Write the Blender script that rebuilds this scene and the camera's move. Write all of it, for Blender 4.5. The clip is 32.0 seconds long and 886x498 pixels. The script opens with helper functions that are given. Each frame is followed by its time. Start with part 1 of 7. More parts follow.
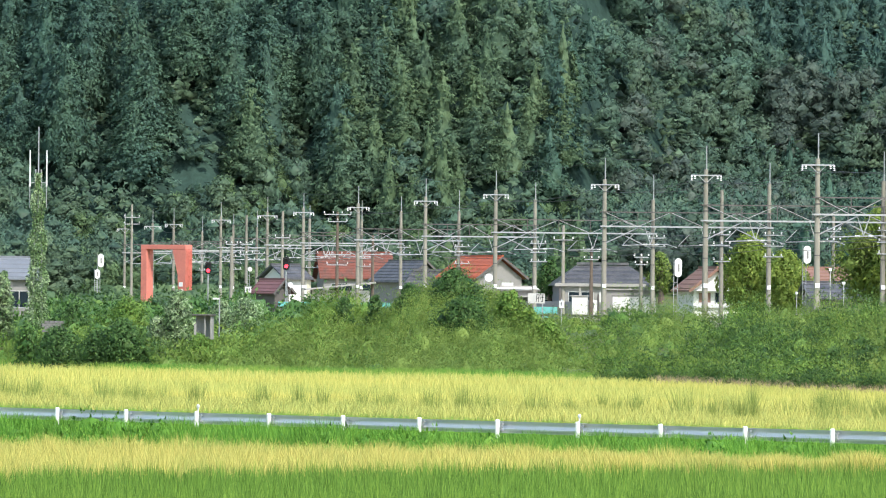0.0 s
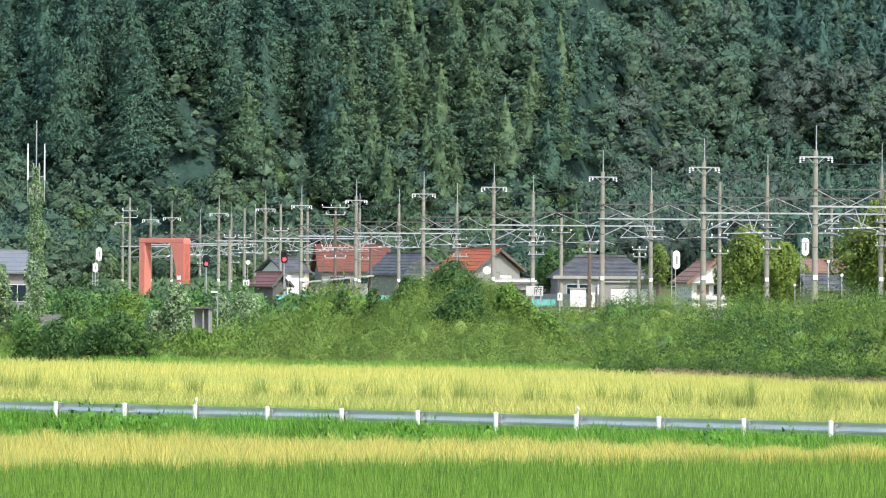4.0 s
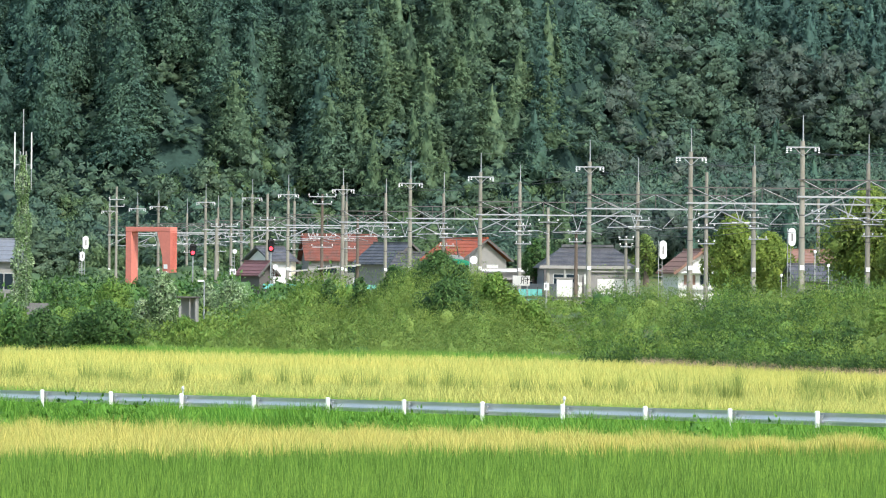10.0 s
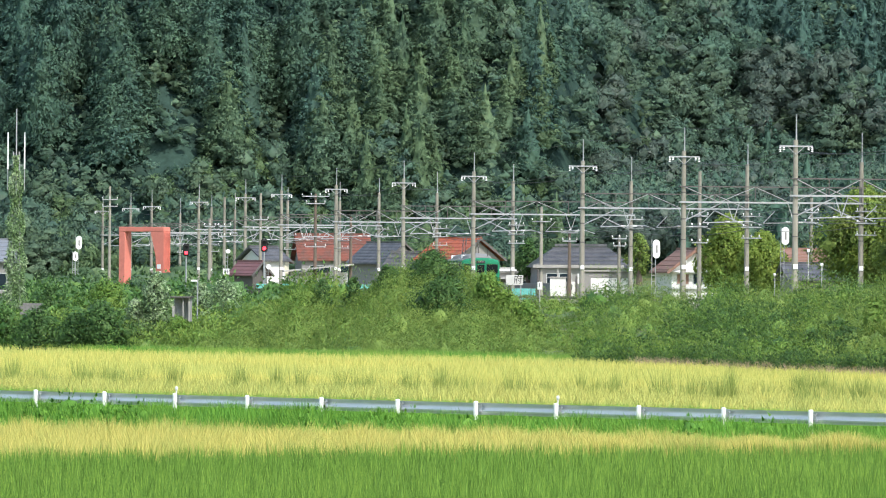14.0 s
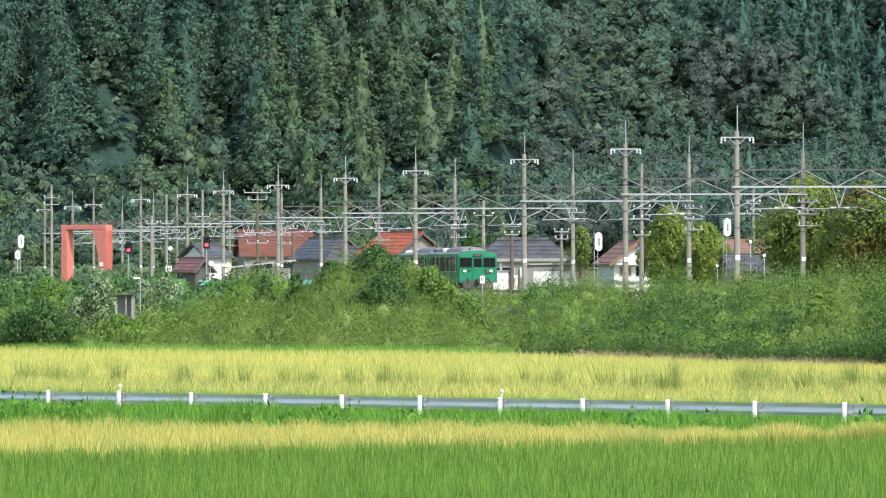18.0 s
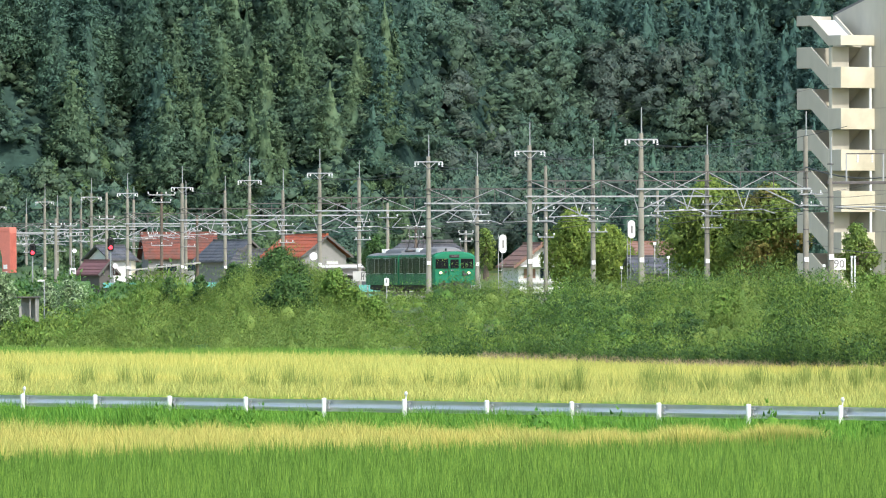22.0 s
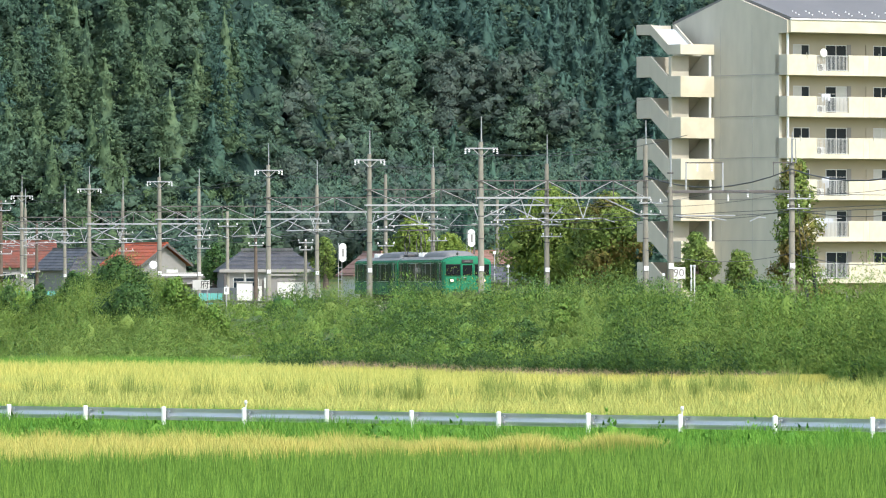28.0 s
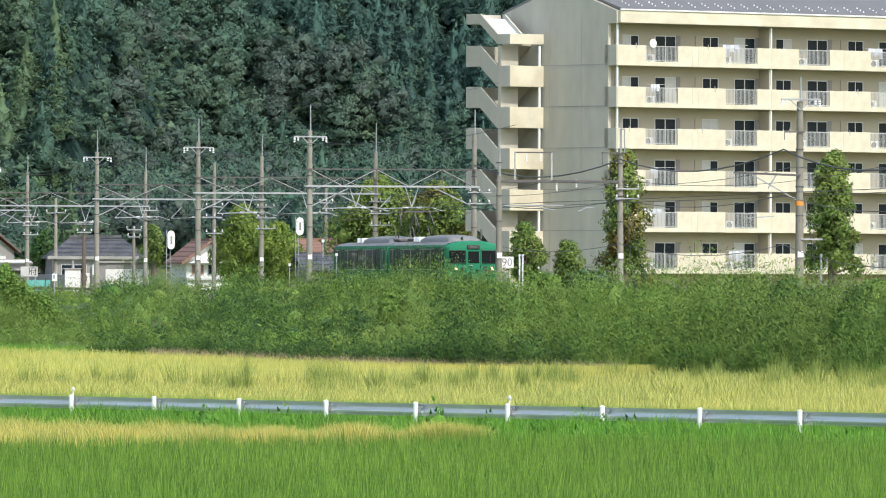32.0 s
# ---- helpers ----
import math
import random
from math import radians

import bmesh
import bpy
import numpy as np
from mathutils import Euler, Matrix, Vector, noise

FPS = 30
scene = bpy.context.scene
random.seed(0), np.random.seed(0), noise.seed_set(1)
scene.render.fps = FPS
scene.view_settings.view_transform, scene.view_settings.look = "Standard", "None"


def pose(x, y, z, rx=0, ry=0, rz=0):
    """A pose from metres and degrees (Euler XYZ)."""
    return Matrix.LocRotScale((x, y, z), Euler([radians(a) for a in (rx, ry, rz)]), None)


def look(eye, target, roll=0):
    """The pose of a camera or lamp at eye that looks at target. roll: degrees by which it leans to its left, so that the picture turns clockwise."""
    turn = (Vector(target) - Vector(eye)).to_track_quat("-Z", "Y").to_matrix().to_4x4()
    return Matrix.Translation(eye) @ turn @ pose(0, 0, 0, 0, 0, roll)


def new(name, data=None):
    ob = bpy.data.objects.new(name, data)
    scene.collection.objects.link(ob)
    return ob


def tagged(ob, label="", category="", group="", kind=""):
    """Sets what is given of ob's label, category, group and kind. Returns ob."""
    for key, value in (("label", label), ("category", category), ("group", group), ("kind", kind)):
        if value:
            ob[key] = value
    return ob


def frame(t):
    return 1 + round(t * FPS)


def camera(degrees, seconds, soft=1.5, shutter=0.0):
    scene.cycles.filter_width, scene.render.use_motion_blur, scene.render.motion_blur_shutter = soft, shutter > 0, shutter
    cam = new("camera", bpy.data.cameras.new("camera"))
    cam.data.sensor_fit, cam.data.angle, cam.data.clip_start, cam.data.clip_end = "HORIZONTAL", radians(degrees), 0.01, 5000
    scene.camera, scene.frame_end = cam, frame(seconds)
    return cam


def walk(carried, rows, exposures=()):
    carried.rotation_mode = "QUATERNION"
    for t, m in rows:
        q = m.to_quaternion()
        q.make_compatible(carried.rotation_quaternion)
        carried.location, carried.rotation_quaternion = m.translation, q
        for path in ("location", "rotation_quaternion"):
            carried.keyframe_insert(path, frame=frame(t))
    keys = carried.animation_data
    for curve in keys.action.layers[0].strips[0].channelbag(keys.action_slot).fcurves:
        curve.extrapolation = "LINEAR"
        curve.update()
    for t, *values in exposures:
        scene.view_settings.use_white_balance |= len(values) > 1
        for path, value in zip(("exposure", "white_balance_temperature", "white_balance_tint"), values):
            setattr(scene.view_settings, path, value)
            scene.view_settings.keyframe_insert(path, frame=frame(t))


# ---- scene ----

# ---- camera: on a tripod-high stand at the edge of the fields, turning after the train ----
EYE = 4.4
cam = camera(6.158, 32.0, soft=1.1)
CAM_ROWS = [  # seconds, yaw, pitch, roll in degrees
    (0.0, 0.0000, 0.3381, -0.540),
    (0.5, 0.0179, 0.3093, -0.586),
    (1.0, 0.0678, 0.2655, -0.509),
    (1.5, 0.0906, 0.2592, -0.524),
    (2.0, 0.0721, 0.2727, -0.583),
    (2.5, 0.0540, 0.2897, -0.518),
    (3.0, 0.0321, 0.2885, -0.527),
    (3.5, 0.0018, 0.2874, -0.467),
    (5.5, -0.0138, 0.2898, -0.290),
    (6.0, -0.0309, 0.2661, -0.238),
    (6.5, -0.0578, 0.2438, -0.379),
    (7.0, -0.0637, 0.2559, -0.384),
    (7.5, -0.0387, 0.2534, -0.387),
    (8.0, -0.0426, 0.2383, -0.552),
    (8.5, -0.0551, 0.2262, -0.520),
    (9.0, -0.0725, 0.2381, -0.591),
    (9.5, -0.0902, 0.2178, -0.543),
    (10.0, -0.1058, 0.2154, -0.546),
    (10.5, -0.1128, 0.2164, -0.568),
    (11.0, -0.1315, 0.2502, -0.583),
    (11.5, -0.1359, 0.2885, -0.551),
    (12.0, -0.1180, 0.2544, -0.395),
    (12.5, -0.0942, 0.2049, -0.391),
    (13.0, -0.0989, 0.1814, -0.395),
    (13.5, -0.1263, 0.2070, -0.410),
    (15.5, -0.1842, 0.2161, -0.589),
    (16.0, -0.2228, 0.1971, -0.533),
    (16.5, -0.2796, 0.1956, -0.379),
    (17.0, -0.3654, 0.1943, -0.160),
    (17.5, -0.4713, 0.1873, 0.014),
    (18.0, -0.5514, 0.1754, 0.142),
    (18.5, -0.6204, 0.1775, 0.099),
    (19.0, -0.6680, 0.1821, 0.065),
    (19.5, -0.7248, 0.1738, -0.051),
    (20.0, -0.8175, 0.1855, 0.055),
    (20.5, -0.9372, 0.2009, 0.082),
    (21.0, -1.0524, 0.1948, 0.073),
    (21.5, -1.1321, 0.1832, 0.159),
    (22.0, -1.2174, 0.1891, 0.187),
    (22.5, -1.3166, 0.2124, 0.117),
    (23.0, -1.4075, 0.2106, 0.009),
    (23.5, -1.5053, 0.1944, 0.058),
    (24.0, -1.6223, 0.1679, 0.139),
    (24.5, -1.6913, 0.1634, 0.189),
    (26.5, -1.9680, 0.2388, -0.051),
    (27.0, -2.1134, 0.2603, -0.078),
    (27.5, -2.2233, 0.2734, -0.069),
    (28.0, -2.3316, 0.2464, 0.146),
    (28.5, -2.4829, 0.2004, 0.111),
    (29.0, -2.6424, 0.1643, -0.121),
    (29.5, -2.7763, 0.1245, -0.224),
    (30.0, -2.8921, 0.0836, -0.287),
    (30.5, -3.0087, 0.0906, -0.335),
    (31.0, -3.1656, 0.1214, -0.173),
    (31.5, -3.3535, 0.1511, -0.191),
    (32.0, -3.5264, 0.1676, -0.209)]
walk(cam, [(t, pose(0, 0, EYE, 90 + p, r, y)) for t, y, p, r in CAM_ROWS], exposures=[(0, 0.34), (20, 0.26), (30, 0.28), (32, 0.06)])

# ---- sky and sun: clear late-summer noon, sun high behind the camera and to its right ----
SUN = Vector((0.44, -0.74, 0.96)).normalized()
world = bpy.data.worlds.new("sky")
scene.world = world
world.use_nodes = True
wn = world.node_tree.nodes
sky = wn.new("ShaderNodeTexSky")
sky.sky_type = 'NISHITA'
sky.sun_disc = False
sky.sun_elevation = math.asin(SUN.z)
sky.sun_rotation = math.atan2(SUN.x, SUN.y)
sky.air_density, sky.dust_density = 1.3, 1.6
world.node_tree.links.new(sky.outputs[0], wn["Background"].inputs[0])
wn["Background"].inputs[1].default_value = 0.245
sun = new("sun", bpy.data.lights.new("sun", 'SUN'))
sun.data.energy, sun.data.angle, sun.data.color = 3.5, radians(0.5), (1.0, 0.965, 0.90)
sun.matrix_world = look((60, -60, 200), Vector((60, -60, 200)) - SUN)


# ---- materials ----
def mat(name, base, rough=0.7, vary=0.25, scale=1.5, fine=0.0, fine_scale=20.0, metal=0.0, bump=0.0, second=None,
        mix_scale=0.3, island=0.0, single=0.0, glow=None, alpha_leaf=0.0, stretch=None, spec=0.5):
    """Procedural surface: base colour broken up at two scales, a second colour in patches, per-piece variation, relief."""
    m = bpy.data.materials.new(name)
    m.use_nodes = True
    n, link = m.node_tree.nodes, m.node_tree.links.new
    b = n["Principled BSDF"]
    b.inputs["Roughness"].default_value = rough
    b.inputs["Metallic"].default_value = metal
    b.inputs["Specular IOR Level"].default_value = spec * (0.35 if alpha_leaf else 1.0)  # matt leaves
    co = n.new("ShaderNodeTexCoord")
    src = co.outputs["Object"]
    if stretch:
        mp = n.new("ShaderNodeMapping")
        mp.inputs["Scale"].default_value = stretch
        link(src, mp.inputs[0])
        src = mp.outputs[0]

    def noise_of(s, detail=4):
        t = n.new("ShaderNodeTexNoise")
        t.inputs["Scale"].default_value, t.inputs["Detail"].default_value = s, detail
        link(src, t.inputs["Vector"])
        return t.outputs["Fac"]

    def math_of(op, a, c):
        q = n.new("ShaderNodeMath")
        q.operation = op
        for i, v in enumerate((a, c)):
            if isinstance(v, (int, float)):
                q.inputs[i].default_value = v
            else:
                link(v, q.inputs[i])
        return q.outputs[0]

    colour = n.new("ShaderNodeRGB")
    colour.outputs[0].default_value = (*base, 1)
    out = colour.outputs[0]
    if second:
        mx = n.new("ShaderNodeMix")
        mx.data_type = 'RGBA'
        ramp = n.new("ShaderNodeMapRange")
        ramp.inputs[1].default_value, ramp.inputs[2].default_value = 0.42, 0.62
        link(noise_of(mix_scale, 5), ramp.inputs[0])
        link(ramp.outputs[0], mx.inputs["Factor"])
        link(out, mx.inputs["A"])
        mx.inputs["B"].default_value = (*second, 1)
        out = mx.outputs["Result"]
    value = math_of('ADD', math_of('MULTIPLY', math_of('SUBTRACT', noise_of(scale), 0.5), 2 * vary), 1.0)
    if fine:
        value = math_of('ADD', value, math_of('MULTIPLY', math_of('SUBTRACT', noise_of(fine_scale, 2), 0.5), 2 * fine))
    hue = None
    if island or single:
        if island:
            g = n.new("ShaderNodeNewGeometry")
            rnd = g.outputs["Random Per Island"]
        else:
            g = n.new("ShaderNodeObjectInfo")
            rnd = g.outputs["Random"]
        value = math_of('ADD', value, math_of('MULTIPLY', math_of('SUBTRACT', rnd, 0.5), 2 * (island or single)))
        hue = math_of('ADD', math_of('MULTIPLY', math_of('SUBTRACT', rnd, 0.5), -0.035 if island else 0.0), 0.5)
    hs = n.new("ShaderNodeHueSaturation")
    link(out, hs.inputs["Color"])
    link(value, hs.inputs["Value"])
    if hue is not None:
        link(hue, hs.inputs["Hue"])
    link(hs.outputs[0], b.inputs["Base Color"])
    if bump:
        bp = n.new("ShaderNodeBump")
        bp.inputs["Strength"].default_value = bump
        bp.inputs["Distance"].default_value = 0.05 if fine_scale > 5 else 0.15
        link(noise_of(fine_scale, 3), bp.inputs["Height"])
        link(bp.outputs[0], b.inputs["Normal"])
    if glow:
        b.inputs["Emission Color"].default_value = (*glow[:3], 1)
        b.inputs["Emission Strength"].default_value = glow[3]
    if alpha_leaf:  # thin leaves let some light through
        tr = n.new("ShaderNodeBsdfTranslucent")
        link(hs.outputs[0], tr.inputs[0])
        add = n.new("ShaderNodeMixShader")
        add.inputs[0].default_value = alpha_leaf
        link(b.outputs[0], add.inputs[1])
        link(tr.outputs[0], add.inputs[2])
        link(add.outputs[0], n["Material Output"].inputs[0])
    return m


M_EARTH = mat("earth_and_grass", (0.075, 0.135, 0.035), 0.95, 0.3, 0.4, 0.25, 6, second=(0.12, 0.135, 0.05), mix_scale=0.15)
M_GREEN_RICE = mat("green_rice_blades", (0.138, 0.262, 0.040), 0.55, 0.18, 0.25, island=0.55, alpha_leaf=0.35, second=(0.160, 0.285, 0.046), mix_scale=0.07)
M_GOLD_RICE = mat("ripe_rice_ears", (0.575, 0.54, 0.14), 0.75, 0.16, 0.12, island=0.22, alpha_leaf=0.25, second=(0.49, 0.51, 0.14), mix_scale=0.05)
M_PALE_RICE = mat("thin_rice_with_weeds", (0.50, 0.48, 0.130), 0.8, 0.22, 0.15, island=0.30, alpha_leaf=0.25, second=(0.34, 0.39, 0.11), mix_scale=0.10)
M_NEAR_GOLD = mat("lodged_ripe_rice", (0.60, 0.54, 0.15), 0.8, 0.40, 0.5, island=0.30, alpha_leaf=0.25, second=(0.36, 0.37, 0.10), mix_scale=0.5)
M_VERGE = mat("verge_grass", (0.155, 0.345, 0.05), 0.6, 0.25, 0.3, island=0.35, alpha_leaf=0.35)
M_WEED = mat("tall_weeds", (0.158, 0.286, 0.058), 0.55, 0.22, 0.35, island=0.22, alpha_leaf=0.26, second=(0.204, 0.306, 0.062), mix_scale=0.3)
M_PLUME = mat("feathery_weed_tops", (0.205, 0.300, 0.070), 0.6, 0.22, 0.3, island=0.22, alpha_leaf=0.28, second=(0.170, 0.275, 0.066), mix_scale=0.25)
M_DRY = mat("dry_stalks", (0.40, 0.30, 0.19), 0.85, 0.25, 0.4, island=0.3)
M_TREE = mat("tree_leaves", (0.205, 0.300, 0.075), 0.55, 0.25, 0.6, island=0.36, alpha_leaf=0.38, second=(0.245, 0.310, 0.080), mix_scale=0.4)
M_SHRUB = mat("shrub_leaves", (0.080, 0.165, 0.048), 0.45, 0.2, 0.5, island=0.40, alpha_leaf=0.28)
M_KUDZU = mat("creeper_leaves", (0.092, 0.198, 0.052), 0.42, 0.2, 0.4, island=0.36, alpha_leaf=0.3, second=(0.120, 0.220, 0.058), mix_scale=0.3)
# Hill-wood colours from here carry extra blue, painted in for distance haze.
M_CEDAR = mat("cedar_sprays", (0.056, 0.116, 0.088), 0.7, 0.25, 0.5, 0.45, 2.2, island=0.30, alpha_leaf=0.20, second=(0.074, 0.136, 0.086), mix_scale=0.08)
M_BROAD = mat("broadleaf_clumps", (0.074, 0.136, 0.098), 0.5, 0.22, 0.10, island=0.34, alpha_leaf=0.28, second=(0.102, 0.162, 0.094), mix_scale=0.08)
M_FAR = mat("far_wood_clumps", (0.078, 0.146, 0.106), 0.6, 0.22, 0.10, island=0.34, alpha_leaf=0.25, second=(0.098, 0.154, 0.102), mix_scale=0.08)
M_DEEP = mat("haze_blued_deep_sprays", (0.052, 0.112, 0.096), 0.7, 0.25, 0.5, 0.45, 2.2, island=0.30, alpha_leaf=0.20, second=(0.062, 0.122, 0.094), mix_scale=0.08)
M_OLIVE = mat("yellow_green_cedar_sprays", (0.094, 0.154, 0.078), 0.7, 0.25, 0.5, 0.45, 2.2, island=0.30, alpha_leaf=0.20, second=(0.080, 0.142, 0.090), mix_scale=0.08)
M_FOOT = mat("edge_bush_leaves", (0.128, 0.204, 0.092), 0.55, 0.22, 0.10, island=0.28, alpha_leaf=0.35, second=(0.108, 0.182, 0.084), mix_scale=0.08)
# Blue and grey raised here too, as haze within the leaf colour.
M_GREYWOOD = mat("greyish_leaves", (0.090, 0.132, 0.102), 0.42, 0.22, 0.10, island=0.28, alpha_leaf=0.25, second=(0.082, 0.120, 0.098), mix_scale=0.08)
M_RICEWEED = mat("seeding_paddy_weeds", (0.27, 0.33, 0.085), 0.7, 0.2, 0.4, island=0.30, alpha_leaf=0.35)
M_EDGE = mat("paddy_edge_grass", (0.17, 0.36, 0.06), 0.6, 0.2, 0.2, island=0.25, alpha_leaf=0.35, second=(0.24, 0.38, 0.07), mix_scale=0.05)
M_HILL = mat("forest_floor", (0.032, 0.060, 0.048), 0.95, 0.4, 0.3, 0.4, 1.2, bump=0.9, spec=0.05)
M_BARK = mat("bark", (0.13, 0.10, 0.075), 0.9, 0.3, 4, 0.2, 30, bump=0.4)
M_CONC = mat("weathered_concrete", (0.36, 0.345, 0.315), 0.85, 0.16, 0.5, 0.08, 14, bump=0.12, single=0.10, second=(0.29, 0.28, 0.255), mix_scale=0.35)
M_POLE = mat("spun_concrete", (0.275, 0.26, 0.215), 0.85, 0.2, 0.8, 0.22, 6, bump=0.12, single=0.14, stretch=(1, 1, 0.35), second=(0.215, 0.20, 0.16), mix_scale=0.9)
M_STEEL = mat("galvanised_steel", (0.41, 0.42, 0.43), 0.45, 0.2, 3, metal=0.6)
M_DARK = mat("dark_painted_steel", (0.10, 0.09, 0.085), 0.6, 0.2, 2)
M_WHITE = mat("white_paint", (0.80, 0.80, 0.78), 0.5, 0.06, 2)
M_PORC = mat("porcelain", (0.663, 0.663, 0.646), 0.25, 0.05, 2)
M_WIRE = mat("wire", (0.06, 0.06, 0.06), 0.5, 0.1, 1)
M_RAILBEAM = mat("zinc_coated_rail", (0.70, 0.72, 0.75), 0.34, 0.12, 0.7, 0.06, 8, metal=0.6)
M_CREAM = mat("cream_wall_paint", (0.64, 0.585, 0.45), 0.8, 0.12, 0.35, 0.05, 5, second=(0.55, 0.49, 0.365), mix_scale=0.5)
# Greyed below the cream for shade on the sides; the blotches are stains.
M_GABLE = mat("render_greyed_for_shade", (0.52, 0.485, 0.395), 0.88, 0.14, 0.2, 0.10, 1.6, second=(0.44, 0.41, 0.335), mix_scale=0.16, stretch=(1, 1, 0.35))
# Wall paint darkened to hold the shade inside the balconies.
M_RECESS_SHADED = mat("shaded_recess_paint", (0.40, 0.355, 0.265), 0.85, 0.10, 0.5)
M_GLASS = mat("window_glass", (0.018, 0.028, 0.036), 0.08, 0.3, 0.8, spec=0.12)
M_CURTAIN = mat("pale_curtain", (0.5, 0.5, 0.46), 0.9, 0.1, 3)
M_FRAME = mat("aluminium_frame", (0.55, 0.55, 0.54), 0.4, 0.06, 2, metal=0.4)
M_ROOF = mat("grey_sheet_roof", (0.15, 0.145, 0.14), 0.6, 0.14, 0.3, 0.06, 4)
M_TILE = mat("dark_glazed_roof_tiles", (0.062, 0.064, 0.070), 0.42, 0.35, 1.6, 0.40, 8, bump=0.35, second=(0.10, 0.10, 0.105), mix_scale=1.4)
M_REDTILE = mat("orange_red_roof_tiles", (0.165, 0.046, 0.027), 0.6, 0.4, 1.6, 0.45, 7, bump=0.35, second=(0.11, 0.048, 0.034), mix_scale=1.2)
M_ORANGETILE = mat("bright_orange_roof_tiles", (0.36, 0.085, 0.036), 0.6, 0.3, 1.4, 0.35, 7, bump=0.3, second=(0.26, 0.072, 0.038), mix_scale=1.2)
M_SLATE = mat("blue_grey_roof_tiles", (0.15, 0.165, 0.185), 0.5, 0.2, 1.2, 0.2, 7, bump=0.2)
M_BROWNTILE = mat("brown_roof_tiles", (0.22, 0.12, 0.085), 0.6, 0.15, 1, 0.1, 8)
M_MAROON = mat("maroon_sheet_roof", (0.16, 0.075, 0.075), 0.6, 0.15, 1)
M_ORANGE = mat("faded_orange_red_paint", (0.62, 0.195, 0.145), 0.6, 0.18, 0.5, 0.14, 3)
M_PLASTER = mat("white_plaster", (0.68, 0.67, 0.63), 0.85, 0.08, 0.4)
M_GREYWALL = mat("grey_wall", (0.25, 0.24, 0.225), 0.85, 0.16, 0.5, 0.1, 4)
M_TEAL = mat("turquoise_sheet", (0.14, 0.48, 0.42), 0.6, 0.12, 1)
M_TRAIN = mat("green_train_paint", (0.024, 0.195, 0.100), 0.20, 0.10, 0.8, 0.05, 3, bump=0.03, stretch=(1, 1, 0.2), spec=0.10)
M_TRAINROOF = mat("grey_train_roof", (0.19, 0.19, 0.185), 0.7, 0.18, 0.8, 0.1, 6)
M_TRAINGLASS = mat("dark_train_glass", (0.010, 0.012, 0.012), 0.10, 0.3, 1.5, spec=0.03)
M_IVY = mat("pale_backed_creeper", (0.190, 0.300, 0.130), 0.42, 0.25, 0.8, island=0.75, alpha_leaf=0.3, second=(0.300, 0.390, 0.230), mix_scale=1.6)
M_BLACK = mat("black_rubber", (0.02, 0.02, 0.02), 0.6, 0.2, 2)
M_UNDER = mat("sooty_underframe", (0.05, 0.045, 0.04), 0.8, 0.2, 2)
M_LAMP = mat("lit_headlamp", (1, 0.85, 0.6), 0.3, 0.02, 1, glow=(1.0, 0.72, 0.36, 1.7))
M_RED = mat("lit_red_signal", (0.6, 0.02, 0.02), 0.3, 0.02, 1, glow=(1.0, 0.03, 0.05, 5.0))
M_BALLAST = mat("ballast", (0.20, 0.17, 0.14), 0.95, 0.3, 2, 0.3, 25, bump=0.6)
M_RAILTOP = mat("running_rail", (0.30, 0.26, 0.23), 0.4, 0.15, 1, metal=0.7)
M_ASPHALT = mat("asphalt", (0.055, 0.055, 0.056), 0.9, 0.15, 0.5, 0.15, 30)
M_ORANGEBAND = mat("orange_band", (0.75, 0.28, 0.05), 0.6, 0.05, 2)
M_BLUECLOTH = mat("washed_cloth", (0.62, 0.64, 0.70), 0.9, 0.1, 5, single=0.25)
M_BLUESHEET = mat("pale_blue_sheet", (0.55, 0.62, 0.70), 0.5, 0.06, 1)
M_AUTUMN = mat("turning_leaves", (0.270, 0.215, 0.070), 0.6, 0.3, 0.5, island=0.45, alpha_leaf=0.35, second=(0.190, 0.230, 0.060), mix_scale=0.6)
M_YELLOWLEAF = mat("yellow_green_leaves", (0.290, 0.385, 0.085), 0.6, 0.2, 0.7, island=0.26, alpha_leaf=0.5, second=(0.225, 0.325, 0.072), mix_scale=0.9)


# ---- builders ----
def part(name, bm, material, parent=None, label=""):
    """Link a bmesh as one mesh object under a thing or a part."""
    me = bpy.data.meshes.new(name)
    bm.to_mesh(me)
    bm.free()
    me.materials.append(material)
    ob = new(name, me)
    if parent is not None:
        ob.parent = parent
    if label:
        tagged(ob, label)
    return ob


def thing(name, m, label, category, group=""):
    ob = new(name)
    ob.matrix_world = m
    ob.empty_display_size = 0.3
    return tagged(ob, label, category, group)


def box(bm, a, b, bevel=0.0):
    """A box between two corners, with chamfered edges where a bevel is given."""
    a, b = Vector(a), Vector(b)
    m = Matrix.LocRotScale((a + b) / 2, None, Vector([max(abs(x), 1e-4) for x in (b - a)]))
    got = bmesh.ops.create_cube(bm, size=1, matrix=m)
    if bevel:
        edges = {e for v in got["verts"] for e in v.link_edges}
        bmesh.ops.bevel(bm, geom=list(edges), offset=bevel, segments=1, affect='EDGES')
    return bm


def rod(bm, a, b, r0, r1=None, seg=8):
    """A tapered round bar from a to b."""
    a, b = Vector(a), Vector(b)
    d = b - a
    m = Matrix.Translation((a + b) / 2) @ d.to_track_quat("Z", "Y").to_matrix().to_4x4()
    bmesh.ops.create_cone(bm, cap_ends=True, segments=seg, radius1=r0, radius2=r0 if r1 is None else r1, depth=d.length, matrix=m)
    return bm


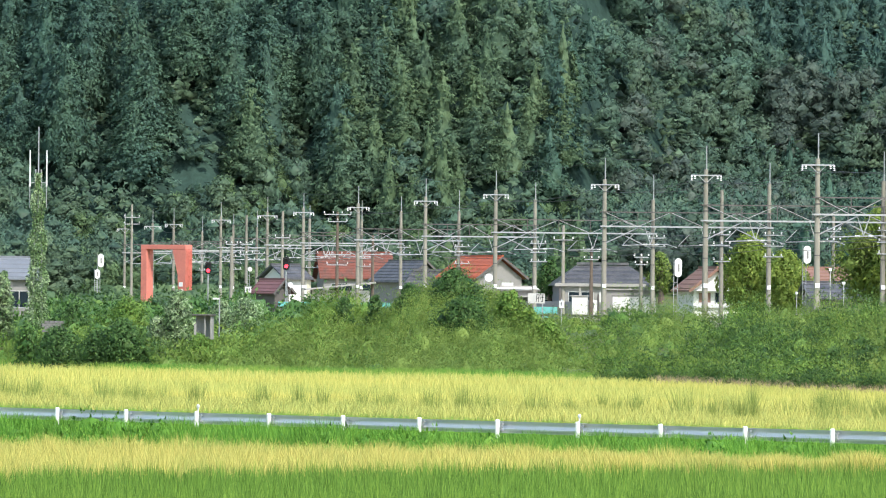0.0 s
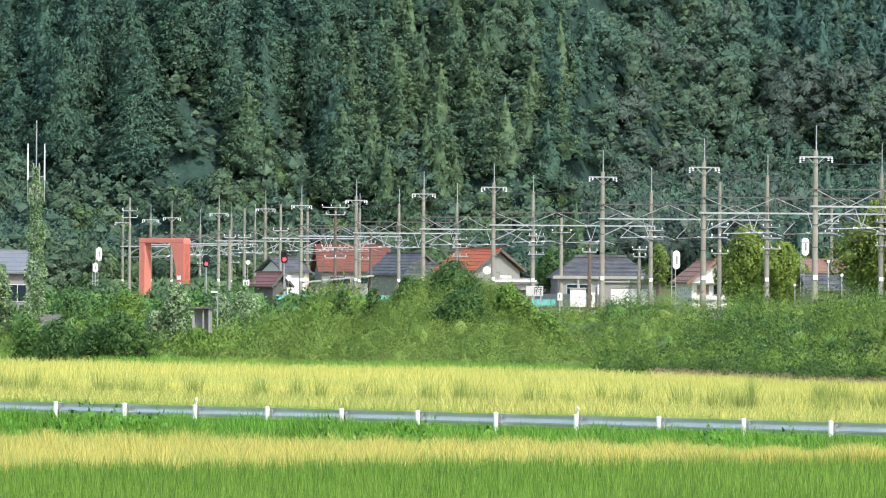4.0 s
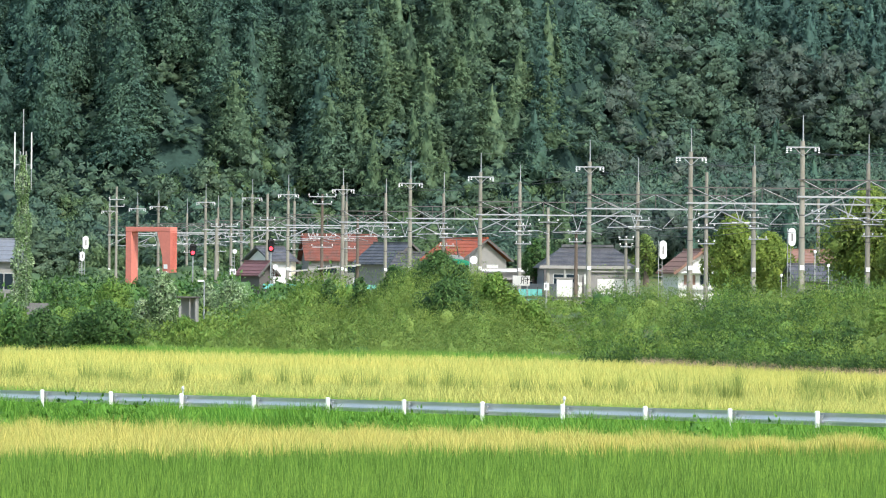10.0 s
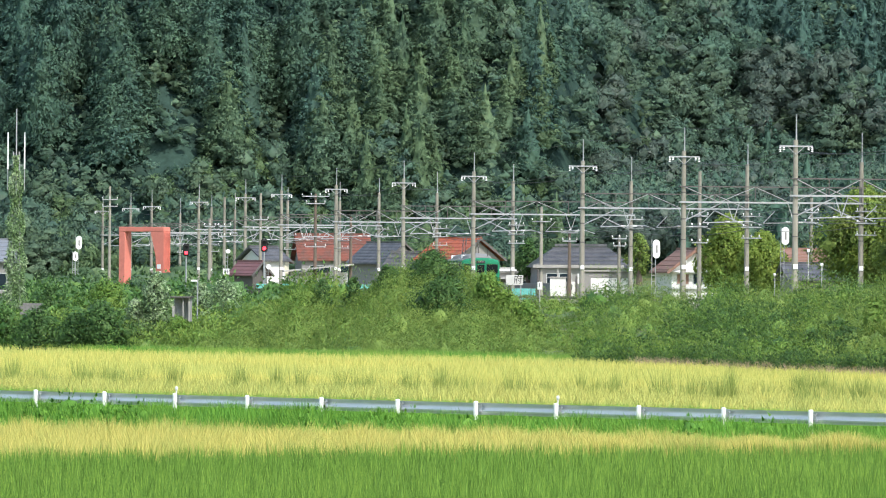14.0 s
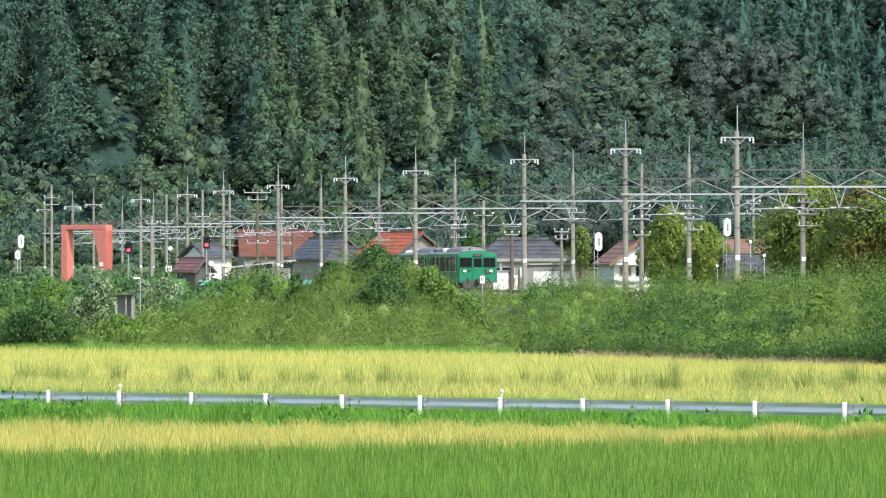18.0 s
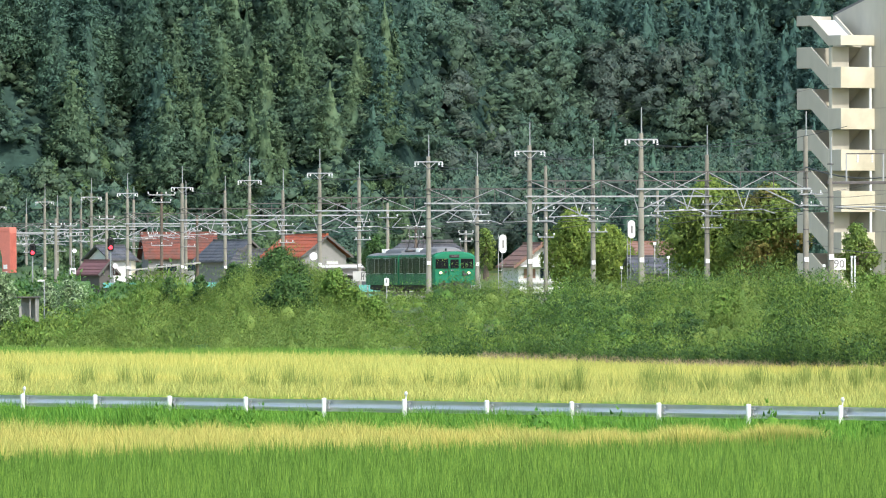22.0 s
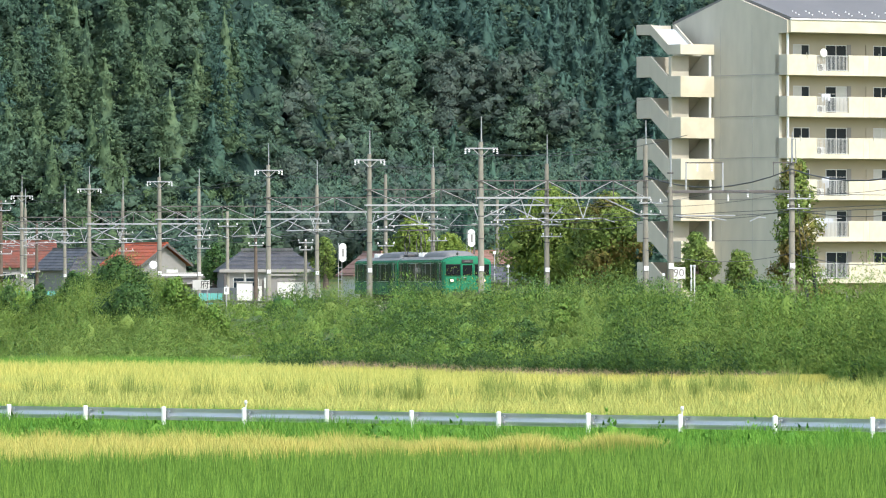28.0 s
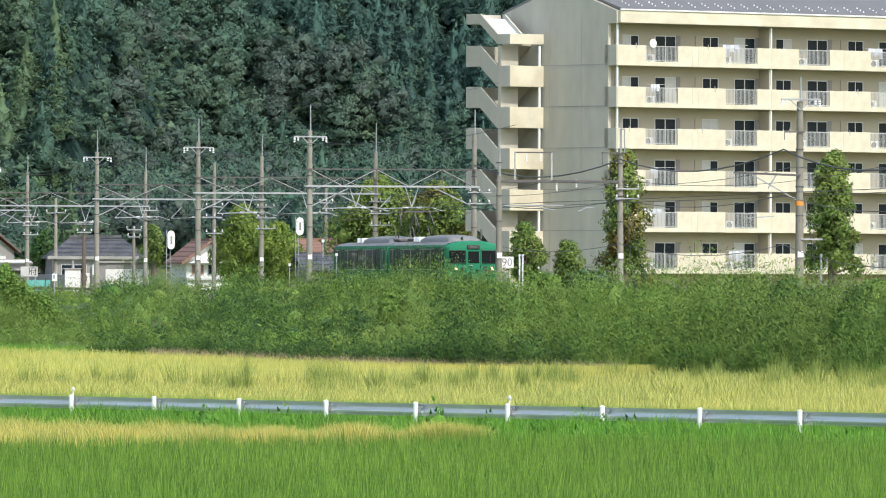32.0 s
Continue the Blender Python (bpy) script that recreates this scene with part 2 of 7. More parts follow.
def bar(bm, a, b, w, h):
    """A square bar from a to b."""
    a, b = Vector(a), Vector(b)
    d = b - a
    m = Matrix.Translation((a + b) / 2) @ d.to_track_quat("Z", "Y").to_matrix().to_4x4()
    bmesh.ops.create_cube(bm, size=1, matrix=m @ Matrix.Diagonal((w, h, d.length, 1)))
    return bm


def prism(bm, outline, lo, hi, axis="x"):
    """Extrude a closed outline of (p, q) from lo to hi along an axis."""
    def at(p, q, t):
        return {"x": (t, p, q), "y": (p, t, q), "z": (p, q, t)}[axis]
    a = [bm.verts.new(at(p, q, lo)) for p, q in outline]
    b = [bm.verts.new(at(p, q, hi)) for p, q in outline]
    bm.faces.new(a)
    bm.faces.new(b[::-1])
    for i in range(len(a)):
        j = (i + 1) % len(a)
        bm.faces.new((a[j], a[i], b[i], b[j]))
    bmesh.ops.recalc_face_normals(bm, faces=bm.faces)
    return bm


def mesh_of(name, verts, faces, material, parent=None, smooth=False, normals=None):
    """A mesh object from numpy arrays; all faces have the same number of corners."""
    verts, faces = np.asarray(verts, np.float32), np.asarray(faces, np.int32)
    me = bpy.data.meshes.new(name)
    k = faces.shape[1]
    me.vertices.add(len(verts))
    me.vertices.foreach_set("co", verts.ravel())
    me.loops.add(faces.size)
    me.loops.foreach_set("vertex_index", faces.ravel())
    me.polygons.add(len(faces))
    me.polygons.foreach_set("loop_start", np.arange(0, faces.size, k, dtype=np.int32))
    me.update(calc_edges=True)
    if smooth:
        me.polygons.foreach_set("use_smooth", np.ones(len(faces), bool))
    if normals is not None:
        me.normals_split_custom_set_from_vertices(normals)
    me.materials.append(material)
    ob = new(name, me)
    if parent is not None:
        ob.parent = parent
    return ob


rng = np.random.default_rng(7)


def unit(v):
    return v / np.maximum(np.linalg.norm(v, axis=-1, keepdims=True), 1e-9)


def leaf_quads(c, out, length, width, droop=0.25):
    """Pointed leaves at c that grow along out; each is two triangles folded along nothing but bent at the middle."""
    n = len(c)
    side = unit(np.cross(out, rng.normal(size=(n, 3))))
    length, width = np.broadcast_to(length, n)[:, None], np.broadcast_to(width, n)[:, None]
    mid = c + out * length * 0.5
    tip = c + out * length - np.array([0, 0, 1.0]) * length * droop
    v = np.stack([c, mid + side * width / 2, tip, mid - side * width / 2], 1).reshape(-1, 3)
    return v, np.arange(4 * n).reshape(-1, 4)


def blades(c, height, width, lean=0.35):
    """Upright grass blades, one triangle each."""
    n = len(c)
    a = rng.uniform(0, 2 * np.pi, n)
    side = np.stack([np.cos(a), np.sin(a) * 0.4, 0 * a], 1) * np.broadcast_to(width, n)[:, None] / 2
    h = np.broadcast_to(height, n)
    tip = c + np.stack([rng.normal(0, lean, n) * h, rng.normal(0, lean, n) * h, h], 1)
    return np.stack([c - side, c + side, tip], 1).reshape(-1, 3), np.arange(3 * n).reshape(-1, 3)


def join(parts):
    vs, fs, k = [], [], 0
    for v, f in parts:
        vs.append(v)
        fs.append(f + k)
        k += len(v)
    return np.concatenate(vs), np.concatenate(fs)


# ---- the lie of the land ----
FAR_UNIT = 14576.0
TRACK = Vector((23.20, 511.5, 0.0))     # foot of the portal pole beside which the train is met
AWAY = Vector((-0.11635, 0.99321, 0.0))   # along the line, away from the camera
ACROSS = Vector((0.99321, 0.11635, 0.0))  # across it, to the far side
RAIL_Z = 3.12


def by_rail(s, o, z=0.0):
    return TRACK + AWAY * s + ACROSS * o + Vector((0, 0, z))


def smooth(a, b, x):
    t = np.clip((x - a) / (b - a), 0, 1)
    return t * t * (3 - 2 * t)


def rail_off(X, Y):
    """Distance across the line from the near row of poles; negative on the camera's side."""
    return (X - TRACK.x) * ACROSS.x + (Y - TRACK.y) * ACROSS.y


def guard_y(X):
    """Depth of the guard rail at X."""
    return 262.6 - (X + 12.2) * 1.407


def field_far(u):
    """Depth of the far field's further edge by the slope u = X / Y."""
    return np.interp(u, [-0.0537, -0.0331, -0.0126, 0.0012, 0.0149, 0.032, 0.0492, 0.0627, 0.0836, 0.1155, 0.2],
                     [559, 532, 516, 516, 504, 475, 441, 424, 387, 336, 262])


def field_top(u):
    """Height of the crop at that edge."""
    return np.interp(u, [0.0627, 0.0836, 0.1155], [-0.20, 0.10, 0.47])


MOUND = 4.0


def ground(X, Y):
    X, Y = np.asarray(X, float), np.asarray(Y, float)
    u = X / np.maximum(Y, 40.0)
    g = guard_y(X)
    low = np.interp(u, [-0.0537, 0.0, 0.054, 0.0766, 0.116], [-0.83, -0.65, -0.55, -0.45, -0.28])
    e, top = field_far(u), field_top(u) - 0.85
    q = np.clip((Y - g - 7) / np.maximum(0.4 * (e - g), 5.0), 0, 1)
    z = np.where(Y < g, low + (0.02 - low) * smooth(g - 4.5, g - 0.8, Y), np.where(Y < g + 7, 0.02, 0.02 + (top - 0.02) * q))
    z = z + (2.75 - z) * (1 - smooth(14, 60, Y))
    o = rail_off(X, Y)
    wide = np.clip(-rail_off(u * e, e), 4.5, 11.0)  # the bank is broader towards the station
    rise = smooth(-wide, -1.4, o)
    flat = 2.55
    z = np.where(Y > e - 4, z + (flat - z) * rise, z)
    z = z + 0.42 * smooth(0.075, 0.055, u) * np.exp(-((o + 2.6) / 1.5) ** 2) * smooth(0.030, 0.040, u) * (Y > e)
    # rough ground behind the field
    z = z + np.where(Y > e, 0.9 * smooth(0, 25, Y - e) * (1 - rise), 0)
    z = z + 1.5 * smooth(30, 210, Y - e) * smooth(-0.008, -0.020, u) * (1 - rise)
    # overgrown mound before the station
    z = z + MOUND * np.exp(-((u - 0.0022) / 0.0088) ** 4 - ((Y - 566) / 22) ** 2) + 3.3 * np.exp(-((u + 0.0120) / 0.0090) ** 2 - ((Y - 585) / 22) ** 2)
    # land rises gently to the foot of the hills
    return z + 12 * smooth(1000, 1250, Y)


def make_ground():
    us = np.concatenate([np.linspace(-3, -0.12, 10), np.linspace(-0.105, 0.19, 150), np.linspace(0.22, 3, 10)])
    ys = np.concatenate([np.linspace(62, 200, 14), np.arange(203, 640, 2.2), np.linspace(645, 1260, 60), np.array([1500, 2000, 2600, 3400, 4600])])
    rows = []
    for y in (-900.0, -60.0, 0.0, 20.0, 40.0):
        x = us * 900
        rows.append(np.stack([x, np.full_like(x, y), np.full_like(x, 2.75 if y < 30 else 1.2)], 1))
    for y in ys:
        x = us * y
        rows.append(np.stack([x, np.full_like(x, y), ground(x, np.full_like(x, y))], 1))
    v = np.concatenate(rows)
    nu, nr = len(us), len(rows)
    i = np.arange(nr * nu).reshape(nr, nu)
    f = np.stack([i[:-1, :-1], i[:-1, 1:], i[1:, 1:], i[1:, :-1]], -1).reshape(-1, 4)
    tagged(mesh_of("ground", v, f, M_EARTH, smooth=True), "earth and rough grass under fields, bank and village", "ground", kind="structure")


make_ground()


# ---- fields ----
def patchy(x, y, s):
    """Cheap patchy field of sines, about -1 to 1."""
    return (np.sin(x / s * 1.7 + 1.3 * np.sin(y / s * 0.31)) + np.sin(y / s * 0.43 + 0.8 * np.sin(x / s * 1.1 + 2))) / 2


def scatter(n, u0, u1, near, far):
    """n places spread between two depth limits, evenly in slope; near and far are functions of the slope."""
    u = rng.uniform(u0, u1, n)
    a, b = near(u), far(u)
    ok = b > a + 0.2
    u, a, b = u[ok], a[ok], b[ok]
    y = a + (b - a) * rng.random(len(u))
    return u * y, y


def guard_at(u):
    """Depth at which a line of slope u meets the guard rail."""
    return (262.6 - 12.2 * 1.407) / (1 + 1.407 * u)


def crop(name, n, u0, u1, near, far, height, width, material, label, category, lean=0.3, lumpy=0.0):
    x, y = scatter(n, u0, u1, near, far)
    z = ground(x, y)
    h = height * rng.uniform(0.72, 1.12, len(x)) * (1 + lumpy * patchy(x * 1.6, y * 0.8, 0.9))
    v, f = blades(np.stack([x, y, z], 1), h, width, lean)
    return tagged(mesh_of(name, v, f, material), label, category, kind="stuff")


def c_of(v):
    return lambda u: np.full_like(u, v)


def c380(u):
    return np.full_like(u, 380.0)


U0, U1 = -0.060, 0.1235


def gold_near(u):
    """Depth at which the near strip of ripe rice begins."""
    return 216.5 + 3.2 * np.clip((u + 0.02) / 0.07, 0, 1)


def rice_hills(name, n, per, near, far, height, width, material, label):
    """Rice in planted hills: each hill is a fan of blades, in rows along the field."""
    x, y = scatter(n, U0, U1, near, far)
    y = np.round(y / 0.3) * 0.3 + rng.normal(0, 0.03, len(y))
    h = height * rng.uniform(0.66, 1.16, len(x)) * (1 + 0.06 * patchy(x, y, 1.3))
    k = np.repeat(np.arange(len(x)), per)
    c = np.stack([x, y, ground(x, y)], 1)[k] + rng.normal(0, 0.035, (len(k), 3)) * [1, 1, 0]
    v, f = blades(c, h[k] * rng.uniform(0.65, 1.08, len(k)), width, 0.17)
    return tagged(mesh_of(name, v, f, material), label, "rice", kind="stuff")


rice_hills("green_rice", 19500, 9, c_of(140.0), lambda u: np.minimum(gold_near(u), guard_at(u) - 5), 0.80, 0.036, M_GREEN_RICE,
           "dense young green rice standing in the near paddy")
crop("near_ripe_rice", 90000, U0, U1, gold_near, lambda u: guard_at(u) - 4.6, 0.78, 0.042, M_NEAR_GOLD,
     "ripe yellow rice, partly lodged, below the guard rail", "rice", 0.38, 0.24)
crop("pale_rice", 90000, U0, U1, lambda u: guard_at(u) + 6.5, lambda u: np.minimum(384, field_far(u) - 0.6), 0.88, 0.075, M_PALE_RICE,
     "thin pale rice mixed with weeds beyond the road", "rice", 0.36, 0.16)
crop("ripe_rice", 110000, U0, U1, lambda u: c380(u), lambda u: field_far(u) - 0.6, 0.88, 0.085, M_GOLD_RICE,
     "golden ripe rice in the far paddy", "rice", 0.25)
crop("verge_grass", 45000, U0, U1, lambda u: guard_at(u) - 6.0, lambda u: guard_at(u) - 0.35, 0.54, 0.05, M_VERGE,
     "rank green grass along the guard rail", "grass", 0.35, 0.25)
crop("roadside_weeds", 26000, U0, U1, lambda u: guard_at(u) + 5.6, lambda u: guard_at(u) + 11, 0.72, 0.05, M_VERGE,
     "weeds on the far side of the road", "weeds", 0.35)


def road():
    bm = bmesh.new()
    for a, b in ((0.6, 5.4),):
        x0, x1 = -60.0, 80.0
        v = [bm.verts.new((x, guard_y(x) + d * 1.73, 0.035)) for x, d in ((x0, a), (x1, a), (x1, b), (x0, b))]
        bm.faces.new(v)
    got = bmesh.ops.extrude_face_region(bm, geom=bm.faces[:])
    bmesh.ops.translate(bm, verts=[e for e in got["geom"] if isinstance(e, bmesh.types.BMVert)], vec=(0, 0, -0.3))
    bmesh.ops.recalc_face_normals(bm, faces=bm.faces)
    tagged(part("road", bm, M_ASPHALT), "narrow asphalt field road behind the guard rail", "road", kind="structure")


road()


def guard_rail():
    """W-beam on white posts, with a small reflector on every fifth post."""
    g = thing("guard_rail", pose(0, 0, 0), "galvanised corrugated guard rail on white posts beside the road", "guard rail")
    step = Vector((2.317, -3.261, 0.0))
    first = Vector((-12.2, 262.6, 0.0))
    along = Vector((step.x, step.y, 0)).normalized()
    back = Vector((-along.y, along.x, 0))  # towards the road
    prof = [(0.044, -0.175), (0.036, -0.140), (0.012, -0.100), (0.006, -0.070), (0.004, -0.052), (0.010, -0.040), (0.074, 0.022), (0.079, 0.034), (0.080, 0.060), (0.070, 0.085), (0.020, 0.150), (0.004, 0.165), (0.0, 0.175)]
    pm = rm = bm2 = None
    yaw = math.degrees(math.atan2(along.y, along.x))
    for k in range(-4, 21):
        p = first + step * k
        z = 0.56 + 0.006 * k
        # beam panel from this post to the next
        if bm2 is None:
            bm = bmesh.new()
            ring = []
            for x in (-0.05, 4.03):
                ring.append([bm.verts.new((x, 0.006 + d, zz)) for d, zz in prof] + [bm.verts.new((x, 0.010 + d, zz)) for d, zz in prof[::-1]])
            n = len(ring[0])
            for i in range(n):
                j = (i + 1) % n
                bm.faces.new((ring[0][i], ring[1][i], ring[1][j], ring[0][j]))
            bmesh.ops.recalc_face_normals(bm, faces=bm.faces)
            ob = part("beam_panel", bm, M_RAILBEAM, g)
            bm2 = ob.data
            bm = bmesh.new()
            rod(bm, (0, -0.075, -0.9), (0, -0.075, 0.20), 0.07, seg=12)
            bmesh.ops.create_uvsphere(bm, u_segments=12, v_segments=6, radius=0.07, matrix=Matrix.Translation((0, -0.075, 0.20)) @ Matrix.Diagonal((1, 1, 0.4, 1)))
            po = part("post", bm, M_WHITE, g)
            pm = po.data
            bm = bmesh.new()
            box(bm, (0.06, -0.03, -0.10), (0.13, 0.03, 0.10), 0.008)
            for zz in (-0.09, 0.09):
                rod(bm, (0.20, -0.06, zz), (0.20, 0.0, zz), 0.03, seg=6)
            br = part("bracket", bm, M_STEEL, g)
            rm = br.data
        else:
            ob, po, br = (new(nm, d) for nm, d in (("beam_panel", bm2), ("post", pm), ("bracket", rm)))
            for o in (ob, po, br):
                o.parent = g
        for o in (ob, po, br):
            o.matrix_basis = pose(p.x, p.y, z, 0, 0, yaw)
        if (k - 2) % 5 == 0:
            bm = bmesh.new()
            rod(bm, (0.03, -0.05, 0.18), (0.06, -0.05, 0.34), 0.022, seg=8)
            bmesh.ops.create_uvsphere(bm, u_segments=12, v_segments=8, radius=0.07, matrix=Matrix.Translation((0.06, -0.06, 0.38)) @ Matrix.Diagonal((1, 0.5, 1, 1)))
            r = part("reflector", bm, M_WHITE, g, "round reflector on a short stalk")
            r.matrix_basis = pose(p.x, p.y, z, 0, 0, yaw)


guard_rail()


# ---- rank growth on the bank ----
def facing_leaves(c, out, normal, length, width, tilt=0.35):
    """Small pointed leaves that lie like shingles on a crown: they grow along out and face along normal, somewhat at random."""
    n = len(c)
    normal = unit(normal + tilt * rng.normal(size=(n, 3)))
    side = unit(np.cross(normal, out))
    length, width = np.broadcast_to(length, n)[:, None], np.broadcast_to(width, n)[:, None]
    v = np.stack([c - side * width / 2, c + side * width / 2, c + out * length], 1)
    turn = np.einsum("ij,ij->i", np.cross(v[:, 1] - v[:, 0], v[:, 2] - v[:, 0]), normal) < 0
    v[turn] = v[turn][:, [1, 0, 2]]
    return v.reshape(-1, 3), np.arange(3 * n).reshape(-1, 3)


def bank_far(u):
    """Depth of the crest of the bank by the slope."""
    d = (83.1 - 0.9) / np.maximum(u + 0.11715, 0.03)
    return np.minimum(d, field_far(u) + np.where(u < -0.016, 150, 110))


KNOB = np.array([[1, 0, 0], [0, 1, 0], [-1, 0, 0], [0, -1, 0], [0, 0, 1], [0, 0, -0.8]], float)
KNOB_FACES = np.array([[0, 1, 4], [1, 2, 4], [2, 3, 4], [3, 0, 4], [1, 0, 5], [2, 1, 5], [3, 2, 5], [0, 3, 5]])


def form_normals(v, f):
    """Normals of a lumpy form at its corners."""
    q = np.cross(v[f[:, 1]] - v[f[:, 0]], v[f[:, 2]] - v[f[:, 0]])
    n = np.zeros_like(v)
    for i in range(3):
        for j in range(3):
            n[:, j] += np.bincount(f[:, i], q[:, j], len(v))
    return unit(n)


def clumps(x, y, w, h, per, leaf, slim, rise=1.0, splay=0.4):
    """Dome-shaped stands of weeds: a rough inner dome covered with slim leaves and shoots that point up and outwards."""
    m = len(x)
    base = np.stack([x, y, ground(x, y) - 0.15], 1)
    size = np.stack([w, w, h], 1)
    ring = np.array([(math.cos(e) * math.cos(a), math.cos(e) * math.sin(a), math.sin(e)) for e in (0, 0.5, 1.0) for a in np.arange(7) * 2 * np.pi / 7] + [(0, 0, 1)])
    faces = [(7 * j + i, 7 * j + (i + 1) % 7, 7 * j + 7 + (i + 1) % 7) for j in (0, 1) for i in range(7)] + [(7 * j + i, 7 * j + 7 + (i + 1) % 7, 7 * j + 7 + i) for j in (0, 1) for i in range(7)]
    faces = np.array(faces + [(14 + i, 14 + (i + 1) % 7, 21) for i in range(7)])
    core = (base[:, None] + ring[None] * size[:, None] * rng.uniform(0.50, 0.80, (m, 22, 1))).reshape(-1, 3)
    k = np.repeat(np.arange(m), per)
    n = len(k)
    d = unit(rng.normal(size=(n, 3)) * [1, 1, 0.8] + [0, 0, 0.40])
    d[:, 2] = np.abs(d[:, 2])
    ph = rng.uniform(0, 6.28, m)[k]
    lumpy = 1 + 0.13 * np.sin(d[:, 0] * 6 + ph) * np.sin(d[:, 1] * 5 + 2 * ph) + 0.10 * np.sin(d[:, 2] * 11 + d[:, 0] * 8 + ph)
    c = base[k] + d * size[k] * (lumpy * rng.uniform(0.74, 0.98, n))[:, None]
    out = unit(d * [0.6, 0.6, 0.3] + [0, 0, rise] + splay * rng.normal(size=(n, 3)))
    s = leaf * rng.uniform(0.55, 1.45, n)
    v, f = facing_leaves(c, out, d + [0, 0, 0.2], s, s * slim, 0.7)
    soft = unit(d * [1, 1, 1.1] + [0, 0, 0.15] + 0.36 * rng.normal(size=(n, 3)))
    v, f = join([(core, (faces[None] + 22 * np.arange(m)[:, None, None]).reshape(-1, 3)), (v, f)])
    return v, f, np.concatenate([form_normals(core, f[:len(faces) * m]), np.repeat(soft, 3, 0)])


def billows(x, y):
    """The bank's growth swells into rounded masses: height factor and outward bearing at each place."""
    gap = np.hypot((x[:, None] - SWELL[0][None]) / 1.5, (y[:, None] - SWELL[1][None]) / 5.5)
    near = np.argmin(gap, 1)
    d = np.clip(gap[np.arange(len(x)), near], 0, 1.3)
    out = np.stack([(x - SWELL[0][near]) / 1.5, (y - SWELL[1][near]) / 5.5, 0 * x], 1)
    out[:, 2] = 0.55 - 1.05 * d / 1.3
    return 0.46 + 0.74 * np.sqrt(np.clip(1 - (d / 1.3) ** 2, 0, 1)), out


def shoots(x, y, w, h, per, leaf, slim):
    """Upright bundles of weed stalks: a slim dark heart each, feathered all over with small leaves that point up and out."""
    m = len(x)
    swell, bulge = billows(x, y)
    h = h * swell
    base = np.stack([x, y, ground(x, y) - 0.1], 1)
    lean = rng.normal(0, 0.10, (m, 2))
    ring = np.array([(math.cos(q), math.sin(q), e) for e in (0.0, 0.66) for q in np.arange(5) * 2 * np.pi / 5] + [(0, 0, 0.92)])
    core = ring[None] * np.stack([w, w, h], 1)[:, None] * [0.34, 0.34, 0.52] * rng.uniform(0.8, 1.05, (m, 11, 1))
    core[:, 5:, :2] += lean[:, None] * h[:, None, None] * 0.6
    faces = [(i, (i + 1) % 5, 5 + (i + 1) % 5) for i in range(5)] + [(i, 5 + (i + 1) % 5, 5 + i) for i in range(5)] + [(5 + i, 5 + (i + 1) % 5, 10) for i in range(5)]
    faces = (np.array(faces)[None] + 11 * np.arange(m)[:, None, None]).reshape(-1, 3)
    core = (core + base[:, None]).reshape(-1, 3)
    k = np.repeat(np.arange(m), per)
    n = len(k)
    t = rng.random(n) ** 0.6
    a = np.where(rng.random(n) < 0.65, rng.normal(-np.pi / 2, 1.0, n), rng.uniform(0, 2 * np.pi, n))
    r = w[k] * (0.50 + 0.75 * t) * (1 - t ** 6) ** 0.5 * rng.uniform(0.70, 1.15, n)
    side = np.stack([np.cos(a), np.sin(a), 0 * a], 1)
    c = base[k] + side * r[:, None] + np.stack([lean[k, 0] * h[k] * t, lean[k, 1] * h[k] * t, h[k] * t], 1)
    out = unit(side * 0.8 + [0, 0, 0.9] + 0.5 * rng.normal(size=(n, 3)))
    s = leaf * rng.uniform(0.55, 1.5, n)
    v, f = facing_leaves(c, out, side + [0, 0, 0.4], s, s * slim, 0.6)
    soft = unit(side * (1.15 - t ** 3)[:, None] + np.stack([0 * t, 0 * t, -0.50 + 1.7 * t ** 3], 1) + 0.75 * bulge[k] + 0.25 * rng.normal(size=(n, 3)))
    v, f = join([(core, faces), (v, f)])
    return v, f, np.concatenate([np.tile(unit(ring * [1, 1, 1.0] + [0, 0, 0.1]), (m, 1)), np.repeat(soft, 3, 0)])


def stand(name, plants, near, far, tall, wide, per, leaf, slim, material, label, u0=None, u1=None, sort=None, rise=1.0, splay=0.4, upright=False):
    x, y = scatter(plants, U0 if u0 is None else u0, U1 if u1 is None else u1, near, far)
    if sort is not None:  # kinds keep to patches of their own
        kind = patchy(x * 1.5 + 3, y * 0.55, 3.2) + 0.25 * rng.normal(size=len(x))
        keep = (kind > sort[0]) & (kind < sort[1])
        x, y = x[keep], y[keep]
    h = tall * np.maximum(0.88 + 0.20 * patchy(x, y * 0.25, 3.0) + 0.18 * rng.normal(size=len(x)), 0.35)
    w = wide * np.clip(np.exp(rng.normal(0, 0.3, len(x))), 0.55, 1.4)
    proud = rng.random(len(x)) < 0.22  # some plants stand above the rest
    h, w = h * (0.82 + 0.15 * w / wide) * np.where(proud, 1.42, 0.88), w * np.where(proud, 1.5, 1.0)
    h = h * (1 - 0.60 * np.exp(-((x / y - 0.0176) / 0.0032) ** 2))  # low before the station annexe
    v, f, q = shoots(x, y, w, h, per, leaf, slim) if upright else clumps(x, y, w, h, per, leaf, slim, rise, splay)
    return tagged(mesh_of(name, v, f, material, smooth=True, normals=q), label, "weeds", kind="stuff")


def foot_of(u):
    return field_far(u) + np.where(u < 0.017, 2.2, 0.5)


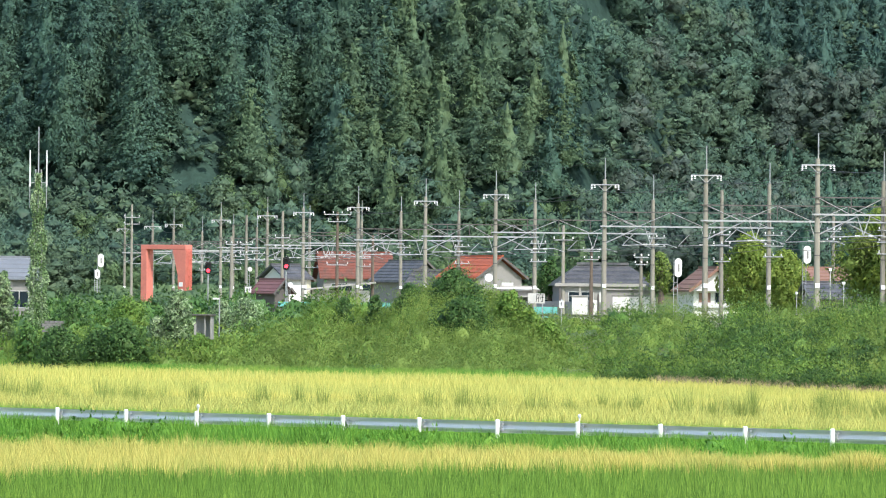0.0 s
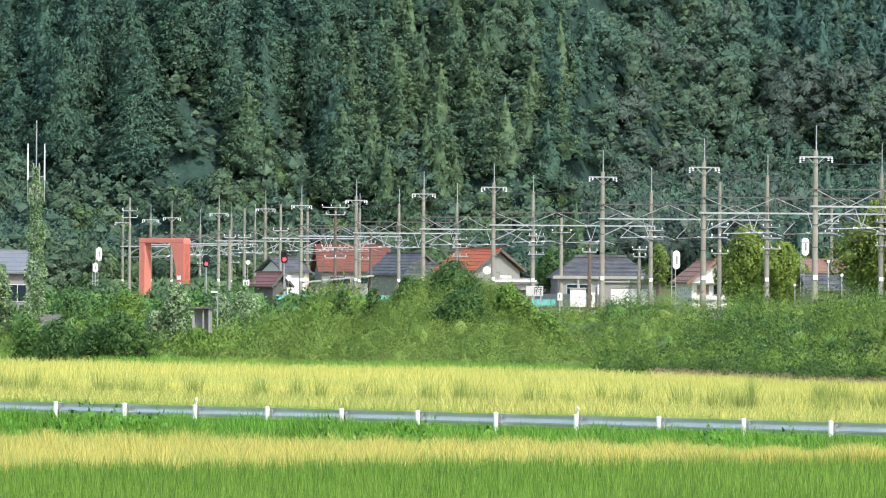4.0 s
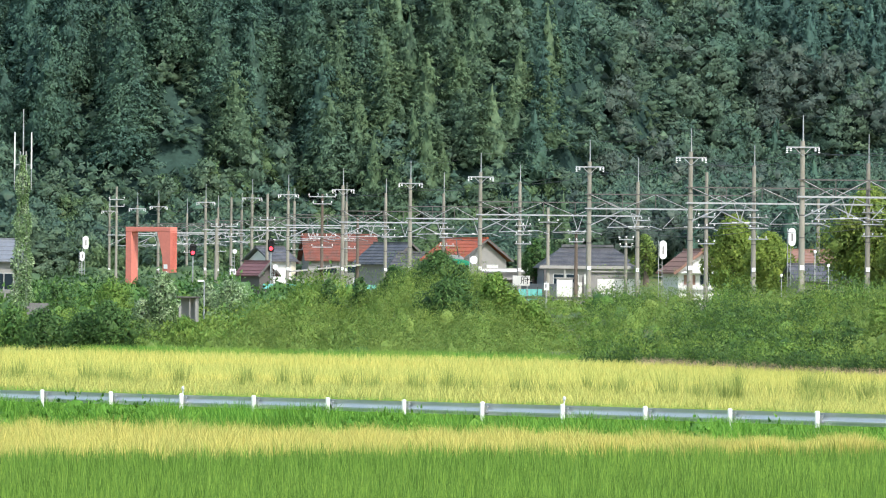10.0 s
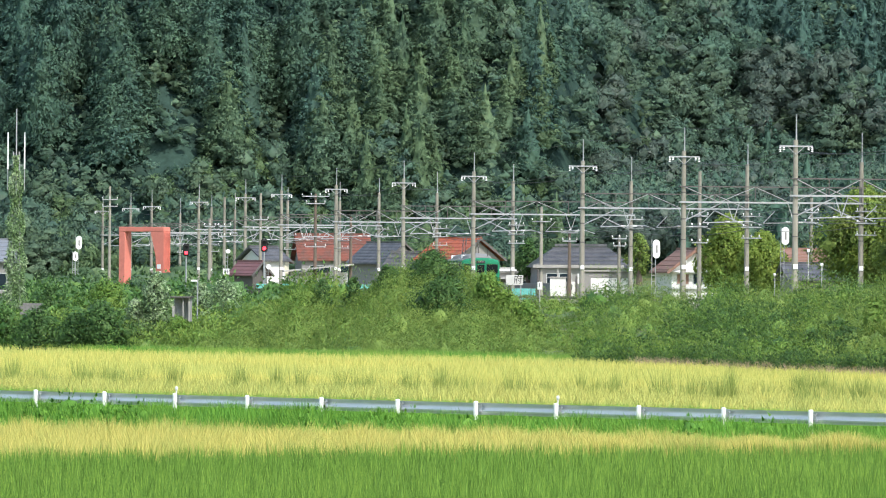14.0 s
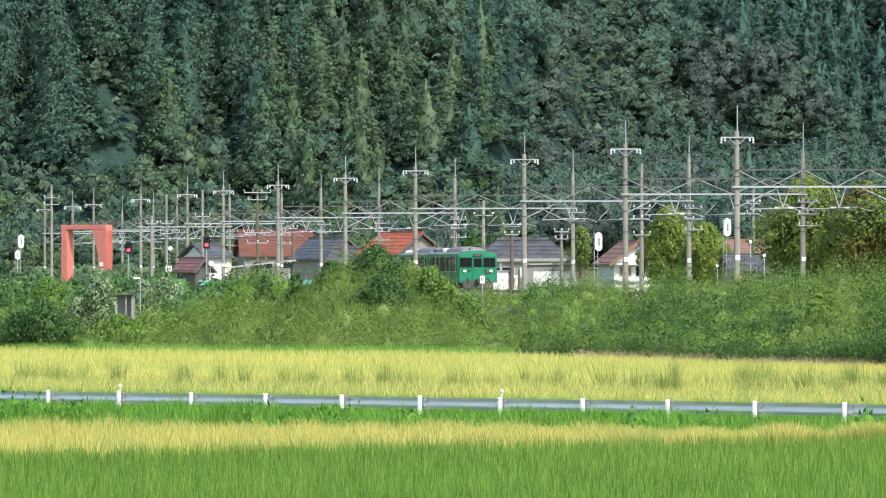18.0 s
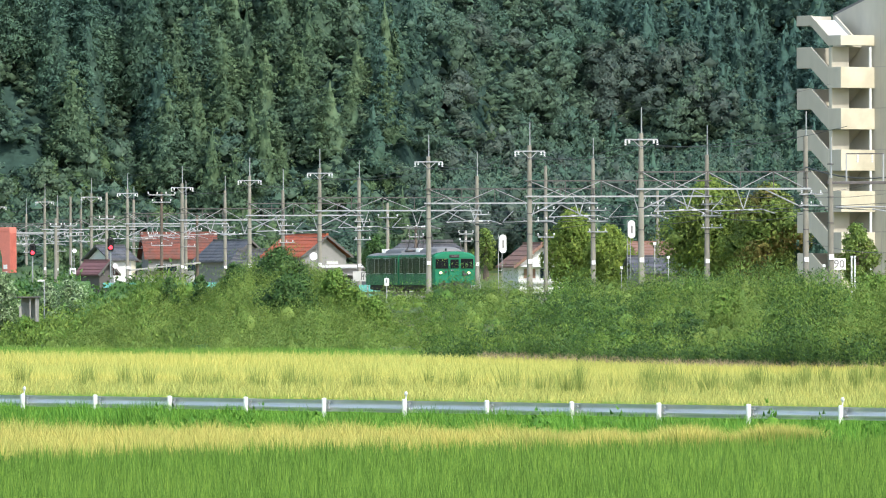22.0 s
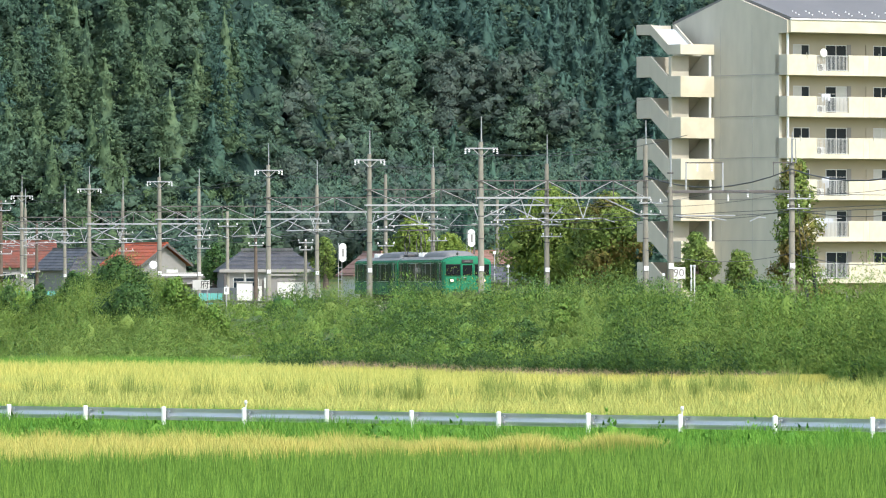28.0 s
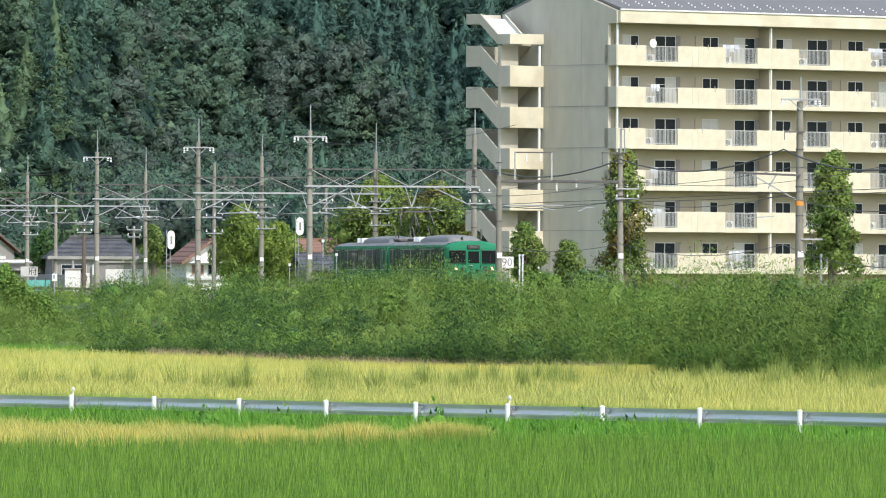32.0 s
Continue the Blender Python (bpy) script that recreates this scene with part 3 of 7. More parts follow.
SWELL = scatter(520, U0, U1, foot_of, bank_far)
stand("feathery_weeds", 3000, lambda u: foot_of(u) + 1.5, bank_far, 1.6, 0.72, 150, 0.125, 0.28, M_PLUME,
      "feathery yellow-green weeds in soft stands on the bank", sort=(-0.10, 9), upright=True)
stand("bank_weeds", 3000, foot_of, bank_far, 1.5, 0.75, 150, 0.125, 0.34, M_WEED,
      "tangled mid-green weeds covering the railway bank", sort=(-9, 0.25), upright=True)
stand("front_weeds", 1000, foot_of, lambda u: np.minimum(foot_of(u) + 7, bank_far(u)), 1.4, 0.62, 190, 0.115, 0.36, M_WEED,
      "slender mid-green weeds on the lower bank", u0=0.012, upright=True)
stand("mound_weeds", 900, lambda u: 538 + 0 * u, lambda u: 574 + 0 * u, 1.15, 0.6, 170, 0.125, 0.25, M_PLUME,
      "feathery weeds covering the mound", u0=-0.024, u1=0.0115, upright=True)
# Darker leaf colour here paints the shaded pockets between weed masses.
stand("thicket", 620, foot_of, bank_far, 1.42, 0.85, 190, 0.12, 0.5, M_SHRUB,
      "dark-leaved thickets standing in for shaded pockets among the bank weeds", u0=0.0205, u1=0.070, sort=(-9, 0.15), upright=True)
stand("bank_creepers", 140, foot_of, bank_far, 1.2, 0.9, 190, 0.13, 0.8, M_KUDZU,
      "broad-leaved creepers sprawling over the bank", sort=(-9, -0.40), rise=0.1, splay=0.8)
# Dark leaves put along the foot stand in for shade under the weeds.
stand("dark_scrub", 900, foot_of, lambda u: foot_of(u) + 1.5, 1.35, 0.55, 130, 0.115, 0.5, M_SHRUB,
      "scrub coloured dark for the shade along the foot of the bank", u0=0.016, u1=0.078, sort=(-9, 0.75), upright=True)
stand("lush_weeds", 800, lambda u: foot_of(u) + 0.5, lambda u: foot_of(u) + 9, 1.6, 0.6, 130, 0.12, 0.36, M_PLUME,
      "lush light green weeds on the bank below the flats", u0=0.064, upright=True)
stand("mound_foot_weeds", 650, foot_of, lambda u: 541 + 0 * u, 1.15, 0.55, 130, 0.125, 0.28, M_PLUME,
      "feathery weeds at the foot of the mound", u0=-0.026, u1=0.0135, upright=True)
stand("rough_growth", 1000, lambda u: foot_of(u) + 8, lambda u: field_far(u) + 200, 1.5, 0.8, 75, 0.24, 0.38, M_WEED,
      "rank weeds on the rough ground beside the station", u1=-0.008, upright=True)
stand("station_scrub", 650, lambda u: field_far(u) + 90, lambda u: field_far(u) + 390, 2.3, 1.9, 110, 0.34, 0.7, M_KUDZU,
      "thick creepers and scrub along the station's edge", u1=-0.012, rise=0.2, splay=0.8)
stand("hill_foot_scrub", 420, lambda u: 925 + 0 * u, lambda u: 1062 + 0 * u, 2.2, 2.3, 60, 0.40, 0.7, M_FOOT,
      "olive scrub on the rough land before the hill", u1=-0.018, rise=0.4, splay=0.8)
stand("verge_weeds", 1300, lambda u: guard_at(u) - 4.6, lambda u: guard_at(u) - 0.5, 0.50, 0.36, 46, 0.12, 0.6, M_VERGE,
      "leafy bright green weeds along the guard rail", sort=(-0.1, 9))
crop("edge_grass", 16000, U0, 0.0185, lambda u: field_far(u) - 0.8, lambda u: field_far(u) + 2.6, 1.0, 0.07, M_EDGE,
     "bright green grass along the edge of the far paddy", "grass", 0.22)
crop("dry_edge", 11000, 0.026, 0.084, lambda u: field_far(u) - 1.7, lambda u: field_far(u) + 0.4, 1.02, 0.07, M_DRY, "dry brown stalks between the rice and the bank", "stalks", 0.35)


# ---- wooded hills ----
def sprays(c, r, way, per, leaf, slim, droop, flat=0.75):
    """Bulging heads of foliage at c with radii r: a dense heart each, shingled with leaves and lit like a small form of its own."""
    m = len(c)
    k = KNOB[None] * (r[:, None, None] * 0.80) * rng.uniform(0.75, 1.1, (m, 6, 1)) * [1, 1, flat]
    a = rng.uniform(0, 1.57, m)
    ca, sa = np.cos(a)[:, None], np.sin(a)[:, None]
    k = np.stack([k[:, :, 0] * ca - k[:, :, 1] * sa, k[:, :, 0] * sa + k[:, :, 1] * ca, k[:, :, 2]], -1)
    i = np.repeat(np.arange(m), per)
    n = len(i)
    d = unit(rng.normal(size=(n, 3)) + 0.9 * way[i] + [0, 0, 0.25])
    at = c[i] + d * (r[i] * rng.uniform(0.74, 1.12, n))[:, None] * [1, 1, flat]
    out = unit(unit(np.cross(d, rng.normal(size=(n, 3)))) + 0.30 * d + [0, 0, droop])
    s = leaf * rng.uniform(0.55, 1.45, n)
    v, f = join([((k + c[:, None]).reshape(-1, 3), (KNOB_FACES[None] + 6 * np.arange(m)[:, None, None]).reshape(-1, 3)),
                 facing_leaves(at, out, d + [0, 0, 0.2], s, s * slim, 0.40)])
    knob = unit(0.5 * unit(k) + 1.0 * way[:, None])
    return v, f, np.concatenate([knob.reshape(-1, 3), np.repeat(unit(0.55 * d + 1.0 * way[i] + 0.42 * rng.normal(size=(n, 3))), 3, 0)])


def downhill(n):
    """Bearings round a trunk, most of them on the light, downhill side of the slope."""
    return np.where(rng.random(n) < 0.7, rng.normal(-np.pi / 2, 0.95, n), rng.uniform(0, 2 * np.pi, n))


def shell_conifer(tall, wide, tiers, seg=26, leaves=900, leaf=0.34, power=0.85, under=0.86):
    """Crown of a cedar: overlapping tiers of ragged boughs on a pointed cone, feathered with sprays; its top is at z = 0."""
    ph = rng.uniform(0, 6.28, 3)
    q = np.linspace(-1, 1, seg, endpoint=False)
    a0 = -np.pi / 2 + np.pi * q * np.abs(q) ** 0.30  # finer on the side that faces the valley
    step = tall / tiers
    rows = [np.zeros((seg, 3))]
    for j in range(tiers):
        t = (j + 0.6) / tiers
        a = a0 + 0.5 * (j % 2) * np.pi / seg + rng.normal(0, 0.05, seg)
        full = wide * min(1.0, (t / 0.85) ** power) * (1 - 0.9 * max(0, t - 0.85))
        form = 1 + 0.12 * np.sin(a * 2 + t * 4 + ph[0]) + 0.08 * np.sin(a * 3 - t * 9 + ph[1])
        tip = full * form * (1 + 0.16 * np.where(np.arange(seg) % 3 == j % 3, 1.0, -0.45) + rng.normal(0, 0.10, seg))
        wave = 0.55 * step * np.sin(a * 4 + j * 1.7 + ph[2]) * min(1, j / 3) + rng.uniform(-0.35, 0.35, seg) * step
        for r, z in ((tip, wave - (j + 0.90) * step), (tip * under * rng.uniform(0.9, 1.1, seg), wave - (j + 1.15) * step)):
            rows.append(np.stack([r * np.cos(a), r * np.sin(a), z], 1))
    n = len(rows)
    v = np.concatenate(rows)
    i = np.arange(n * seg).reshape(n, seg)
    nx = np.roll(i, -1, 1)
    f = np.concatenate([np.stack([i[:-1], i[1:], nx[1:]], -1).reshape(-1, 3), np.stack([i[:-1], nx[1:], nx[:-1]], -1).reshape(-1, 3)])
    out = unit(np.stack([v[:, 0], v[:, 1], 0.30 * np.hypot(v[:, 0], v[:, 1]) + 0.02], 1))
    form = unit(0.9 * form_normals(v, f) + 0.8 * out)
    # boughs of sprays stand out all over the cone, each lit like a small form of its own
    m = leaves // 17
    t = rng.uniform(0.0003, 1, m) ** 0.58
    a = downhill(m)
    side, up = np.stack([-np.sin(a), np.cos(a), 0 * a], 1), np.array([0, 0, 1.0])
    ray = np.stack([np.cos(a), np.sin(a), 0 * a], 1)
    r = wide * np.minimum(1.0, (t / 0.85) ** power) * (1 - 0.9 * np.maximum(0, t - 0.85)) * (1 + 0.12 * np.sin(a * 2 + t * 4 + ph[0])) * rng.uniform(0.86, 1.16, m)
    c = ray * r[:, None] - up * (t * tall * 1.02 + 0.1)[:, None]
    size = (0.05 + 0.26 * np.sqrt(t)) * wide * rng.uniform(0.7, 1.35, m)
    k = np.repeat(np.arange(m), 17)
    e = unit(rng.normal(size=(len(k), 3)) + [0.5, 0, 0.3]) * rng.uniform(0.6, 1.0, (len(k), 1))
    at = c[k] + size[k][:, None] * (0.75 * e[:, :1] * ray[k] + 0.62 * e[:, 1:2] * side[k] + (0.55 * e[:, 2:] - 0.30 * np.maximum(e[:, :1], 0)) * up)
    lit = unit(0.85 * ray[k] + 0.85 * (e[:, :1] * ray[k] + e[:, 1:2] * side[k]) + (0.15 + 1.1 * e[:, 2:]) * up + 0.25 * rng.normal(size=(len(k), 3)))
    grow = unit(0.8 * ray[k] + 0.7 * e[:, 1:2] * side[k] - 0.45 * up + 0.5 * rng.normal(size=(len(k), 3)))
    length = leaf * rng.uniform(0.6, 1.5, len(k))
    lv, lf = facing_leaves(at, grow, 0.7 * lit + 0.6 * ray[k], length, length * 0.6, 0.4)
    v = v * [0.68, 0.68, 0.86] - [0, 0, 0.15 * tall]
    return np.concatenate([v, lv]), np.concatenate([f, lf + len(v)]), np.concatenate([form, np.repeat(lit, 3, 0)])


def shell_broad(heads, tall, wide, per=60, leaf=0.34, slim=0.75):
    """Crown of a broadleaf tree: a billowing dome of leafy heads of uneven size; its top is near z = 0."""
    ph = rng.uniform(0, 6.28, 2)
    a = downhill(heads)
    e = np.arcsin(np.clip(rng.uniform(-0.40, 1.0, heads), -1, 1))
    k = 1 + 0.16 * np.sin(a * 3 + ph[0]) + 0.14 * np.sin(e * 6 + a * 2 + ph[1])
    d = np.stack([np.cos(e) * np.cos(a), np.cos(e) * np.sin(a), np.sin(e)], 1)
    half = tall * 0.55
    c = d * np.stack([wide * k, wide * k, half * k], 1) * rng.uniform(0.62, 0.84, heads)[:, None] - [0, 0, half]
    r = wide * rng.uniform(0.22, 0.46, heads)
    return sprays(c, r, d, per, leaf, slim, 0.0, 0.8)


def hill_height(X, Y):
    u = X / Y
    fold = 5 * np.sin(u * 150 + 0.6) + 2 * np.sin(u * 300 + Y * 0.02) + 0.8 * np.sin(Y * 0.07 + u * 500)
    foot = 1130 + 90 * smooth(0.008, 0.045, u) - 40 * smooth(0.05, 0.09, u)
    steep = 0.78 - 0.14 * smooth(0.008, 0.045, u)
    return np.maximum(12 + steep * (Y - foot) + fold * smooth(0, 30, Y - foot + 10), ground(X, Y) - 0.5)


def make_hill():
    # The wide ends are unseen, added so the train's side reflects dark hill.
    us = np.concatenate([np.linspace(-0.9, -0.13, 24), np.linspace(-0.12, 0.19, 130), np.linspace(0.2, 0.9, 22)])
    ys = np.concatenate([np.arange(1060, 1420, 6), np.array([1500, 1600])])
    x, y = us[None] * ys[:, None], np.repeat(ys[:, None], len(us), 1)
    v = np.stack([x, y, hill_height(x, y)], -1).reshape(-1, 3)
    i = np.arange(len(v)).reshape(len(ys), len(us))
    f = np.stack([i[:-1, :-1], i[:-1, 1:], i[1:, 1:], i[1:, :-1]], -1).reshape(-1, 4)
    tagged(mesh_of("hillside", v, f, M_HILL, smooth=True), "steep dark hillside under forest", "hill", kind="structure")


make_hill()


def forest(name, variants, spots, material, label):
    parts, normals = [], []
    for x, y, z, s, w, rot in spots:
        v, f, q = variants[rng.integers(len(variants))]
        c, n = math.cos(rot), math.sin(rot)
        m = np.array([[c, -n, 0], [n, c, 0], [0, 0, 1.0]])
        parts.append(((v * [w, w, s]) @ m.T + [x, y, z], f))
        normals.append(q @ m.T)
    v, f = join(parts)
    tagged(mesh_of(name, v, f, material, smooth=True, normals=np.concatenate(normals)), label, "forest", kind="stuff")


def plant_hills():
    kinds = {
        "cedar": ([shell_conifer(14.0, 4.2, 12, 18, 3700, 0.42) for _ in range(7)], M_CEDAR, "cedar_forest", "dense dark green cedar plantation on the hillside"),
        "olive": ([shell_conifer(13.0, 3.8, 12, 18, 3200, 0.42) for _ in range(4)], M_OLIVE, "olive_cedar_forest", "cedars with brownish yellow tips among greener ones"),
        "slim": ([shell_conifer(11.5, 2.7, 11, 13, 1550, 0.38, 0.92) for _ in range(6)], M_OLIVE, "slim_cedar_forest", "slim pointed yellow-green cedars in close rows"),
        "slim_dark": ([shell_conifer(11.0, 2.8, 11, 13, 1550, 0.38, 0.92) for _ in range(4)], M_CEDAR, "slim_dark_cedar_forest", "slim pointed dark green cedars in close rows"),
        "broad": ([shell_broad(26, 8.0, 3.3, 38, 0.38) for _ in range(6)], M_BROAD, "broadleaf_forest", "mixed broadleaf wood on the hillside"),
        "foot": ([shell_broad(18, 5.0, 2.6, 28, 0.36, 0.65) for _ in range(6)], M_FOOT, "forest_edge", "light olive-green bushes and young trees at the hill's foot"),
        "under": ([shell_broad(11, 5.4, 3.1, 10, 0.55) for _ in range(4)], M_BROAD, "undergrowth", "shaded bushes under the cedars, with unseen woods added to the side"),
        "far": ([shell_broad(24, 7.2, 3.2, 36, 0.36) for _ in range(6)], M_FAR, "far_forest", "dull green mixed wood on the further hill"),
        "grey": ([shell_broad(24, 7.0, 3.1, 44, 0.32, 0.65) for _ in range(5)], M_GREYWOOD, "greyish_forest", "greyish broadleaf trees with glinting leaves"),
        "dark": ([shell_conifer(8.5, 2.4, 8, 11, 720, 0.40, 0.75) for _ in range(5)], M_DEEP, "upper_forest", "even dark young cedars on the upper slope, coloured bluer for haze"),
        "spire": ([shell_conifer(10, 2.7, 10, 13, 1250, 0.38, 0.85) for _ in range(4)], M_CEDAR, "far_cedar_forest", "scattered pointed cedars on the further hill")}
    lists = {k: [] for k in kinds}

    def zone(U, V):
        """Which wood grows where the crowns show at bearing U and height V."""
        if U < 235 and V - 95 < 118 + 40 * math.sin(U * 0.0144) + (35 if -640 < U < -230 else 0):
            return "foot"
        if V - 95 > 400 - 0.6 * (U - 544):
            return "dark"
        if U < 235 + 45 * math.sin(V * 0.018 + 1.0):
            return "cedar" if U < -130 + 40 * math.sin(V * 0.02) else "slim"
        return "mix"
    pace = {"dark": 3.7, "cedar": 6.6, "slim": 4.3, "mix": 4.7, "foot": 3.4}
    for area, step in pace.items():
        y = 1066.0
        while y < 1360:
            for u in np.arange(-0.059 - rng.random() * step / y, 0.118, step / y):
                uu, yy = u + rng.normal(0, 0.30 * step) / y, y + rng.normal(0, 0.30 * step)
                xx = uu * yy
                z0 = float(hill_height(xx, yy))
                U, V = uu * FAR_UNIT, (z0 - EYE) / yy * FAR_UNIT
                if U > 1000 and rng.random() < 0.85:  # thinned out behind the flats
                    continue
                if V > 500 or zone(U, V + 95 + rng.normal(0, 14)) != area:
                    continue
                s, w, rot = rng.uniform(0.72, 1.25), rng.uniform(0.85, 1.15), rng.normal(0, 0.45)
                grove = math.sin(uu * 125 + 0.8) + math.sin(uu * 49 + yy * 0.03) + rng.normal(0, 0.5)
                if area == "foot":
                    kind, lift = ("foot", 4.2) if U > -655 and rng.random() < 0.85 else ("broad", 7.0)
                    s *= rng.uniform(0.7, 1.15)
                elif area == "cedar":
                    kind, lift = "cedar", 15.5
                    if grove < -0.95:
                        kind, lift = "broad", 10.0
                    elif math.sin(uu * 83 + 2) + math.sin(yy * 0.09) + rng.normal(0, 0.5) > 0.9:
                        kind = "olive"
                elif area == "slim":
                    kind, lift = ("slim" if grove > -0.3 else "slim_dark"), 12.8
                    if rng.random() < 0.10:
                        kind, lift = "broad", 8.5
                elif area == "dark":
                    kind, lift = "dark", 10.0
                else:
                    q = math.sin(uu * 190 + yy * 0.05) + math.sin(yy * 0.11 - uu * 70) + rng.normal(0, 0.6)
                    kind, lift = ("grey", 9.0) if q > 0.45 else ("far", 9.0)
                    if rng.random() < (0.22 if V < 160 else 0.07):
                        kind, lift = "spire", 11.0
                lists[kind].append((xx, yy, z0 + lift * s, s, w, rot))
            y += step * 0.95
    for y in np.arange(1090, 1345, 3.7):  # bushes under all the taller trees
        for x in np.arange(-0.059, 0.095, 3.7 / y) * y + rng.normal(0, 0.5):
            xx, yy, s = x + rng.normal(0, 0.9), y + rng.normal(0, 0.9), rng.uniform(0.7, 1.15)
            z0 = float(hill_height(xx, yy))
            if 90 < (z0 - EYE) / yy * FAR_UNIT < 500:
                lists["under"].append((xx, yy, z0 + 3.9 * s, s, 1.0, rng.normal(0, 0.4)))
    for y, tall in ((1068, 1.7), (1078, 2.2), (1092, 2.5)):  # unseen woods added to the side, to darken the train's reflections
        for x in np.arange(-0.34, -0.062, 6.0 / y) * y:
            s = tall * rng.uniform(0.8, 1.2)
            lists["under"].append((x + rng.normal(0, 1), y + rng.normal(0, 1), float(ground(x, y)) + 5.0 * s, s, 1.3, rng.normal(0, 0.4)))
    for k, (variants, material, name, label) in kinds.items():
        forest(name, variants, lists[k], material, label)


plant_hills()


# ---- the railway: bed, rails, portals ----
def railway_bed():
    bm = bmesh.new()
    prism(bm, [(-1.0, 2.3), (-0.5, 2.72), (10.0, 2.72), (10.5, 2.3)], -190, 620, "x")
    ob = part("track_bed", bm, M_BALLAST)
    ob.matrix_world = Matrix.Translation(TRACK) @ Matrix.Rotation(math.atan2(AWAY.y, AWAY.x), 4, 'Z') @ Matrix.Scale(-1, 4, (0, 1, 0))
    tagged(ob, "brown ballast bed of the railway", "track bed", kind="structure")
    for o in (3.1, 7.1):
        for side in (-0.56, 0.56):
            bm = bmesh.new()
            bar(bm, by_rail(-190, o + side, RAIL_Z - 0.08), by_rail(620, o + side, RAIL_Z - 0.08), 0.07, 0.16)
            tagged(part("rail", bm, M_RAILTOP), "steel running rail on the ballast", "rail", "rails of the line", kind="structure")


railway_bed()


def insulator(bm, p, r=0.09, n=3, step=0.11, down=True):
    for i in range(n):
        q = Vector(p) + Vector((0, 0, (-1 if down else 1) * step * i))
        bmesh.ops.create_cone(bm, cap_ends=True, segments=10, radius1=r, radius2=r * 0.45, depth=step * 0.7, matrix=Matrix.Translation(q))


def concrete_pole(m, top=13.25, mast=14.85, arm=True, label="", base=2.2, r=0.215, long_arm=2.1, group="line poles"):
    """A tapered concrete line pole with its steel top mast, cross-arm, insulators, bands and white plate."""
    g = thing("line_pole", m, label or "tapered grey concrete line pole with steel mast and cross-arm", "line pole", group)
    bm = bmesh.new()
    rod(bm, (0, 0, base), (0, 0, top), r, r * 0.68, 14)
    part("shaft", bm, M_POLE, g)
    bm = bmesh.new()
    rod(bm, (0.03, -0.05, top - 0.7), (0.03, -0.05, mast), 0.055, 0.035, 8)
    part("mast", bm, M_STEEL, g)
    bm = bmesh.new()
    box(bm, (-0.14, -r - 0.03, 5.22), (0.14, -r + 0.02, 5.52), 0.01)
    part("number_plate", bm, M_WHITE, g, "white plate on the pole")
    for z in (7.2, 8.6, 10.4):
        bm = bmesh.new()
        rod(bm, (0, 0, z), (0, 0, z + 0.07), r * 0.90, seg=14)
        part("band", bm, M_DARK, g)
    if arm:
        bm = bmesh.new()
        box(bm, (-long_arm / 2, -0.24, 12.80), (long_arm / 2, -0.15, 12.89), 0.01)
        bar(bm, (-0.5, -0.2, 12.8), (-0.02, -0.2, 12.35), 0.04, 0.04)
        bar(bm, (0.5, -0.2, 12.8), (0.02, -0.2, 12.35), 0.04, 0.04)
        part("cross_arm", bm, M_STEEL, g)
        for x in (-0.93, -0.72, 0.72, 0.93):
            bm = bmesh.new()
            insulator(bm, (x * long_arm / 1.95, -0.2, 12.76), 0.085, 2 if abs(x) < 0.8 else 3)
            part("insulator", bm, M_PORC, g)
    return g


def arms_on(g, levels, width=1.6, lean=0.35):
    """Low cross-arms with insulators on the far-side poles."""
    for z in levels:
        bm = bmesh.new()
        box(bm, (-width / 2 + lean, -0.26, z), (width / 2 + lean, -0.18, z + 0.08), 0.01)
        part("low_arm", bm, M_STEEL, g)
        for x in (-0.6, 0.0, 0.6):
            bm = bmesh.new()
            insulator(bm, (x + lean, -0.22, z + 0.16), 0.06, 2, 0.09, False)
            part("insulator", bm, M_PORC, g)


NEAR_S = [0.0, 46.9, 97.4, 163.0, 213.2, 269.0, 321.0, 359.2, 414.0, 477.0, 508.0, 552.0]
FAR_O = [10.4, 12.2, 12.3, 13.0, 9.7, 9.6, 9.9, 10.0, 10.0, 10.0, 10.0, 10.0]
LINE_YAW = math.degrees(math.atan2(ACROSS.y, ACROSS.x))


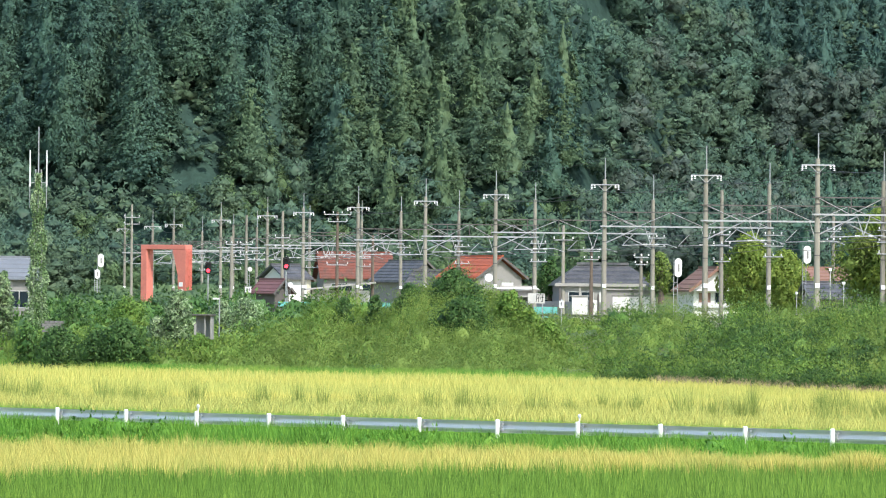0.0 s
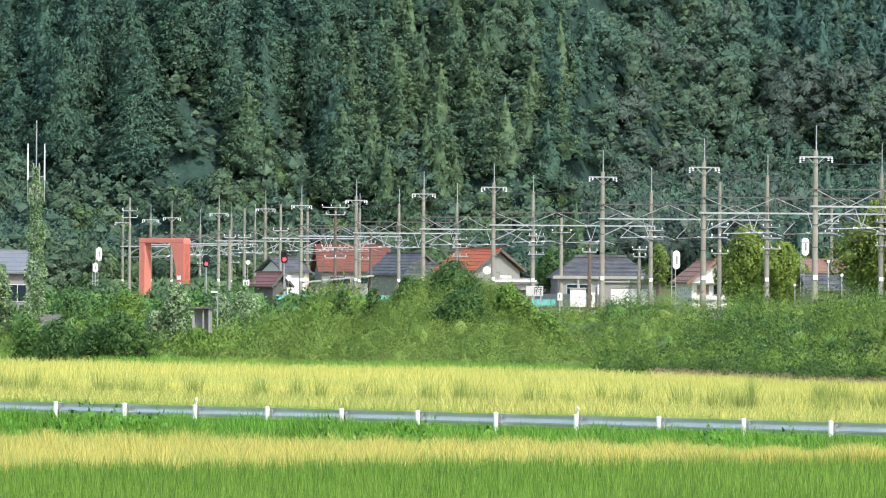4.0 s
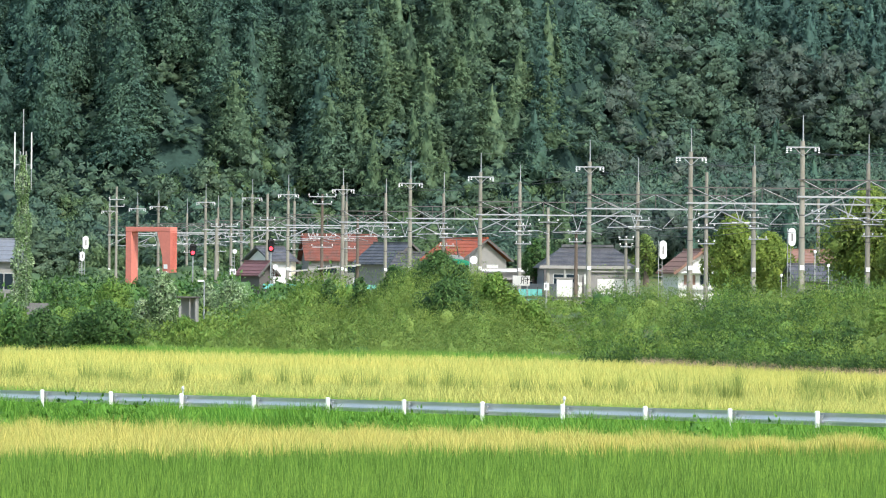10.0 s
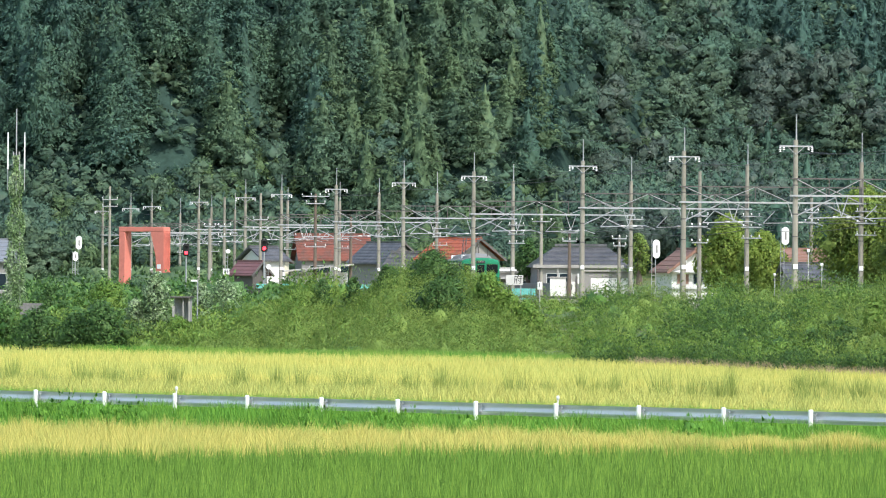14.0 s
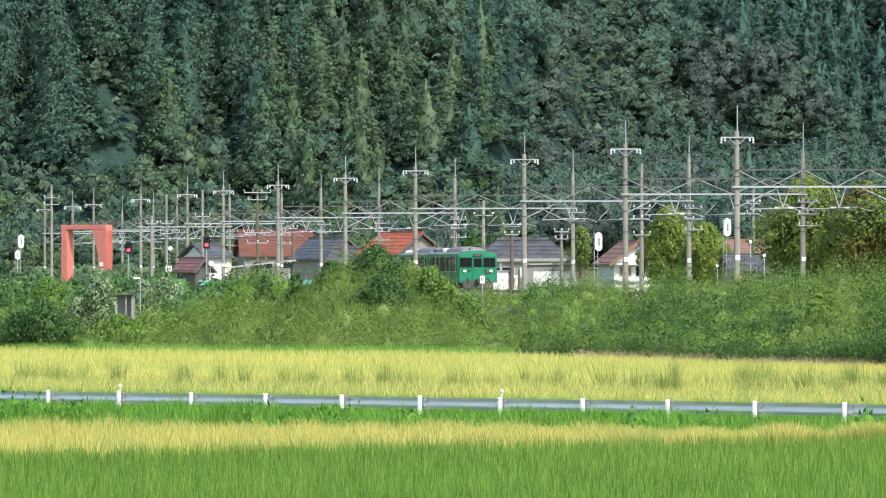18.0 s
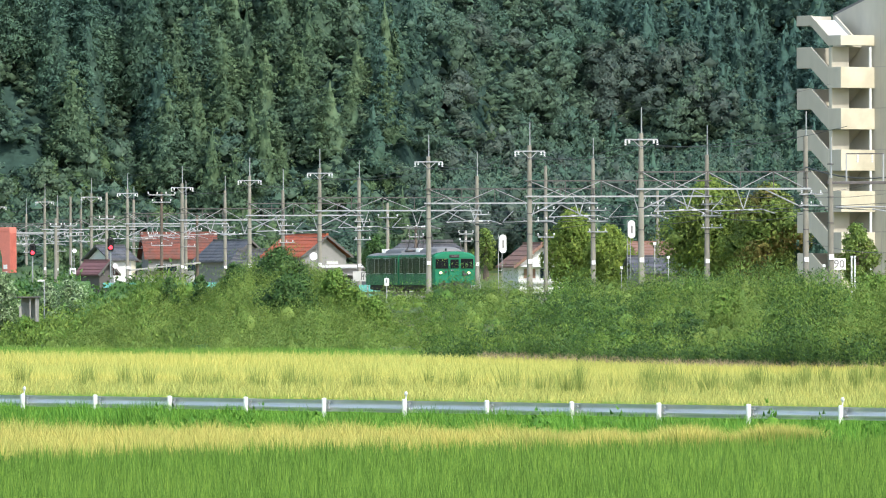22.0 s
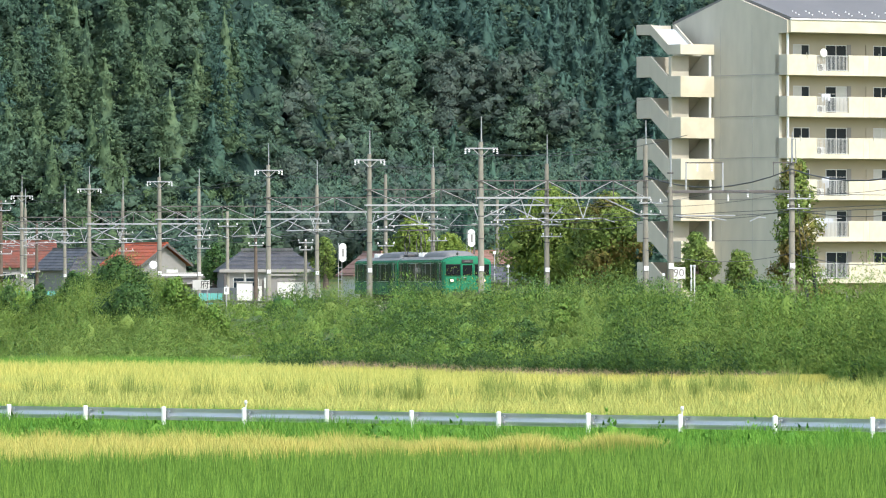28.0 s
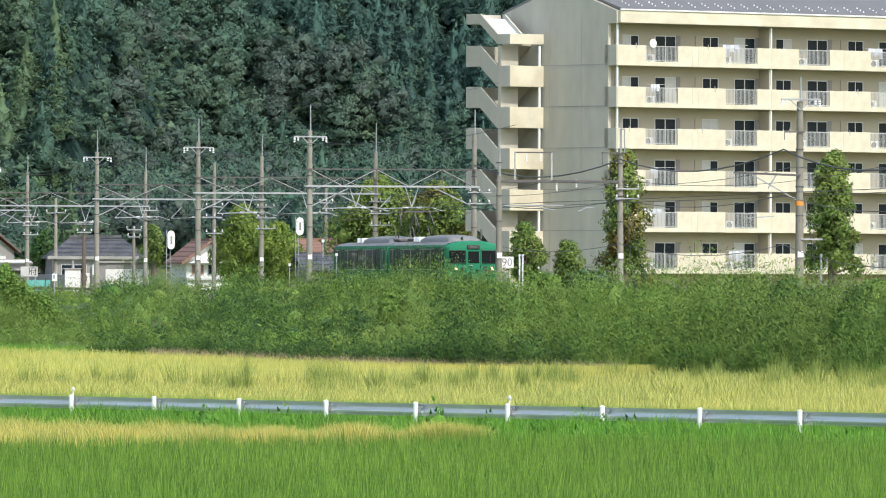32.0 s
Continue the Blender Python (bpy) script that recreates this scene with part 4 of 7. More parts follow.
def portal(s, o):
    """Lattice beam across the tracks between two poles, with hangers and registration arms for the wires."""
    p = by_rail(s, 0)
    g = thing("portal_beam", pose(p.x, p.y, 0, 0, 0, LINE_YAW), "galvanised lattice beam over the tracks between two poles", "portal beam", "portal beams")
    lo, hi = 9.78, 10.84
    for z, m, w in ((hi, M_DARK, 0.07), (lo, M_STEEL, 0.11)):
        bm = bmesh.new()
        for y in (-0.24, 0.24):
            bar(bm, (-0.3, y, z), (o + 0.3, y, z), w, w)
        part("chord", bm, m, g)
    n = 5
    for i in range(n):
        x0, x1 = o * i / n, o * (i + 1) / n
        for y in (-0.24, 0.24):
            bm = bmesh.new()
            a, b = ((x0, y, hi), (x1, y, lo)) if i % 2 == 0 else ((x0, y, lo), (x1, y, hi))
            bar(bm, a, b, 0.032, 0.032)
            part("diagonal", bm, M_STEEL if y < 0 else M_DARK, g)
        bm = bmesh.new()
        bar(bm, (x1, -0.24, lo), (x1, -0.24, hi), 0.05, 0.05)
        part("upright", bm, M_DARK, g)
    for x0, x1 in ((0.1, 2.7), (o - 0.1, o - 2.7)):
        bm = bmesh.new()
        rod(bm, (x0, -0.1, 8.55), (x1, -0.1, lo), 0.045, seg=6)
        part("knee_brace", bm, M_STEEL, g)
    # V hanger and arm for each track
    for x in (o * 0.28, o * 0.62):
        bm = bmesh.new()
        for d in (-0.42, 0.42):
            bar(bm, (x + d, 0, lo), (x, 0, 8.50), 0.055, 0.055)
        part("hanger", bm, M_STEEL, g)
        bm = bmesh.new()
        rod(bm, (x - 2.1, 0, 8.38), (x + 1.2, 0, 8.50), 0.04, seg=6)
        rod(bm, (x + 1.2, 0, 8.50), (x + 2.0, 0, 8.25), 0.03, seg=6)
        part("registration_arm", bm, M_STEEL, g)
        for d in (-0.5, 0.35):
            bm = bmesh.new()
            for i in range(4):
                bmesh.ops.create_cone(bm, cap_ends=True, segments=8, radius1=0.08, radius2=0.05, depth=0.06,
                                      matrix=Matrix.Translation((x + d + 0.08 * i, 0, 8.46)) @ Matrix.Rotation(radians(90), 4, 'Y'))
            part("insulator", bm, M_PORC, g)
        bm = bmesh.new()
        rod(bm, (x - 2.1, 0, 8.38), (x - 1.3, 0, 9.2), 0.03, seg=6)
        part("strut", bm, M_STEEL, g)
    return g


def poles():
    for i, (s, o) in enumerate(zip(NEAR_S, FAR_O)):
        a, b = by_rail(s, 0), by_rail(s, o)
        concrete_pole(pose(a.x, a.y, 0, 0, 0, LINE_YAW), r=0.215 if i < 6 else 0.20)
        g = concrete_pole(pose(b.x, b.y, 0, 0, 0, LINE_YAW), 12.6 if i % 2 else 13.1, 14.6, arm=False, r=0.205,
                          label="grey concrete line pole with low wire arms", group="far line poles")
        arms_on(g, (9.2, 8.4, 7.6) if i % 3 else (9.4, 8.7), 1.5, 0.3)
        portal(s, o)


poles()


def wires():
    """Contact wires, messenger wires and feeders, hung from portal to portal."""
    def strand(pts, sag, r, name, label):
        c = bpy.data.curves.new(name, 'CURVE')
        c.dimensions, c.bevel_depth, c.bevel_resolution = '3D', r, 0
        sp = c.splines.new('POLY')
        line = []
        for p, q in zip(pts[:-1], pts[1:]):
            for i in range(8):
                t = i / 8
                line.append(p.lerp(q, t) - Vector((0, 0, sag * 4 * t * (1 - t))))
        line.append(pts[-1])
        sp.points.add(len(line) - 1)
        for k, p in enumerate(line):
            sp.points[k].co = (*p, 1)
        c.materials.append(M_WIRE)
        tagged(new(name, c), label, "wire", "overhead wires")
    ss = [-185, -124, -64.0] + NEAR_S
    for o in (3.0, 7.1):
        strand([by_rail(s, o, 8.3) for s in ss], 0.02, 0.017, "contact_wire", "bare contact wire over the track")
        strand([by_rail(s, o, 9.5) for s in ss], 0.55, 0.013, "messenger_wire", "sagging messenger wire over the contact wire")
    for o in (-0.93, 0.93):
        strand([by_rail(s, o, 12.5) for s in ss[2:]], 0.5, 0.017, "feeder_wire", "feeder wire between the pole cross-arms")
    strand([by_rail(s, 0.03, 14.8) for s in ss[2:]], 0.4, 0.010, "earth_wire", "thin earth wire along the pole tops")
    ends = [(845, 190, 565.0), (953, 191, 512.7), (1212, 203, 448.7), (1503, 222, 396.0), (1790, 215, 350.0)]
    hung = [Vector((b * d / FAR_UNIT, d - 0.3, EYE + v * d / FAR_UNIT)) for b, v, d in ends]
    strand(hung, 0.85, 0.038, "cable", "thick black cable sagging from pole to pole")
    strand([q + Vector((0, 0, -2.2)) for q in hung[1:]], 0.5, 0.018, "cable", "thin black cable below a thicker one")
    strand([q + Vector((0, 0, -4.6)) for q in hung[1:]], 0.6, 0.018, "cable", "thin black cable along the line")
    for z in (9.3, 8.38):
        strand([by_rail(s, o + 0.5, z) for s, o in zip(NEAR_S, FAR_O)], 0.4, 0.018, "signal_wire", "insulated wire along the far poles")


wires()


# ---- the block of flats ----
FLOOR_H, UNIT = 2.75, 6.45
BLOCK_YAW = 35.0
CORNER = Vector((44.92, 542.0, 0.0))  # near corner of the balcony front


def twin(ob, name, parent, m):
    """Another object on the same mesh."""
    o = new(name, ob.data)
    o.parent = parent
    o.matrix_basis = m
    return o


def flat_start(u):
    """Where a flat begins along the front; the end flat is half a metre wider."""
    return UNIT * u + (0.5 if u else 0.0)


def flats():
    g = thing("apartment_building", pose(CORNER.x, CORNER.y, 0, 0, 0, BLOCK_YAW),
              "seven-storey cream concrete block of flats with balconies, sides coloured greyer for shade", "building")
    n_floor, n_unit = 7, 9
    L, DEPTH, BAL = n_unit * UNIT + 0.5, 11.0, 1.25
    top0 = 3.03  # top of the lowest balcony wall
    eave = 21.4
    # Recess surfaces use the darkened paint, so balcony shade is in their colour.
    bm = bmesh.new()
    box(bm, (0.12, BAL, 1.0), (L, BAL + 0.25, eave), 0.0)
    part("recessed_wall", bm, M_RECESS_SHADED, g)
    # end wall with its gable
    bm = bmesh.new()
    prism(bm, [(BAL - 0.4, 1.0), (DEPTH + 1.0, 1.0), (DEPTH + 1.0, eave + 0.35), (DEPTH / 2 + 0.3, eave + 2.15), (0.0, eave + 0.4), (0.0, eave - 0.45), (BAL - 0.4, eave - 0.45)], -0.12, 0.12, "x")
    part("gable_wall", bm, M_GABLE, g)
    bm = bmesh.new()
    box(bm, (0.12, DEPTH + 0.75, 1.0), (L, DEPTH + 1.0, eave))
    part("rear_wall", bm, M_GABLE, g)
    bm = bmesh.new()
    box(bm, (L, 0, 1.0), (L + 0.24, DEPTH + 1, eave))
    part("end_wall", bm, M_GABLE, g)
    for i in range(n_floor):  # pour joints across the end wall
        bm = bmesh.new()
        z = top0 + FLOOR_H * i - 1.30
        box(bm, (-0.135, BAL - 0.35, z), (-0.10, DEPTH + 0.95, z + 0.05))
        part("pour_joint", bm, M_CONC, g)
    for y in (3.6, 6.9):
        bm = bmesh.new()
        box(bm, (-0.13, y, 1.2), (-0.10, y + 0.03, eave + 0.2))
        part("vertical_joint", bm, M_CONC, g)
    # roof
    bm = bmesh.new()
    prism(bm, [(-0.25, eave + 0.38), (DEPTH / 2 + 0.3, eave + 2.15), (DEPTH + 1.2, eave + 0.38), (DEPTH + 1.2, eave + 0.55), (DEPTH / 2 + 0.3, eave + 2.36), (-0.25, eave + 0.56)], 0.05, L + 0.4, "x")
    roof = part("roof", bm, M_ROOF, g, "grey pitched sheet roof")
    bm = bmesh.new()
    box(bm, (0.0, -0.28, eave - 0.42), (L + 0.2, 0.10, eave + 0.40), 0.02)
    part("fascia", bm, M_CREAM, g)
    bm = bmesh.new()
    box(bm, (0.0, -0.36, eave + 0.40), (L + 0.3, -0.16, eave + 0.50), 0.02)
    part("gutter", bm, M_WHITE, g)
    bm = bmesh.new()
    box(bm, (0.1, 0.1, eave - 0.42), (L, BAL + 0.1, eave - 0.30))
    part("soffit", bm, M_RECESS_SHADED, g)
    stop = None
    for r in range(3):
        for k in range(int(L / 1.15)):
            x, y = 1.2 + 1.15 * k + 0.10 * r, 0.35 + 0.45 * r
            z = eave + 0.56 + (y + 0.25) * 1.80 / (DEPTH / 2 + 0.55)
            if stop is None:
                bm = bmesh.new()
                box(bm, (-0.04, -0.03, 0), (0.04, 0.03, 0.09), 0.008)
                stop = part("snow_stop", bm, M_WHITE, roof)
                stop.matrix_basis = pose(x, y, z)
            else:
                twin(stop, "snow_stop", roof, pose(x, y, z))
    master = {}
    for f in range(n_floor):
        zt = top0 + FLOOR_H * f
        for u in range(n_unit):
            x = flat_start(u)
            m = pose(x, 0, zt)
            if not master:
                bm = bmesh.new()  # parapet with a railed opening
                box(bm, (0.0, 0.0, -1.36), (2.43, 0.12, 0.0), 0.012)
                box(bm, (5.20, 0.0, -1.36), (UNIT, 0.12, 0.0), 0.012)
                box(bm, (2.43, 0.0, -1.36), (5.20, 0.12, -1.06))
                box(bm, (0.0, 0.12, -1.36), (UNIT, BAL, -1.18))
                master["balcony"] = part("balcony", bm, M_CREAM, g)
                bm = bmesh.new()
                bar(bm, (2.43, 0.06, -0.05), (5.20, 0.06, -0.05), 0.05, 0.05)
                bar(bm, (2.43, 0.06, -1.0), (5.20, 0.06, -1.0), 0.04, 0.04)
                for k in range(24):
                    xx = 2.49 + k * 0.115
                    bar(bm, (xx, 0.06, -1.04), (xx, 0.06, -0.05), 0.028, 0.028)
                master["railing"] = part("railing", bm, M_FRAME, master["balcony"])
                for nm, a, b, lo, hi in (("window", 1.40, 2.82, -0.25, 0.72), ("balcony_door", 4.20, 6.05, -1.15, 0.72)):
                    bm = bmesh.new()
                    box(bm, (a, BAL - 0.03, hi - 0.06), (b, BAL + 0.02, hi))
                    box(bm, (a, BAL - 0.03, lo), (b, BAL + 0.02, lo + 0.06))
                    for xx in (a, (a + b) / 2 - 0.03, b - 0.06):
                        box(bm, (xx, BAL - 0.032, lo + 0.06), (xx + 0.06, BAL + 0.02, hi - 0.06))
                    master[nm] = part(nm, bm, M_FRAME, g)
                bm = bmesh.new()
                box(bm, (1.46, BAL - 0.012, -0.19), (2.08, BAL - 0.006, 0.66))
                master["pane"] = part("pane", bm, M_GLASS, master["window"])
                bm = bmesh.new()
                box(bm, (4.26, BAL - 0.012, -1.09), (5.095, BAL - 0.006, 0.66))
                master["tall_pane"] = part("tall_pane", bm, M_GLASS, master["balcony_door"])
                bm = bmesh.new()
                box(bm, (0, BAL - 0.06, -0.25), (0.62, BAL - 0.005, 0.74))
                master["shutter_box"] = part("shutter_box", bm, M_RECESS_SHADED, g)
                for nm in ("balcony", "window", "balcony_door"):
                    master[nm].matrix_basis = m
                twin(master["pane"], "pane", master["window"], pose(0.68, 0, 0))
                twin(master["tall_pane"], "tall_pane", master["balcony_door"], pose(0.895, 0, 0))
                master["shutter_box"].matrix_basis = pose(x + 0.76, 0, zt)
                continue
            b = twin(master["balcony"], "balcony", g, m)
            twin(master["railing"], "railing", b, Matrix())
            w, bd = twin(master["window"], "window", g, m), twin(master["balcony_door"], "balcony_door", g, m)
            for nm, dx in (("pane", 0), ("pane", 0.68), ("tall_pane", 0), ("tall_pane", 0.895)):
                q = twin(master[nm], nm, w if nm == "pane" else bd, pose(dx, 0, 0))
                if rng.random() < 0.16:
                    q.material_slots[0].link = 'OBJECT'
                    q.material_slots[0].material = M_CURTAIN
            twin(master["shutter_box"], "shutter_box", g, pose(x + 0.76, 0, zt))
            screen = twin(master["shutter_box"], "slid_shutter", g, pose(x + 6.07, 0.01, zt) @ Matrix.Diagonal((0.55, 1, 1, 1)))
            screen.material_slots[0].link = 'OBJECT'
            screen.material_slots[0].material = M_GREYWALL
    for f in range(n_floor):  # filler where the end flat is wider
        z = top0 + FLOOR_H * f
        bm = bmesh.new()
        box(bm, (UNIT, 0.0, z - 1.36), (UNIT + 0.5, 0.12, z), 0.012)
        box(bm, (UNIT, 0.12, z - 1.36), (UNIT + 0.5, BAL, z - 1.18))
        part("balcony_filler", bm, M_CREAM, g)
    # party fins and pipes every second flat, and the screen at the free end
    for u in range(0, n_unit + 1, 2):
        for f in range(n_floor):
            z = top0 + FLOOR_H * f
            bm = bmesh.new()
            box(bm, (flat_start(u) + 0.05, 0.14, z), (flat_start(u) + 0.16, 0.26, z + FLOOR_H - 1.36))
            part("downpipe", bm, M_WHITE, g)
            if u:
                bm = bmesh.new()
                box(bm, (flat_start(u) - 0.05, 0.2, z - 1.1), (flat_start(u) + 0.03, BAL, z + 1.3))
                part("party_screen", bm, M_RECESS_SHADED, g)
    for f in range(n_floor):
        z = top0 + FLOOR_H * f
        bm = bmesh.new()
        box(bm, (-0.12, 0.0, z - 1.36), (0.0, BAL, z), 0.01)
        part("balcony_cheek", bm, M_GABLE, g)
    stair_tower(g, top0)
    return g


def balcony_things():
    """Washing, cooling units, a dish and drying-pole brackets, seen through and over the balcony rails."""
    base = pose(CORNER.x, CORNER.y, 0, 0, 0, BLOCK_YAW)
    for f in range(7):
        for u in range(6):
            x, z = flat_start(u), 3.03 + FLOOR_H * f
            if rng.random() < 0.62:
                g = thing("cooling_unit", base @ pose(x + 2.55 + rng.uniform(0, 0.3), 0.45, z - 1.18), "white outdoor cooling unit on a balcony floor", "cooling unit", "cooling units")
                bm = bmesh.new()
                box(bm, (0, 0, 0.05), (0.78, 0.3, 0.6), 0.02)
                part("case", bm, M_WHITE, g)
                bm = bmesh.new()
                rod(bm, (0.3, -0.012, 0.32), (0.3, 0.01, 0.32), 0.22, seg=16)
                part("fan_grille", bm, M_GREYWALL, g)
            if rng.random() < 0.30:
                n = rng.integers(2, 5)
                g = thing("washing", base @ pose(x + rng.uniform(2.4, 3.2), 0.35, z + 0.18), "washing hung from a drying pole on a balcony", "washing", "washing on balconies")
                bm = bmesh.new()
                rod(bm, (-0.3, 0, 0), (2.2, 0, 0), 0.016, seg=6)
                part("drying_pole", bm, M_FRAME, g)
                xx = 0.0
                for i in range(n):
                    w, h = rng.uniform(0.18, 0.42), rng.uniform(0.3, 0.75)
                    bm = bmesh.new()
                    prism(bm, [(xx, 0.0), (xx + w, 0.0), (xx + w * 0.97, -h), (xx + w * 0.5, -h * 1.03), (xx + 0.02, -h)], -0.015, 0.015, "y")
                    part("cloth", bm, M_BLUECLOTH, g)
                    xx += w + 0.04
            if rng.random() < 0.8:
                g = thing("pole_bracket", base @ pose(x + rng.uniform(0.3, 1.9), -0.02, z), "slanting drying-pole bracket above a balcony wall", "bracket", "pole brackets")
                bm = bmesh.new()
                bar(bm, (0, 0.02, -0.25), (-0.10, -0.02, 0.14), 0.035, 0.035)
                part("arm", bm, M_FRAME, g)
    g = thing("satellite_dish", base @ pose(2.95, -0.1, 3.03 + FLOOR_H * 6 + 0.12), "round white satellite dish on a balcony rail", "satellite dish")
    bm = bmesh.new()
    bmesh.ops.create_uvsphere(bm, u_segments=20, v_segments=10, radius=0.30, matrix=Matrix.Diagonal((1, 0.25, 1, 1)))
    part("dish", bm, M_WHITE, g)
    bm = bmesh.new()
    rod(bm, (0, 0, 0), (0, 0.1, -0.5), 0.025)
    part("arm", bm, M_FRAME, g)


def stair_tower(g, top0):
    """Open dog-leg stair on the end wall: half landings with solid parapets and slanting flights between."""
    y0, y1, w = 7.6, 12.3, 3.0
    # Fronts stay cream, sides get the greyed render: sun and shade as colour.
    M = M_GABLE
    for f in range(7):
        z = top0 + 2.75 - 1.30 + FLOOR_H * (f - 1)  # top of the landing's parapet
        t = 0.14
        bm = bmesh.new()  # front of the landing
        box(bm, (-w, y0, z - 1.40), (-0.12, y0 + t, z), 0.012)
        part("landing_front", bm, M_CREAM, g)
        bm = bmesh.new()
        box(bm, (-w - 0.001, y0 + 0.003, z - 1.40), (-w + t, y0 + 1.35, z), 0.012)
        part("landing_side", bm, M, g)
        bm = bmesh.new()
        box(bm, (-w + t, y0 + t, z - 1.38), (-0.12, y0 + 1.35, z - 1.16))
        part("landing_slab", bm, M, g)
        bm = bmesh.new()  # slanting parapet up to the half landing
        h = 1.375
        prism(bm, [(y0 + 1.35, z - 1.4), (y0 + 3.2, z - 1.4 + h), (y0 + 3.2, z + h), (y0 + 1.35, z)], -w, -w + t, "x")
        part("flight_parapet", bm, M, g)
        bm = bmesh.new()
        prism(bm, [(y0 + 1.35, z - 1.38), (y0 + 3.2, z - 1.38 + h), (y0 + 3.2, z - 1.18 + h), (y0 + 1.35, z - 1.18)], -w + t, -w / 2 - 0.1, "x")
        part("flight", bm, M, g)
        bm = bmesh.new()
        box(bm, (-w, y0 + 3.2, z + h - 1.4), (-w + t, y1, z + h), 0.012)
        box(bm, (-w + t, y1 - t, z + h - 1.4), (-0.12, y1, z + h), 0.012)
        part("half_landing_parapet", bm, M, g)
        bm = bmesh.new()
        box(bm, (-w + t, y0 + 3.2, z + h - 1.38), (-0.12, y1 - t, z + h - 1.16))
        part("half_landing_slab", bm, M, g)
        if f < 7:
            bm = bmesh.new()
            prism(bm, [(y0 + 1.35, z - 1.38 + FLOOR_H), (y0 + 3.2, z - 1.38 + h), (y0 + 3.2, z - 1.18 + h), (y0 + 1.35, z - 1.18 + FLOOR_H)], -w / 2 + 0.1, -0.12, "x")
            part("flight", bm, M, g)
            bm = bmesh.new()
            box(bm, (-0.52, y0 + 0.02, z), (-0.36, y0 + 0.12, z + FLOOR_H - 1.4))
            part("landing_post", bm, M_WHITE, g)
            bm = bmesh.new()
            box(bm, (-w + 0.02, y0 + 1.0, z - 1.16), (-w + 1.5, y0 + 1.3, z + FLOOR_H - 1.4))
            part("core_wall", bm, M, g)
    # low parapets and pale sheet over the top landing
    z, h, k, t = 20.35, 1.375, 0.68, 0.14
    bm = bmesh.new()
    box(bm, (-w, y0, z - k), (-0.12, y0 + t, z), 0.012)
    part("roof_front", bm, M_CREAM, g)
    bm = bmesh.new()
    box(bm, (-w - 0.001, y0 + 0.003, z - k), (-w + t, y0 + 1.35, z), 0.012)
    prism(bm, [(y0 + 1.35, z - k), (y0 + 3.2, z - k + h), (y0 + 3.2, z + h), (y0 + 1.35, z)], -w, -w + t, "x")
    prism(bm, [(y0 + 1.35, z - k), (y0 + 3.2, z - k + h), (y0 + 3.2, z + h), (y0 + 1.35, z)], -0.9, -0.9 + t, "x")
    box(bm, (-w, y0 + 3.2, z + h - k), (-w + t, y1, z + h), 0.012)
    box(bm, (-w + t, y1 - t, z + h - k), (-0.12, y1, z + h), 0.012)
    part("roof_parapet", bm, M, g)
    bm = bmesh.new()
    prism(bm, [(y0 + 0.2, z - 0.3), (y0 + 1.35, z - 0.3), (y0 + 3.2, z - 0.3 + h), (y1 - t, z - 0.3 + h), (y1 - t, z - 0.42 + h), (y0 + 3.2, z - 0.42 + h), (y0 + 1.35, z - 0.42), (y0 + 0.2, z - 0.42)], -w + t, -0.9, "x")
    part("roof_sheet", bm, M_BLUESHEET, g, "pale blue roof sheet over the stair")


flats()
balcony_things()


